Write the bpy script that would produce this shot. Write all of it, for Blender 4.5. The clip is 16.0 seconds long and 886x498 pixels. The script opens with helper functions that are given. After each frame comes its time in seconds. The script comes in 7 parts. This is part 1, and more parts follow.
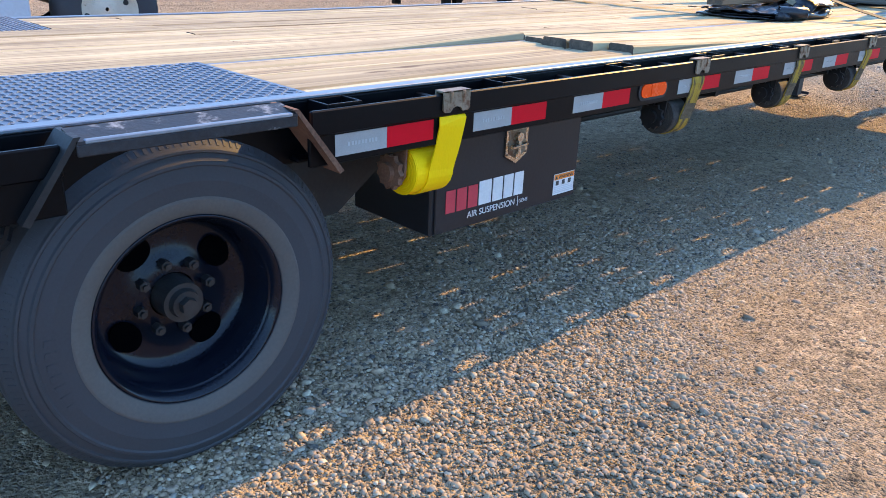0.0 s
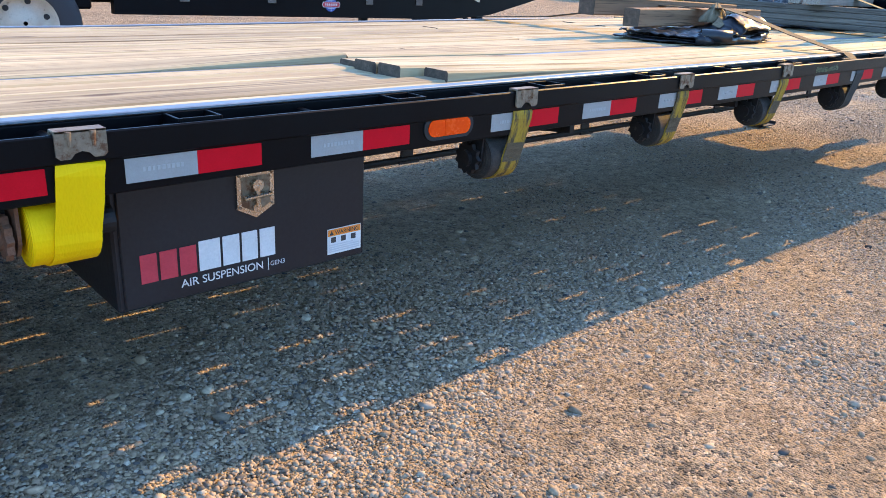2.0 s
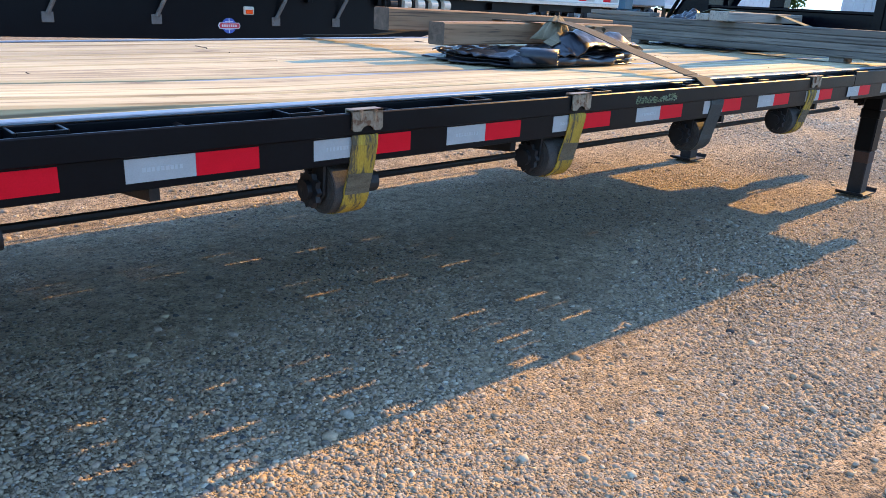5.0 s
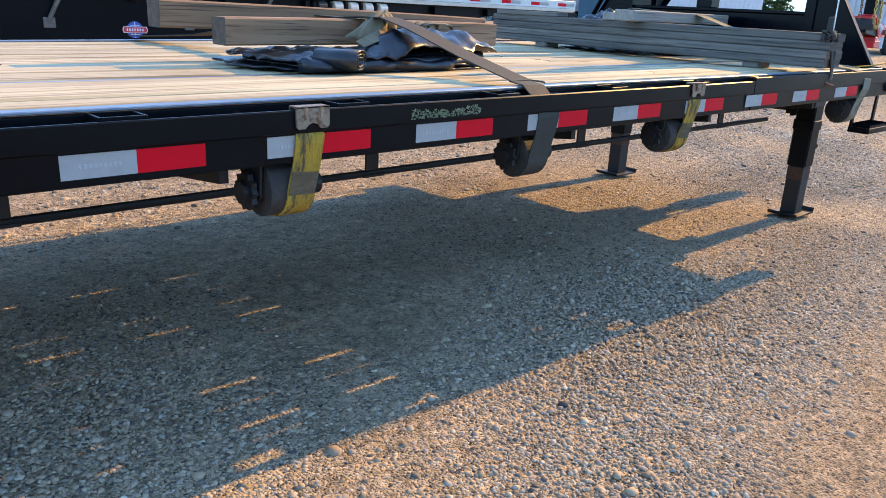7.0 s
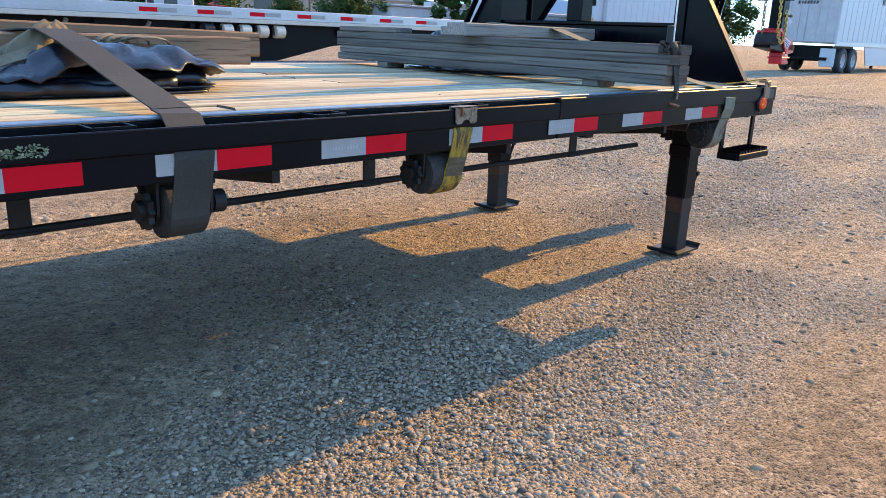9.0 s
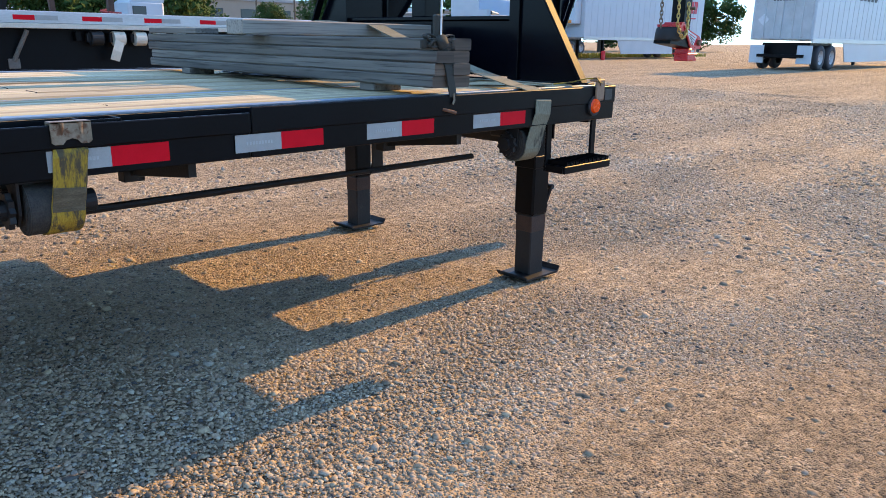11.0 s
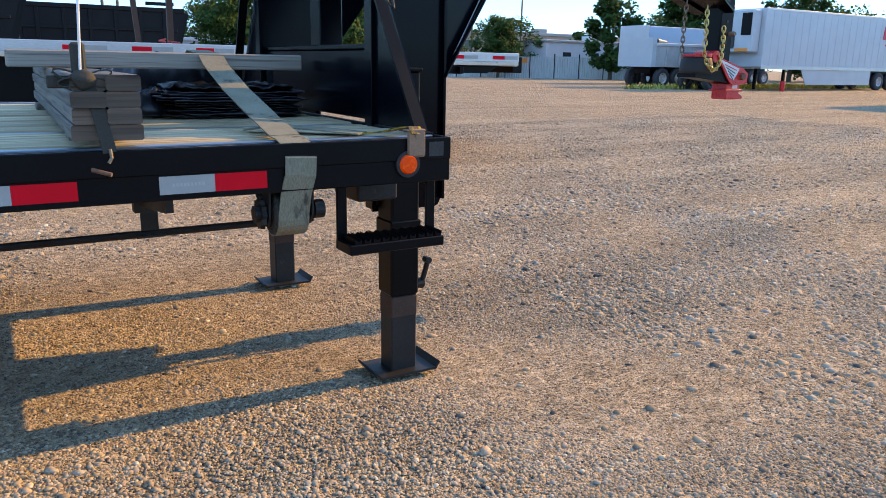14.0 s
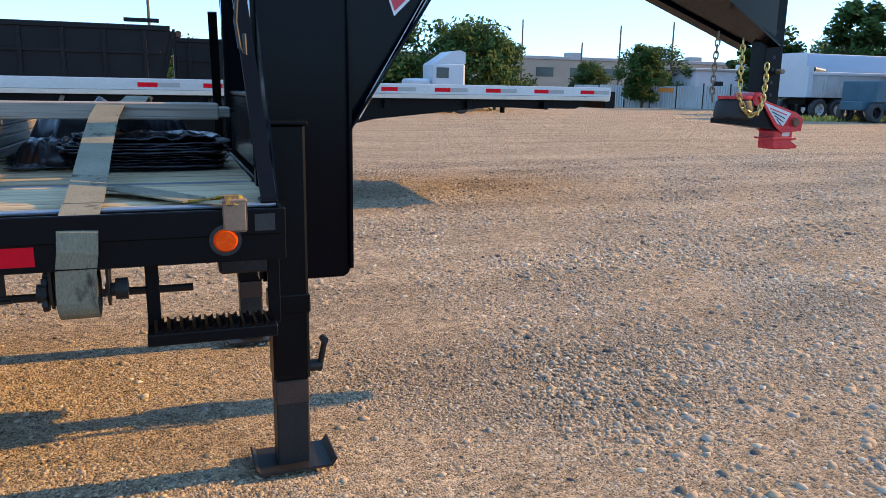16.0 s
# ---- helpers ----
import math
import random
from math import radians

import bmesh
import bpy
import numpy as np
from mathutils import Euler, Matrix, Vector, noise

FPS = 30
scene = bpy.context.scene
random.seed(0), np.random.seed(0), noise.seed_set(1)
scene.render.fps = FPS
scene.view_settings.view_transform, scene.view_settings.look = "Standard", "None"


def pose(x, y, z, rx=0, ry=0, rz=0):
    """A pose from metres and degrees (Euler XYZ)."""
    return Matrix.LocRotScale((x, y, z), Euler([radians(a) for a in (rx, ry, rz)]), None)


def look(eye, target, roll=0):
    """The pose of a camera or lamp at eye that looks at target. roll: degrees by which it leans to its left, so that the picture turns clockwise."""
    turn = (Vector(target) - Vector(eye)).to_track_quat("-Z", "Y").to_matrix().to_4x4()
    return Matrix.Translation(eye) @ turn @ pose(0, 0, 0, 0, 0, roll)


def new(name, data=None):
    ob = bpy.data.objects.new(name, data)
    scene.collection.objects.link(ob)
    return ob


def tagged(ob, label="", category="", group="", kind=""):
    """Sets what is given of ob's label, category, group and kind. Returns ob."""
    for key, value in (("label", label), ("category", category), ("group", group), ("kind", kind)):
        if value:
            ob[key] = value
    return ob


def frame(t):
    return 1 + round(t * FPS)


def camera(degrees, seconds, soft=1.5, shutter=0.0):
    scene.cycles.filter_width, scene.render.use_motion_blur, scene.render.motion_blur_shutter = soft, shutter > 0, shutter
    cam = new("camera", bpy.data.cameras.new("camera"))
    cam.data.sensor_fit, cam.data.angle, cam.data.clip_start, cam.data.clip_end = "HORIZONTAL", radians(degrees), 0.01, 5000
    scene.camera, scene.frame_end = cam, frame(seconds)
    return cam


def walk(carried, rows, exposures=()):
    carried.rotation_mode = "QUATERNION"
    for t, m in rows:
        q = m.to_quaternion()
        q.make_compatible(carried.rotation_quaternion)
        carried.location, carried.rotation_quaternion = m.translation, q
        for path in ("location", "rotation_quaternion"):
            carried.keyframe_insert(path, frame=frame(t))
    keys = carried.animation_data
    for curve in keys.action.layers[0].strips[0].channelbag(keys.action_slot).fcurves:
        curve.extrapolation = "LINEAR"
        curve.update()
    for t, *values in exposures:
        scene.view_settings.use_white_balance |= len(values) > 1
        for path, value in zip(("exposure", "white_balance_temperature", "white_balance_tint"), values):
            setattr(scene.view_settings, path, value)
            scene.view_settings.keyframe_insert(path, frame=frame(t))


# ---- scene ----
cam = camera(61.2, 16.0, soft=0.8)
PATH = [
    (0, (0.581, 0.589, 1.196), (1.884, 1.913, 0.455), 2.6),
    (0.5, (0.787, 0.564, 1.213), (2.092, 1.894, 0.485), 2.9),
    (1, (1.011, 0.513, 1.195), (2.312, 1.851, 0.477), 3.0),
    (1.5, (1.253, 0.466, 1.2), (2.55, 1.815, 0.496), 3.2),
    (2, (1.488, 0.467, 1.182), (2.781, 1.826, 0.487), 3.3),
    (2.5, (1.749, 0.486, 1.172), (3.044, 1.849, 0.487), 3.3),
    (3, (1.98, 0.475, 1.17), (3.274, 1.841, 0.494), 3.4),
    (3.5, (2.252, 0.447, 1.154), (3.546, 1.817, 0.485), 3.5),
    (4, (2.49, 0.447, 1.183), (3.781, 1.822, 0.517), 3.8),
    (4.2, (2.579, 0.445, 1.168), (3.867, 1.828, 0.513), 3.7),
    (6.3, (3.595, 0.367, 1.143), (4.89, 1.753, 0.508), 2.6),
    (6.5, (3.682, 0.369, 1.144), (4.979, 1.753, 0.51), 2.7),
    (7, (3.958, 0.383, 1.122), (5.26, 1.77, 0.504), 3.0),
    (7.5, (4.222, 0.372, 1.133), (5.535, 1.756, 0.532), 3.2),
    (8, (4.512, 0.321, 1.113), (5.839, 1.7, 0.531), 3.1),
    (8.5, (4.781, 0.283, 1.13), (6.122, 1.656, 0.567), 2.8),
    (9, (5.051, 0.289, 1.099), (6.407, 1.651, 0.544), 2.2),
    (9.5, (5.312, 0.261, 1.112), (6.68, 1.614, 0.564), 1.5),
    (10, (5.568, 0.187, 1.089), (6.944, 1.533, 0.544), 0.9),
    (10.2, (5.679, 0.157, 1.082), (7.059, 1.498, 0.536), 0.8),
    (12.3, (6.874, -0.183, 1.098), (8.13, 1.284, 0.577), 1.3),
    (12.5, (6.982, -0.209, 1.103), (8.215, 1.278, 0.585), 1.3),
    (13, (7.246, -0.236, 1.12), (8.412, 1.308, 0.613), 1.3),
    (13.5, (7.55, -0.217, 1.101), (8.637, 1.387, 0.607), 1.2),
    (14, (7.816, -0.203, 1.129), (8.823, 1.457, 0.649), 1.1),
    (14.5, (8.087, -0.228, 1.137), (9.013, 1.483, 0.67), 1.0),
    (15, (8.35, -0.25, 1.174), (9.194, 1.507, 0.724), 0.8),
    (15.5, (8.604, -0.206, 1.177), (9.356, 1.597, 0.746), 0.7),
    (16, (8.853, -0.148, 1.221), (9.52, 1.691, 0.806), 1.0),
]
walk(cam, [(t, look(eye, target, roll)) for t, eye, target, roll in PATH],
     exposures=((0, 2.30, 6650, 10), (4.2, 2.30, 6700, 10), (8.5, 2.22, 6850, 10), (10.2, 2.14, 6900, 10), (12.3, 2.02, 7000, 8), (16, 1.97, 7000, 8)))

# ---- sun, sky, exposure ----
SUN_EL, SUN_AZ = 25.0, 2.0   # degrees above the ground; from +x towards +y
world = bpy.data.worlds.new("sky")
world.use_nodes = True
scene.world = world
wn = world.node_tree
sky = wn.nodes.new("ShaderNodeTexSky")
sky.sky_type = "NISHITA"
sky.sun_disc = False
sky.sun_elevation = radians(SUN_EL)
sky.sun_rotation = radians(90 - SUN_AZ)
sky.air_density, sky.dust_density, sky.ozone_density = 0.8, 0.0, 3.0
wn.nodes["Background"].inputs["Strength"].default_value = 0.15
tint = wn.nodes.new("ShaderNodeMix")
tint.data_type, tint.blend_type = "RGBA", "MULTIPLY"
tint.inputs["Factor"].default_value = 1.0
tint.inputs["B"].default_value = (0.70, 0.97, 1.03, 1)
wn.links.new(sky.outputs["Color"], tint.inputs["A"])
clear = wn.nodes.new("ShaderNodeMix")   # evens the horizon's haze out towards a clear blue
clear.data_type = "RGBA"
clear.inputs["Factor"].default_value = 0.7
clear.inputs["B"].default_value = (0.82, 1.56, 3.2, 1)
wn.links.new(tint.outputs["Result"], clear.inputs["A"])
wn.links.new(clear.outputs["Result"], wn.nodes["Background"].inputs["Color"])
sun = new("sun", bpy.data.lights.new("sun", "SUN"))
sun.data.energy, sun.data.angle, sun.data.color = 2.05, radians(0.32), (1.0, 0.585, 0.175)
_a, _e = radians(SUN_AZ), radians(SUN_EL)
SUNWARD = Vector((math.cos(_e) * math.cos(_a), math.cos(_e) * math.sin(_a), math.sin(_e)))
sun.matrix_world = look(SUNWARD * 60, (0, 0, 0))


# ---- materials ----
def surface(name, c1, c2, scale=8.0, rough=0.6, metal=0.0, bump=0.15, fine=120.0, stretch=(1, 1, 1), worn=None, wear=0.6, rough_var=0.15,
            mottle=0.5, island=False, spec=0.5, per_object=0.0, coat=0.0):
    """A painted, wooden or metal surface: two colours mixed at a coarse and a fine scale, with wear, bump and uneven gloss."""
    m = bpy.data.materials.new(name)
    m.use_nodes = True
    nt = m.node_tree
    N, L = nt.nodes, nt.links
    p = N["Principled BSDF"]
    co = N.new("ShaderNodeTexCoord")
    mp = N.new("ShaderNodeMapping")
    mp.inputs["Scale"].default_value = stretch
    L.new(co.outputs["Object"], mp.inputs["Vector"])
    vec = mp.outputs["Vector"]
    if per_object:
        inf = N.new("ShaderNodeObjectInfo")
        add = N.new("ShaderNodeVectorMath")
        add.operation = "MULTIPLY_ADD"
        add.inputs[1].default_value = (1, 1, 1)
        L.new(vec, add.inputs[0])
        sc = N.new("ShaderNodeVectorMath")
        sc.operation = "SCALE"
        sc.inputs[0].default_value = (17.0, 31.0, 23.0)
        L.new(inf.outputs["Random"], sc.inputs["Scale"])
        L.new(sc.outputs["Vector"], add.inputs[2])
        vec = add.outputs["Vector"]
    big, small = N.new("ShaderNodeTexNoise"), N.new("ShaderNodeTexNoise")
    for n, s, d in ((big, scale, 4.0), (small, fine, 3.0)):
        n.inputs["Scale"].default_value, n.inputs["Detail"].default_value = s, d
        L.new(vec, n.inputs["Vector"])
    blend = N.new("ShaderNodeMix")
    blend.data_type = "FLOAT"
    blend.inputs["Factor"].default_value = 1 - mottle
    L.new(big.outputs["Fac"], blend.inputs["A"])
    L.new(small.outputs["Fac"], blend.inputs["B"])
    ramp = N.new("ShaderNodeValToRGB")
    ramp.color_ramp.elements[0].position, ramp.color_ramp.elements[1].position = 0.32, 0.68
    ramp.color_ramp.elements[0].color, ramp.color_ramp.elements[1].color = (*c1, 1), (*c2, 1)
    L.new(blend.outputs["Result"], ramp.inputs["Fac"])
    colour = ramp.outputs["Color"]
    if per_object or island:
        if island:
            rnd = N.new("ShaderNodeNewGeometry").outputs["Random Per Island"]
        else:
            rnd = inf.outputs["Random"]
        hsv = N.new("ShaderNodeHueSaturation")
        mr = N.new("ShaderNodeMapRange")
        mr.inputs["To Min"].default_value, mr.inputs["To Max"].default_value = 1 - max(per_object, 0.25 * island), 1 + max(per_object, 0.25 * island)
        L.new(rnd, mr.inputs["Value"])
        L.new(mr.outputs["Result"], hsv.inputs["Value"])
        L.new(colour, hsv.inputs["Color"])
        colour = hsv.outputs["Color"]
    if worn:
        wn_ = N.new("ShaderNodeTexNoise")
        wn_.inputs["Scale"].default_value, wn_.inputs["Detail"].default_value, wn_.inputs["Roughness"].default_value = scale * 1.7, 8.0, 0.7
        L.new(vec, wn_.inputs["Vector"])
        wr = N.new("ShaderNodeValToRGB")
        wr.color_ramp.elements[0].position, wr.color_ramp.elements[1].position = wear, wear + 0.1
        L.new(wn_.outputs["Fac"], wr.inputs["Fac"])
        mx = N.new("ShaderNodeMix")
        mx.data_type = "RGBA"
        L.new(wr.outputs["Color"], mx.inputs["Factor"])
        L.new(colour, mx.inputs["A"])
        mx.inputs["B"].default_value = (*worn, 1)
        colour = mx.outputs["Result"]
    L.new(colour, p.inputs["Base Color"])
    rr = N.new("ShaderNodeMapRange")
    rr.inputs["To Min"].default_value, rr.inputs["To Max"].default_value = max(0.02, rough - rough_var), min(1, rough + rough_var)
    L.new(blend.outputs["Result"], rr.inputs["Value"])
    L.new(rr.outputs["Result"], p.inputs["Roughness"])
    p.inputs["Metallic"].default_value = metal
    p.inputs["Specular IOR Level"].default_value = spec
    p.inputs["Coat Weight"].default_value = coat
    if bump:
        b = N.new("ShaderNodeBump")
        b.inputs["Strength"].default_value, b.inputs["Distance"].default_value = bump, 0.004
        L.new(small.outputs["Fac"], b.inputs["Height"])
        L.new(b.outputs["Normal"], p.inputs["Normal"])
    return m


def wood(name, c1, c2, dark, along="x", per_object=0.18, grain=1.0, rough=0.75, streak=0.5):
    """Weathered sawn timber: long grain streaks along one axis, knots and cracks."""
    m = bpy.data.materials.new(name)
    m.use_nodes = True
    nt = m.node_tree
    N, L = nt.nodes, nt.links
    p = N["Principled BSDF"]
    co, inf, mp = N.new("ShaderNodeTexCoord"), N.new("ShaderNodeObjectInfo"), N.new("ShaderNodeMapping")
    mp.inputs["Scale"].default_value = (0.5, 26, 26) if along == "x" else (26, 0.5, 26)
    off = N.new("ShaderNodeVectorMath")
    off.operation = "SCALE"
    off.inputs[0].default_value = (57.0, 41.0, 29.0)
    L.new(inf.outputs["Random"], off.inputs["Scale"])
    add = N.new("ShaderNodeVectorMath")
    L.new(co.outputs["Object"], add.inputs[0])
    L.new(off.outputs["Vector"], add.inputs[1])
    L.new(add.outputs["Vector"], mp.inputs["Vector"])
    g1, g2, patch = N.new("ShaderNodeTexNoise"), N.new("ShaderNodeTexNoise"), N.new("ShaderNodeTexNoise")
    g1.inputs["Scale"].default_value, g1.inputs["Detail"].default_value, g1.inputs["Distortion"].default_value = 1.2 * grain, 5, 0.8
    g2.inputs["Scale"].default_value, g2.inputs["Detail"].default_value = 6.0 * grain, 4
    patch.inputs["Scale"].default_value, patch.inputs["Detail"].default_value = 2.2, 5
    L.new(mp.outputs["Vector"], g1.inputs["Vector"])
    L.new(mp.outputs["Vector"], g2.inputs["Vector"])
    L.new(add.outputs["Vector"], patch.inputs["Vector"])
    r1 = N.new("ShaderNodeValToRGB")
    r1.color_ramp.elements[0].position, r1.color_ramp.elements[1].position = 0.35, 0.65
    r1.color_ramp.elements[0].color, r1.color_ramp.elements[1].color = (*c1, 1), (*c2, 1)
    mix1 = N.new("ShaderNodeMix")
    mix1.data_type = "FLOAT"
    mix1.inputs["Factor"].default_value = 0.32
    L.new(g1.outputs["Fac"], mix1.inputs["A"])
    L.new(patch.outputs["Fac"], mix1.inputs["B"])
    L.new(mix1.outputs["Result"], r1.inputs["Fac"])
    r2 = N.new("ShaderNodeValToRGB")
    r2.color_ramp.elements[0].position, r2.color_ramp.elements[1].position = 0.53, 0.66
    L.new(g2.outputs["Fac"], r2.inputs["Fac"])
    sm = N.new("ShaderNodeMath")
    sm.operation = "MULTIPLY"
    sm.inputs[1].default_value = streak
    L.new(r2.outputs["Color"], sm.inputs[0])
    mx = N.new("ShaderNodeMix")
    mx.data_type = "RGBA"
    L.new(sm.outputs["Value"], mx.inputs["Factor"])
    L.new(r1.outputs["Color"], mx.inputs["A"])
    mx.inputs["B"].default_value = (*dark, 1)
    # knots
    kv, km = N.new("ShaderNodeTexVoronoi"), N.new("ShaderNodeMapping")
    km.inputs["Scale"].default_value = (1.6, 5, 5) if along == "x" else (5, 1.6, 5)
    L.new(add.outputs["Vector"], km.inputs["Vector"])
    L.new(km.outputs["Vector"], kv.inputs["Vector"])
    kv.inputs["Scale"].default_value = 1.0
    kr = N.new("ShaderNodeValToRGB")
    kr.color_ramp.elements[0].position, kr.color_ramp.elements[1].position = 0.05, 0.11
    kr.color_ramp.elements[0].color, kr.color_ramp.elements[1].color = (0.8, 0.8, 0.8, 1), (0, 0, 0, 1)
    L.new(kv.outputs["Distance"], kr.inputs["Fac"])
    mk = N.new("ShaderNodeMix")
    mk.data_type = "RGBA"
    L.new(kr.outputs["Color"], mk.inputs["Factor"])
    L.new(mx.outputs["Result"], mk.inputs["A"])
    mk.inputs["B"].default_value = (dark[0] * 0.8, dark[1] * 0.6, dark[2] * 0.5, 1)
    hsv, mr = N.new("ShaderNodeHueSaturation"), N.new("ShaderNodeMapRange")
    mr.inputs["To Min"].default_value, mr.inputs["To Max"].default_value = 1 - per_object, 1 + per_object
    L.new(inf.outputs["Random"], mr.inputs["Value"])
    L.new(mr.outputs["Result"], hsv.inputs["Value"])
    L.new(mk.outputs["Result"], hsv.inputs["Color"])
    L.new(hsv.outputs["Color"], p.inputs["Base Color"])
    p.inputs["Roughness"].default_value = rough
    b = N.new("ShaderNodeBump")
    b.inputs["Strength"].default_value, b.inputs["Distance"].default_value = 0.5, 0.003
    L.new(g2.outputs["Fac"], b.inputs["Height"])
    L.new(b.outputs["Normal"], p.inputs["Normal"])
    return m


def lane_tint(N, L, colour):
    """Mixes a colour towards the redder, darker stone of the driving lane, by the place on the ground."""
    geo, sep = N.new("ShaderNodeNewGeometry"), N.new("ShaderNodeSeparateXYZ")
    L.new(geo.outputs["Position"], sep.inputs["Vector"])
    blot = N.new("ShaderNodeTexNoise")
    blot.inputs["Scale"].default_value, blot.inputs["Detail"].default_value = 0.7, 5
    L.new(geo.outputs["Position"], blot.inputs["Vector"])
    ry, rx, top = N.new("ShaderNodeMapRange"), N.new("ShaderNodeMapRange"), N.new("ShaderNodeMath")
    ry.interpolation_type = rx.interpolation_type = "SMOOTHSTEP"
    ry.inputs["From Min"].default_value, ry.inputs["From Max"].default_value = 1.7, 0.5
    rx.inputs["From Min"].default_value, rx.inputs["From Max"].default_value = 9.0, 11.5
    L.new(sep.outputs["Y"], ry.inputs["Value"])
    L.new(sep.outputs["X"], rx.inputs["Value"])
    top.operation = "MAXIMUM"
    rx.inputs["To Max"].default_value = 0.22
    L.new(ry.outputs["Result"], top.inputs[0])
    L.new(rx.outputs["Result"], top.inputs[1])
    br = N.new("ShaderNodeMapRange")
    br.inputs["From Min"].default_value, br.inputs["From Max"].default_value = 0.35, 0.65
    br.inputs["To Min"].default_value, br.inputs["To Max"].default_value = 0.45, 1.0
    L.new(blot.outputs["Fac"], br.inputs["Value"])
    amount = N.new("ShaderNodeMath")
    amount.operation = "MULTIPLY"
    L.new(top.outputs["Value"], amount.inputs[0])
    L.new(br.outputs["Result"], amount.inputs[1])
    mul = N.new("ShaderNodeMix")
    mul.data_type, mul.blend_type = "RGBA", "MULTIPLY"
    L.new(amount.outputs["Value"], mul.inputs["Factor"])
    L.new(colour, mul.inputs["A"])
    mul.inputs["B"].default_value = (0.74, 0.675, 0.62, 1)
    tm, tn, tr, th = N.new("ShaderNodeMapping"), N.new("ShaderNodeTexNoise"), N.new("ShaderNodeMapRange"), N.new("ShaderNodeHueSaturation")
    tm.inputs["Rotation"].default_value, tm.inputs["Scale"].default_value = (0, 0, radians(24)), (0.16, 1.5, 1)
    L.new(geo.outputs["Position"], tm.inputs["Vector"])
    L.new(tm.outputs["Vector"], tn.inputs["Vector"])
    tn.inputs["Scale"].default_value, tn.inputs["Detail"].default_value = 1.0, 4
    tr.inputs["From Min"].default_value, tr.inputs["From Max"].default_value = 0.3, 0.7
    tr.inputs["To Min"].default_value, tr.inputs["To Max"].default_value = 0.84, 1.20
    L.new(tn.outputs["Fac"], tr.inputs["Value"])
    L.new(tr.outputs["Result"], th.inputs["Value"])
    L.new(mul.outputs["Result"], th.inputs["Color"])
    return th.outputs["Color"]


def gravel_ground():
    """Sandy compacted gravel: stones as cells of two sizes over patches of sand, grey and reddish dirt."""
    m = bpy.data.materials.new("gravel")
    m.use_nodes = True
    nt = m.node_tree
    N, L = nt.nodes, nt.links
    p = N["Principled BSDF"]
    co = N.new("ShaderNodeTexCoord")
    v1, v2 = N.new("ShaderNodeTexVoronoi"), N.new("ShaderNodeTexVoronoi")
    v1.inputs["Scale"].default_value, v2.inputs["Scale"].default_value = 95.0, 190.0
    patch, tone = N.new("ShaderNodeTexNoise"), N.new("ShaderNodeTexNoise")
    patch.inputs["Scale"].default_value, patch.inputs["Detail"].default_value = 0.55, 6
    tone.inputs["Scale"].default_value, tone.inputs["Detail"].default_value = 2.7, 6
    for n in (v1, v2, patch, tone):
        L.new(co.outputs["Object"], n.inputs["Vector"])
    sep = N.new("ShaderNodeSeparateColor")
    L.new(v1.outputs["Color"], sep.inputs["Color"])
    stone = N.new("ShaderNodeValToRGB")
    cr = stone.color_ramp
    cr.elements[0].position, cr.elements[0].color = 0.0, (0.10, 0.09, 0.08, 1)
    cr.elements[1].position, cr.elements[1].color = 1.0, (0.52, 0.44, 0.32, 1)
    for pos, c in ((0.15, (0.24, 0.185, 0.12)), (0.4, (0.36, 0.27, 0.17)), (0.65, (0.42, 0.32, 0.20)), (0.85, (0.39, 0.295, 0.195))):
        e = cr.elements.new(pos)
        e.color = (*c, 1)
    L.new(sep.outputs["Red"], stone.inputs["Fac"])
    soil = N.new("ShaderNodeValToRGB")
    soil.color_ramp.elements[0].position, soil.color_ramp.elements[1].position = 0.35, 0.68
    soil.color_ramp.elements[0].color, soil.color_ramp.elements[1].color = (0.23, 0.165, 0.10, 1), (0.36, 0.27, 0.165, 1)
    L.new(patch.outputs["Fac"], soil.inputs["Fac"])
    mx = N.new("ShaderNodeMix")
    mx.data_type = "RGBA"
    fr = N.new("ShaderNodeValToRGB")
    fr.color_ramp.elements[0].position, fr.color_ramp.elements[1].position = 0.35, 0.62
    fr.color_ramp.elements[0].color, fr.color_ramp.elements[1].color = (0.45, 0.45, 0.45, 1), (0.95, 0.95, 0.95, 1)
    L.new(tone.outputs["Fac"], fr.inputs["Fac"])
    L.new(fr.outputs["Color"], mx.inputs["Factor"])
    L.new(soil.outputs["Color"], mx.inputs["A"])
    L.new(stone.outputs["Color"], mx.inputs["B"])
    # random speckle: uneven stone tone, plus small shadows between stones put into the colour
    tone_shade_speck = N.new("ShaderNodeTexNoise")
    tone_shade_speck.inputs["Scale"].default_value, tone_shade_speck.inputs["Detail"].default_value, tone_shade_speck.inputs["Roughness"].default_value = 14.0, 8, 0.75
    L.new(co.outputs["Object"], tone_shade_speck.inputs["Vector"])
    smr = N.new("ShaderNodeMapRange")
    smr.inputs["From Min"].default_value, smr.inputs["From Max"].default_value = 0.3, 0.7
    smr.inputs["To Min"].default_value, smr.inputs["To Max"].default_value = 0.42, 1.55
    L.new(tone_shade_speck.outputs["Fac"], smr.inputs["Value"])
    shs = N.new("ShaderNodeHueSaturation")
    L.new(smr.outputs["Result"], shs.inputs["Value"])
    L.new(mx.outputs["Result"], shs.inputs["Color"])
    L.new(lane_tint(N, L, shs.outputs["Color"]), p.inputs["Base Color"])
    p.inputs["Roughness"].default_value = 0.95
    p.inputs["Specular IOR Level"].default_value = 0.25
    h = N.new("ShaderNodeMath")
    h.operation = "MULTIPLY_ADD"
    L.new(v2.outputs["Distance"], h.inputs[0])
    h.inputs[1].default_value = 0.5
    L.new(v1.outputs["Distance"], h.inputs[2])
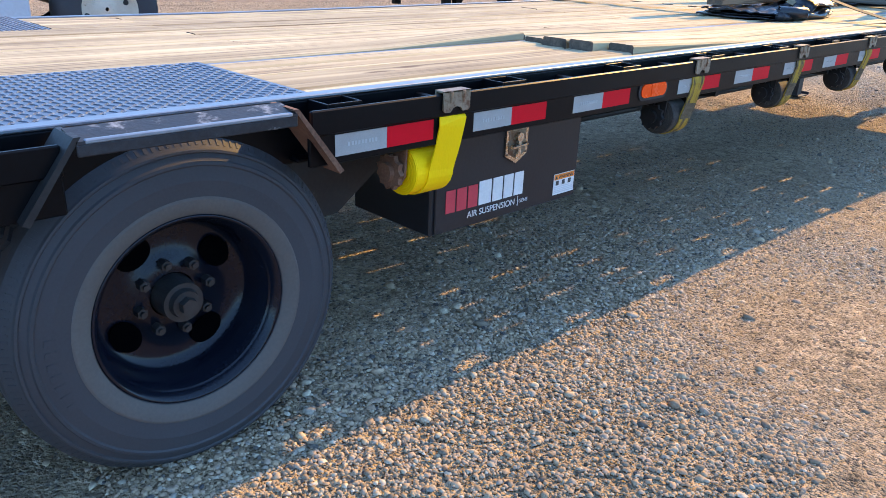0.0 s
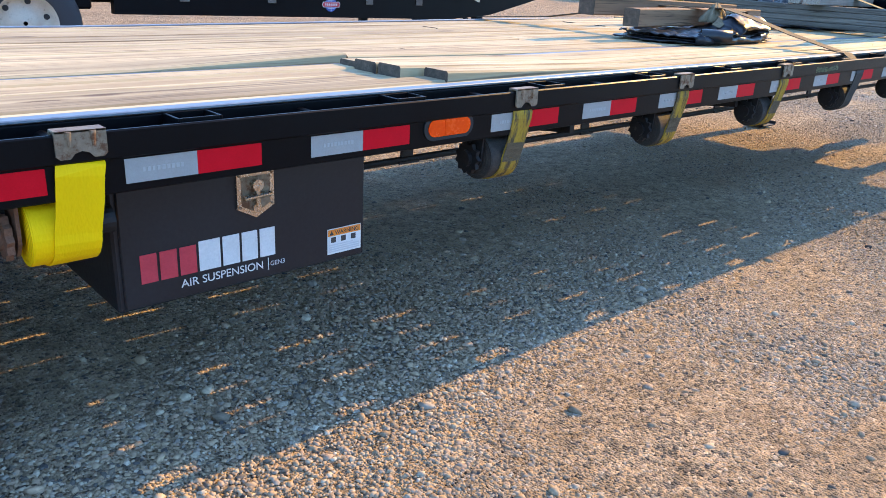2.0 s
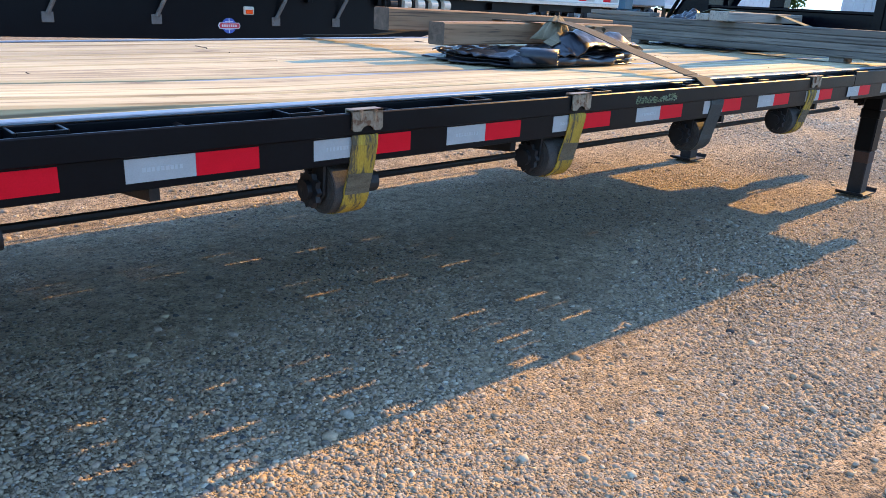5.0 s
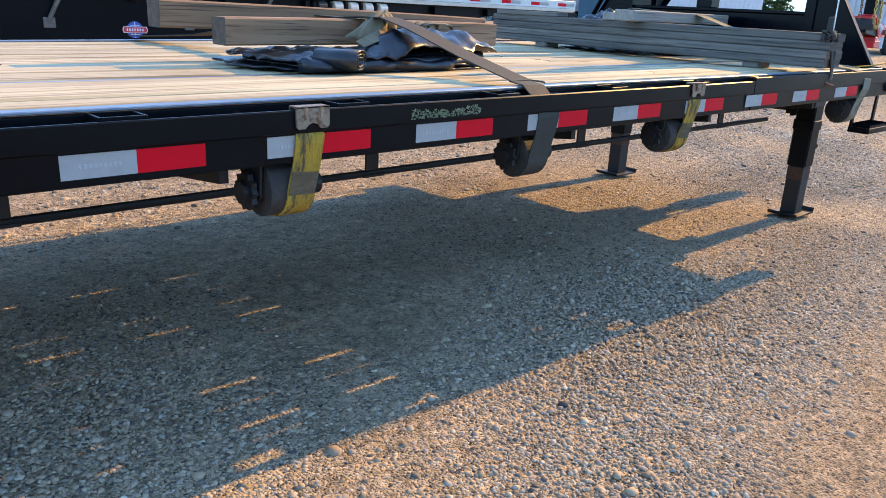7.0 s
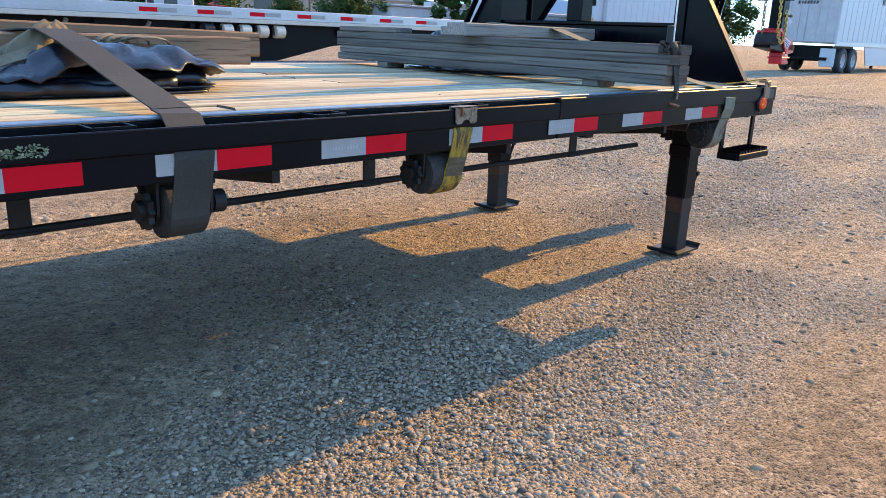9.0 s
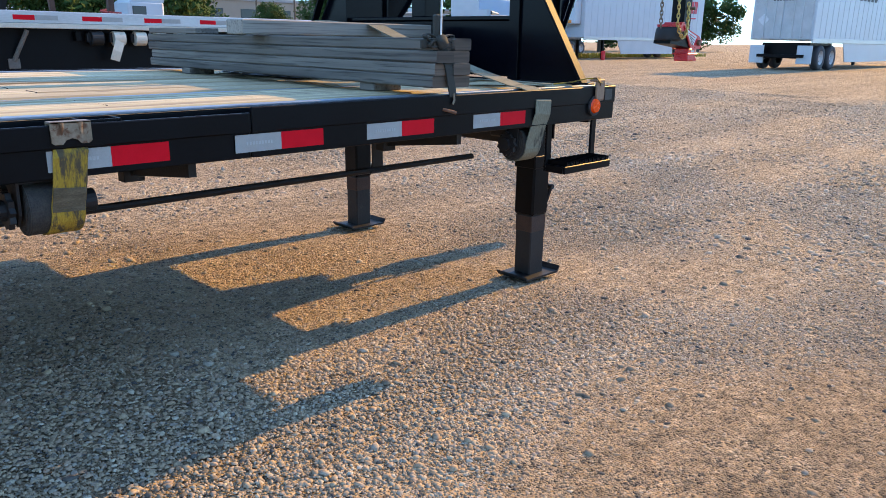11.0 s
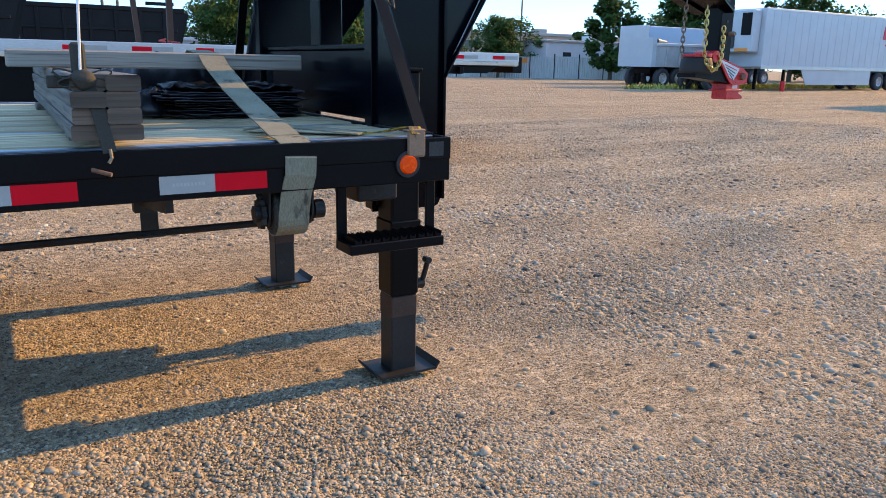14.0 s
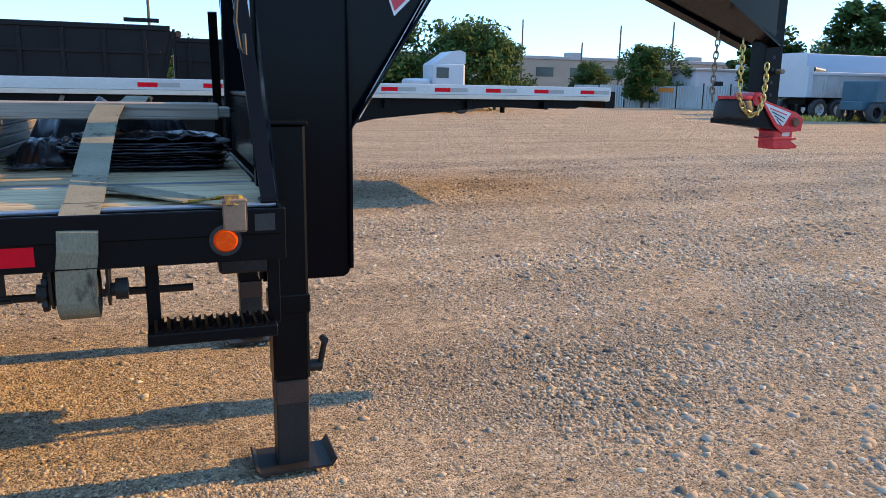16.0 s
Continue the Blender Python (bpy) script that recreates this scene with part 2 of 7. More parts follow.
    lean = N.new("ShaderNodeNewGeometry").outputs["Normal"]
    for v, amount in ((v1, 0.95), (v2, 0.7)):
        half, scaled, total = N.new("ShaderNodeVectorMath"), N.new("ShaderNodeVectorMath"), N.new("ShaderNodeVectorMath")
        half.operation, scaled.operation = "SUBTRACT", "SCALE"
        half.inputs[1].default_value = (0.5, 0.5, 0.5)
        scaled.inputs["Scale"].default_value = amount
        L.new(v.outputs["Color"], half.inputs[0])
        L.new(half.outputs["Vector"], scaled.inputs[0])
        L.new(lean, total.inputs[0])
        L.new(scaled.outputs["Vector"], total.inputs[1])
        lean = total.outputs["Vector"]
    unit = N.new("ShaderNodeVectorMath")
    unit.operation = "NORMALIZE"
    L.new(lean, unit.inputs[0])
    b = N.new("ShaderNodeBump")
    b.invert = True
    L.new(unit.outputs["Vector"], b.inputs["Normal"])
    b.inputs["Strength"].default_value, b.inputs["Distance"].default_value = 0.9, 0.012
    L.new(h.outputs["Value"], b.inputs["Height"])
    L.new(b.outputs["Normal"], p.inputs["Normal"])
    return m


def stone_mat():
    m = bpy.data.materials.new("loose_stone")
    m.use_nodes = True
    nt = m.node_tree
    N, L = nt.nodes, nt.links
    p = N["Principled BSDF"]
    geo = N.new("ShaderNodeNewGeometry")
    r = N.new("ShaderNodeValToRGB")
    cr = r.color_ramp
    cr.elements[0].position, cr.elements[0].color = 0.0, (0.07, 0.068, 0.066, 1)
    cr.elements[1].position, cr.elements[1].color = 1.0, (0.55, 0.475, 0.36, 1)
    for pos, c in ((0.07, (0.15, 0.13, 0.10)), (0.16, (0.27, 0.205, 0.135)), (0.34, (0.37, 0.275, 0.175)), (0.55, (0.43, 0.33, 0.21)), (0.70, (0.41, 0.295, 0.20)), (0.82, (0.31, 0.275, 0.22)), (0.95, (0.48, 0.395, 0.27))):
        e = cr.elements.new(pos)
        e.color = (*c, 1)
    L.new(geo.outputs["Random Per Island"], r.inputs["Fac"])
    co, n = N.new("ShaderNodeTexCoord"), N.new("ShaderNodeTexNoise")
    n.inputs["Scale"].default_value = 130.0
    L.new(co.outputs["Object"], n.inputs["Vector"])
    mr = N.new("ShaderNodeMapRange")
    mr.inputs["To Min"].default_value, mr.inputs["To Max"].default_value = 0.60, 1.32
    L.new(n.outputs["Fac"], mr.inputs["Value"])
    hsv = N.new("ShaderNodeHueSaturation")
    L.new(r.outputs["Color"], hsv.inputs["Color"])
    L.new(mr.outputs["Result"], hsv.inputs["Value"])
    L.new(lane_tint(N, L, hsv.outputs["Color"]), p.inputs["Base Color"])
    p.inputs["Roughness"].default_value = 0.9
    p.inputs["Specular IOR Level"].default_value = 0.3
    return m


BLACK = surface("black_paint", (0.0014, 0.0016, 0.0024), (0.0030, 0.0033, 0.0042), 5, 0.38, 0, 0.05, 90, worn=(0.014, 0.013, 0.012), wear=0.70, spec=0.13)
BLACK_GLOSS = surface("gloss_black_paint", (0.0007, 0.0011, 0.0030), (0.0016, 0.0022, 0.0045), 3, 0.22, 0, 0.02, 60, rough_var=0.06, spec=0.12)
BOX_BLACK = surface("scuffed_box_paint", (0.009, 0.010, 0.013), (0.017, 0.018, 0.021), 4, 0.42, 0, 0.08, 90, worn=(0.05, 0.045, 0.04), wear=0.68, spec=0.4)
BLACK_DUSTY = surface("dusty_black_paint", (0.007, 0.007, 0.008), (0.020, 0.019, 0.018), 7, 0.55, 0, 0.2, 80, worn=(0.07, 0.06, 0.05), wear=0.64, spec=0.35)
STEEL_TOP = surface("worn_steel_edge", (0.17, 0.20, 0.235), (0.27, 0.31, 0.35), 7, 0.42, 0.7, 0.02, 110, stretch=(0.3, 1, 1))
PLATE = surface("treadplate", (0.085, 0.105, 0.14), (0.15, 0.175, 0.21), 6, 0.40, 0.6, 0.0, 90, worn=(0.10, 0.055, 0.035), wear=0.74)
TYRE = surface("tyre_rubber", (0.024, 0.025, 0.029), (0.037, 0.038, 0.042), 4, 0.70, 0, 0.10, 160, worn=(0.075, 0.064, 0.052), wear=0.64)
TYRE_BAND = surface("dusty_rubber", (0.072, 0.064, 0.057), (0.10, 0.088, 0.076), 6, 0.85, 0, 0.1, 140)
RIM = surface("black_rim_paint", (0.003, 0.005, 0.010), (0.006, 0.008, 0.014), 8, 0.22, 0, 0.03, 90, worn=(0.035, 0.034, 0.034), wear=0.64, spec=0.28)
HUB = surface("greasy_hub", (0.020, 0.020, 0.021), (0.042, 0.040, 0.038), 20, 0.45, 0.3, 0.15, 140)
RED_TAPE = surface("red_reflective_tape", (0.56, 0.002, 0.010), (0.66, 0.004, 0.016), 20, 0.55, 0, 0.02, 400, spec=0.12)
WHITE_TAPE = surface("white_reflective_tape", (0.30, 0.295, 0.275), (0.36, 0.355, 0.33), 25, 0.5, 0, 0.03, 420, spec=0.2)
TAPE_PRINT = surface("faint_tape_print", (0.36, 0.355, 0.335), (0.41, 0.405, 0.385), 30, 0.5, 0, 0, 200, spec=0.2)
YELLOW = surface("new_yellow_webbing", (0.92, 0.56, 0.0), (0.98, 0.62, 0.0), 12, 0.7, 0, 0.25, 260, stretch=(1, 1, 0.3), spec=0.2)
GRIME_WEB = surface("grimy_brown_webbing", (0.075, 0.058, 0.036), (0.17, 0.135, 0.085), 30, 0.95, 0, 0.5, 260, stretch=(0.6, 1, 3.0), worn=(0.24, 0.145, 0.02), wear=0.60, spec=0.15)
YELLOW_OLD = surface("frayed_yellow_webbing", (0.25, 0.155, 0.022), (0.47, 0.30, 0.04), 14, 0.9, 0, 0.4, 240, stretch=(1.6, 1, 0.3), worn=(0.085, 0.065, 0.04), wear=0.485, spec=0.2)
OLIVE = surface("faded_olive_webbing", (0.12, 0.108, 0.072), (0.25, 0.235, 0.165), 7, 0.85, 0, 0.3, 220, stretch=(1, 1, 0.4), worn=(0.06, 0.052, 0.04), wear=0.56, spec=0.2)
DARK_WEB = surface("dirty_black_webbing", (0.022, 0.021, 0.016), (0.045, 0.042, 0.031), 8, 0.85, 0, 0.3, 220)
ROLL = surface("rolled_webbing_edge", (0.016, 0.014, 0.012), (0.055, 0.046, 0.036), 40, 0.85, 0, 0.3, 200)
RUST = surface("rusty_steel", (0.11, 0.05, 0.028), (0.24, 0.12, 0.07), 22, 0.85, 0.2, 0.4, 150)
ZINC = surface("zinc_plated_hook", (0.17, 0.125, 0.08), (0.30, 0.235, 0.16), 20, 0.55, 0.35, 0.15, 120, worn=(0.12, 0.055, 0.025), wear=0.50)
DARK_RUST = surface("dark_rusty_steel", (0.035, 0.018, 0.011), (0.075, 0.038, 0.024), 18, 0.8, 0.1, 0.3, 120)
TAN_STEEL = surface("tan_steel_hook", (0.19, 0.105, 0.060), (0.29, 0.175, 0.105), 12, 0.55, 0.1, 0.1, 120, worn=(0.16, 0.08, 0.04), wear=0.64)
CHROME = surface("stainless_latch", (0.55, 0.50, 0.42), (0.68, 0.63, 0.54), 15, 0.25, 1.0, 0.05, 150)
AMBER = surface("amber_lens", (0.90, 0.050, 0.0), (1.0, 0.085, 0.0), 25, 0.25, 0, 0.02, 120, coat=0.2, spec=0.3)
HOLE = surface("deep_shadowed_opening", (0.001, 0.001, 0.0015), (0.002, 0.002, 0.002), 20, 0.9, 0, 0, spec=0.0)
RUBBER = surface("black_rubber_grommet", (0.012, 0.012, 0.012), (0.025, 0.024, 0.023), 20, 0.7, 0, 0.05)
DECK = wood("weathered_deck_pine", (0.30, 0.225, 0.122), (0.60, 0.495, 0.295), (0.12, 0.082, 0.045), "x", 0.20, 0.45, 0.8, 0.75)
# cut ends of the wood, with the shade on them put into the colour
SHADED_END_GRAIN = wood("shaded_end_grain", (0.06, 0.045, 0.032), (0.14, 0.10, 0.07), (0.03, 0.025, 0.02), "x", 0.15, 1.0, 0.9, 0.5)
CAP = surface("scraped_cap_paint", (0.010, 0.010, 0.012), (0.03, 0.03, 0.032), 9, 0.5, 0, 0.25, 80, worn=(0.26, 0.26, 0.26), wear=0.57, spec=0.35)
GREYWOOD = wood("grey_weathered_lumber", (0.085, 0.072, 0.06), (0.20, 0.17, 0.135), (0.03, 0.024, 0.019), "y", 0.22, 0.8, 0.85, 0.75)
GREYWOOD_X = wood("grey_weathered_board", (0.22, 0.185, 0.15), (0.38, 0.33, 0.27), (0.08, 0.065, 0.05), "x", 0.12, 0.8, 0.85, 0.7)
BROWNWOOD = wood("brown_timber", (0.20, 0.105, 0.05), (0.34, 0.195, 0.105), (0.06, 0.032, 0.018), "x", 0.12, 0.8, 0.85, 0.85)
TARP = surface("black_vinyl_tarp", (0.005, 0.006, 0.009), (0.011, 0.013, 0.019), 6, 0.33, 0, 0.35, 45, rough_var=0.12)
CANVAS = surface("tan_canvas_strap", (0.12, 0.09, 0.05), (0.22, 0.17, 0.10), 18, 0.9, 0, 0.4, 240)
RED = surface("red_coupler_paint", (0.52, 0.012, 0.02), (0.62, 0.02, 0.03), 9, 0.3, 0, 0.05, 90)
DARK_RED = surface("dark_red_paint", (0.14, 0.012, 0.014), (0.24, 0.03, 0.03), 12, 0.6, 0, 0.1, 90)
GREY_LABEL = surface("grey_printed_label", (0.50, 0.50, 0.50), (0.62, 0.62, 0.62), 18, 0.4, 0, 0, 90)
CHAIN = surface("yellow_zinc_chain", (0.50, 0.34, 0.10), (0.66, 0.48, 0.18), 30, 0.35, 0.9, 0.1, 200)
WHITE_PRINT = surface("white_vinyl_print", (0.62, 0.62, 0.60), (0.74, 0.74, 0.72), 25, 0.5, 0, 0.02, 200)
RED_PRINT = surface("red_vinyl_print", (0.50, 0.03, 0.05), (0.60, 0.05, 0.07), 25, 0.5, 0, 0.02, 200)
ORANGE_PRINT = surface("orange_print", (0.80, 0.22, 0.02), (0.86, 0.27, 0.03), 25, 0.5, 0, 0, 200)
DARK_PRINT = surface("dark_print", (0.03, 0.03, 0.03), (0.05, 0.05, 0.05), 25, 0.5, 0, 0, 200)
BLUE_PRINT = surface("blue_print", (0.03, 0.08, 0.35), (0.05, 0.11, 0.42), 25, 0.45, 0, 0, 200)
ALU = surface("dull_aluminium", (0.42, 0.42, 0.42), (0.58, 0.58, 0.57), 5, 0.42, 0.7, 0.08, 100, stretch=(0.2, 1, 1))
WHITE_PAINT = surface("white_trailer_paint", (0.42, 0.44, 0.46), (0.50, 0.52, 0.54), 1.5, 0.4, 0, 0.03, 40)
DIRTY_WHITE = surface("dirty_white_paint", (0.34, 0.34, 0.335), (0.50, 0.50, 0.49), 2.5, 0.55, 0, 0.05, 50, worn=(0.3, 0.25, 0.19), wear=0.62)
CREAM = surface("cream_wheel_paint", (0.50, 0.44, 0.34), (0.64, 0.57, 0.46), 8, 0.5, 0, 0.05, 90, worn=(0.25, 0.20, 0.14), wear=0.6)
DULL_STEEL = surface("dull_bracket_steel", (0.10, 0.09, 0.08), (0.20, 0.18, 0.155), 12, 0.7, 0.3, 0.2, 120, worn=(0.12, 0.07, 0.04), wear=0.6)
GRAVEL = gravel_ground()
STONE = stone_mat()


# ---- building helpers ----
def part(name, bm, material, parent=None, label="", smooth=False, place=None):
    """Links a bmesh as one mesh object, under a thing or a part."""
    me = bpy.data.meshes.new(name)
    bm.to_mesh(me)
    bm.free()
    me.materials.append(material)
    if smooth:
        me.polygons.foreach_set("use_smooth", [True] * len(me.polygons))
    ob = new(name, me)
    if parent is not None:
        ob.parent = parent
    if place is not None:
        ob.matrix_basis = place
    if label:
        tagged(ob, label)
    return ob


def thing(name, label, category, group="", kind="", at=(0, 0, 0)):
    ob = new(name)
    ob.empty_display_size = 0.1
    ob.location = at
    return tagged(ob, label, category, group, kind)


def block(bm, x0, x1, y0, y1, z0, z1, bevel=0.0):
    vs = [bm.verts.new((x, y, z)) for x in (x0, x1) for y in (y0, y1) for z in (z0, z1)]
    fs = [bm.faces.new([vs[i] for i in f]) for f in ((0, 1, 3, 2), (4, 6, 7, 5), (0, 4, 5, 1), (2, 3, 7, 6), (0, 2, 6, 4), (1, 5, 7, 3))]
    if bevel:
        es = {e for f in fs for e in f.edges}
        bmesh.ops.bevel(bm, geom=list(es), offset=bevel, segments=1, profile=0.5, affect="EDGES")
    return vs


def boxm(x0, x1, y0, y1, z0, z1, bevel=0.003):
    bm = bmesh.new()
    block(bm, x0, x1, y0, y1, z0, z1, bevel)
    return bm


def prism(bm, outline, axis, a, b):
    """An outline of (u, v) pairs drawn out along an axis from a to b: 'x' takes (y, z), 'y' takes (x, z), 'z' takes (x, y)."""
    def p(u, v, w):
        return {"x": (w, u, v), "y": (u, w, v), "z": (u, v, w)}[axis]
    lo, hi = [bm.verts.new(p(u, v, a)) for u, v in outline], [bm.verts.new(p(u, v, b)) for u, v in outline]
    n = len(outline)
    bm.faces.new(lo)
    bm.faces.new(hi[::-1])
    for i in range(n):
        bm.faces.new((lo[i], hi[i], hi[(i + 1) % n], lo[(i + 1) % n]))
    bmesh.ops.recalc_face_normals(bm, faces=bm.faces[:])
    return bm


def rod(bm, p0, p1, r, seg=12, r2=None):
    p0, p1 = Vector(p0), Vector(p1)
    d = p1 - p0
    m = Matrix.Translation((p0 + p1) / 2) @ d.to_track_quat("Z", "Y").to_matrix().to_4x4()
    bmesh.ops.create_cone(bm, cap_ends=True, segments=seg, radius1=r, radius2=r if r2 is None else r2, depth=d.length, matrix=m)
    return bm


def tube(bm, pts, r, seg=8):
    """A round bar along a line of points."""
    pts = [Vector(p) for p in pts]
    rings = []
    for i, p in enumerate(pts):
        d = (pts[min(i + 1, len(pts) - 1)] - pts[max(i - 1, 0)]).normalized()
        u = d.orthogonal().normalized() if i == 0 else (rings_u - d * rings_u.dot(d)).normalized()
        rings_u = u
        w = d.cross(u)
        rings.append([bm.verts.new(p + r * (math.cos(k * math.tau / seg) * u + math.sin(k * math.tau / seg) * w)) for k in range(seg)])
    for a, b in zip(rings, rings[1:]):
        for k in range(seg):
            bm.faces.new((a[k], a[(k + 1) % seg], b[(k + 1) % seg], b[k]))
    bm.faces.new(rings[0][::-1])
    bm.faces.new(rings[-1])
    return bm


def ribbon(bm, pts, width, thick, side=(1, 0, 0)):
    """A flat webbing band along a line of points, its width along one direction."""
    pts, side = [Vector(p) for p in pts], Vector(side)
    rings = []
    for i, p in enumerate(pts):
        d = (pts[min(i + 1, len(pts) - 1)] - pts[max(i - 1, 0)]).normalized()
        s = (side - d * side.dot(d)).normalized()
        n = d.cross(s)
        rings.append([bm.verts.new(p + a * s * width / 2 + b * n * thick / 2) for a, b in ((-1, -1), (1, -1), (1, 1), (-1, 1))])
    for a, b in zip(rings, rings[1:]):
        for k in range(4):
            bm.faces.new((a[k], a[(k + 1) % 4], b[(k + 1) % 4], b[k]))
    bm.faces.new(rings[0][::-1])
    bm.faces.new(rings[-1])
    bmesh.ops.recalc_face_normals(bm, faces=bm.faces[:])
    return bm


def lathe(bm, profile, centre, seg=48, zig=None):
    """A ring about a y-wise axle from (radius, y) pairs; zig: rings that weave from side to side, and how far."""
    cx, cy, cz = centre
    rings = []
    for i, (r, y) in enumerate(profile):
        wave = zig[1] if zig and i in zig[0] else 0.0
        rings.append([bm.verts.new((cx + r * math.cos(k * math.tau / seg), cy + y + wave * (-1, 0, 1, 0)[k % 4], cz + r * math.sin(k * math.tau / seg))) for k in range(seg)])
    for a, b in zip(rings, rings[1:]):
        for k in range(seg):
            bm.faces.new((a[k], a[(k + 1) % seg], b[(k + 1) % seg], b[k]))
    bmesh.ops.recalc_face_normals(bm, faces=bm.faces[:])
    return bm


def words(name, text, size, material, parent, place, label=""):
    """Raised lettering in the built-in font, as a mesh."""
    cu = bpy.data.curves.new(name, "FONT")
    cu.body, cu.size, cu.extrude = text, size, 0.0006
    tmp = bpy.data.objects.new(name, cu)
    scene.collection.objects.link(tmp)
    me = bpy.data.meshes.new_from_object(tmp.evaluated_get(bpy.context.evaluated_depsgraph_get()))
    bpy.data.objects.remove(tmp)
    me.materials.clear()
    me.materials.append(material)
    ob = new(name, me)
    ob.parent = parent
    ob.matrix_basis = place
    if label:
        tagged(ob, label)
    return ob


def ground_z(x, y):
    """The yard falls a little towards the front jacks and rises again far off."""
    if x < 2:
        z = 0.04
    elif x < 9.5:
        z = 0.04 - 0.206 * (x - 2) / 7.5
    else:
        z = -0.166
    # the far side of the trailer stands lower
    u = min(1.0, max(0.0, (y - 2.9) / 1.5)) * min(1.0, max(0.0, (10.5 - y) / 4.5)) * min(1.0, max(0.0, (x - 0.8) / 2.0))
    z += (min(z, -0.12) - z) * u * u * (3 - 2 * u)
    far = max(0.0, math.hypot(x - 6, y - 3) - 8)
    k = 1 - math.exp(-far / 14)
    return z * (1 - k) + 0.10 * k


# ---- ground ----
def build_ground():
    xs = np.unique(np.concatenate([np.linspace(-400, -12, 12), np.linspace(-12, 24, 73), np.linspace(24, 80, 29), np.linspace(80, 700, 16)]))
    ys = np.unique(np.concatenate([np.linspace(-300, -8, 10), np.linspace(-8, 16, 97), np.linspace(16, 90, 38), np.linspace(90, 800, 16)]))
    verts = [(x, y, ground_z(x, y) + 0.012 * noise.noise(Vector((x * 0.8, y * 0.8, 0)))) for x in xs for y in ys]
    ny = len(ys)
    faces = [(i * ny + j, (i + 1) * ny + j, (i + 1) * ny + j + 1, i * ny + j + 1) for i in range(len(xs) - 1) for j in range(ny - 1)]
    me = bpy.data.meshes.new("ground")
    me.from_pydata(verts, [], faces)
    me.materials.append(GRAVEL)
    me.polygons.foreach_set("use_smooth", [True] * len(me.polygons))
    return tagged(new("ground", me), "tan and grey compacted gravel yard with sandy patches", "ground", kind="structure")


build_ground()

# ---- the gooseneck flatbed trailer ----
NEAR, FAR = 1.945, 4.535      # outer faces of the two rub rails
RAIL_TOP, RAIL_STEP, RAIL_LOW = 0.860, 0.803, 0.730
DECK_Z = 0.868
FRONT = 9.145
trailer = thing("flatbed_trailer", "black gooseneck flatbed trailer with weathered wooden deck on gravel", "trailer")
trailer.matrix_basis = pose(0, 0, -0.0046, 0, -0.13, 0)


def mirror_y(y):
    return NEAR + FAR - y


def sag(x, y):
    """The rear of the frame sits a little lower on its far side."""
    return -0.036 * max(0.0, y - 2.05) / 2.4 * min(1.0, max(0.0, (6.2 - x) / 3.5))


def rails():
    for s in (0, 1):
        def yy(a, b):
            return (a, b) if s == 0 else (mirror_y(b), mirror_y(a))
        def bent(bm):
            for x in (2.7, 6.2):
                bmesh.ops.bisect_plane(bm, geom=bm.verts[:] + bm.edges[:] + bm.faces[:], plane_co=(x, 0, 0), plane_no=(1, 0, 0))
            for v in bm.verts:
                v.co.z += sag(v.co.x, v.co.y)
            return bm
        for x0, x1 in ((-3.0, 0.985), (1.50, 7.27)):
            part("rub_rail", bent(boxm(x0, x1, *yy(NEAR, NEAR + 0.012), RAIL_STEP, RAIL_TOP)), BLACK, trailer)
            part("lower_rail", bent(boxm(x0, x1, *yy(NEAR + 0.010, NEAR + 0.022), RAIL_LOW, RAIL_STEP + 0.004)), BLACK, trailer)
            part("rail_flange", boxm(x0, x1, *yy(NEAR + 0.062, NEAR + 0.100), RAIL_LOW, RAIL_LOW + 0.010), BLACK, trailer)
        part("front_rub_rail", bent(boxm(7.272, FRONT, *yy(NEAR, NEAR + 0.012), RAIL_STEP, RAIL_TOP + 0.016)), BLACK, trailer)
        part("front_lower_rail", bent(boxm(7.272, FRONT, *yy(NEAR + 0.006, NEAR + 0.018), RAIL_LOW, RAIL_STEP + 0.004)), BLACK, trailer)
        part("side_channel", bent(boxm(-3.0, FRONT - 0.01, *yy(2.045, 2.062), 0.72, DECK_Z - 0.004)), BLACK, trailer)
        part("channel_top", bent(boxm(-3.0, FRONT - 0.012, *yy(2.045, 2.085), DECK_Z - 0.002, DECK_Z + 0.006, 0.002)), STEEL_TOP, trailer)
        if s == 0:
            part("beam_top_strip", bent(boxm(-3.0, FRONT - 0.02, *yy(2.646, 2.716), DECK_Z - 0.016, DECK_Z - 0.005, 0.002)), STEEL_TOP, trailer)
        bm = bmesh.new()
        y0, y1 = yy(2.53, 2.67)
        block(bm, -3.0, FRONT, y0, y1, 0.815, 0.83, 0.002)
        block(bm, -3.0, FRONT, y0, y1, 0.628, 0.642, 0.002)
        block(bm, -3.0, FRONT, (y0 + y1) / 2 - 0.006, (y0 + y1) / 2 + 0.006, 0.642, 0.815, 0.002)
        part("main_beam", bm, BLACK_DUSTY, trailer)
        bm = bmesh.new()
        tube(bm, [(2.30, (y0 + y1) / 2, 0.50), (8.9, (y0 + y1) / 2, 0.50)], 0.014, 8)
        part("truss_rod", bm, BLACK_DUSTY, trailer)
    part("front_cross_channel", boxm(FRONT - 0.012, FRONT, NEAR + 0.012, FAR - 0.012, RAIL_LOW, RAIL_TOP + 0.016), BLACK, trailer)


rails()


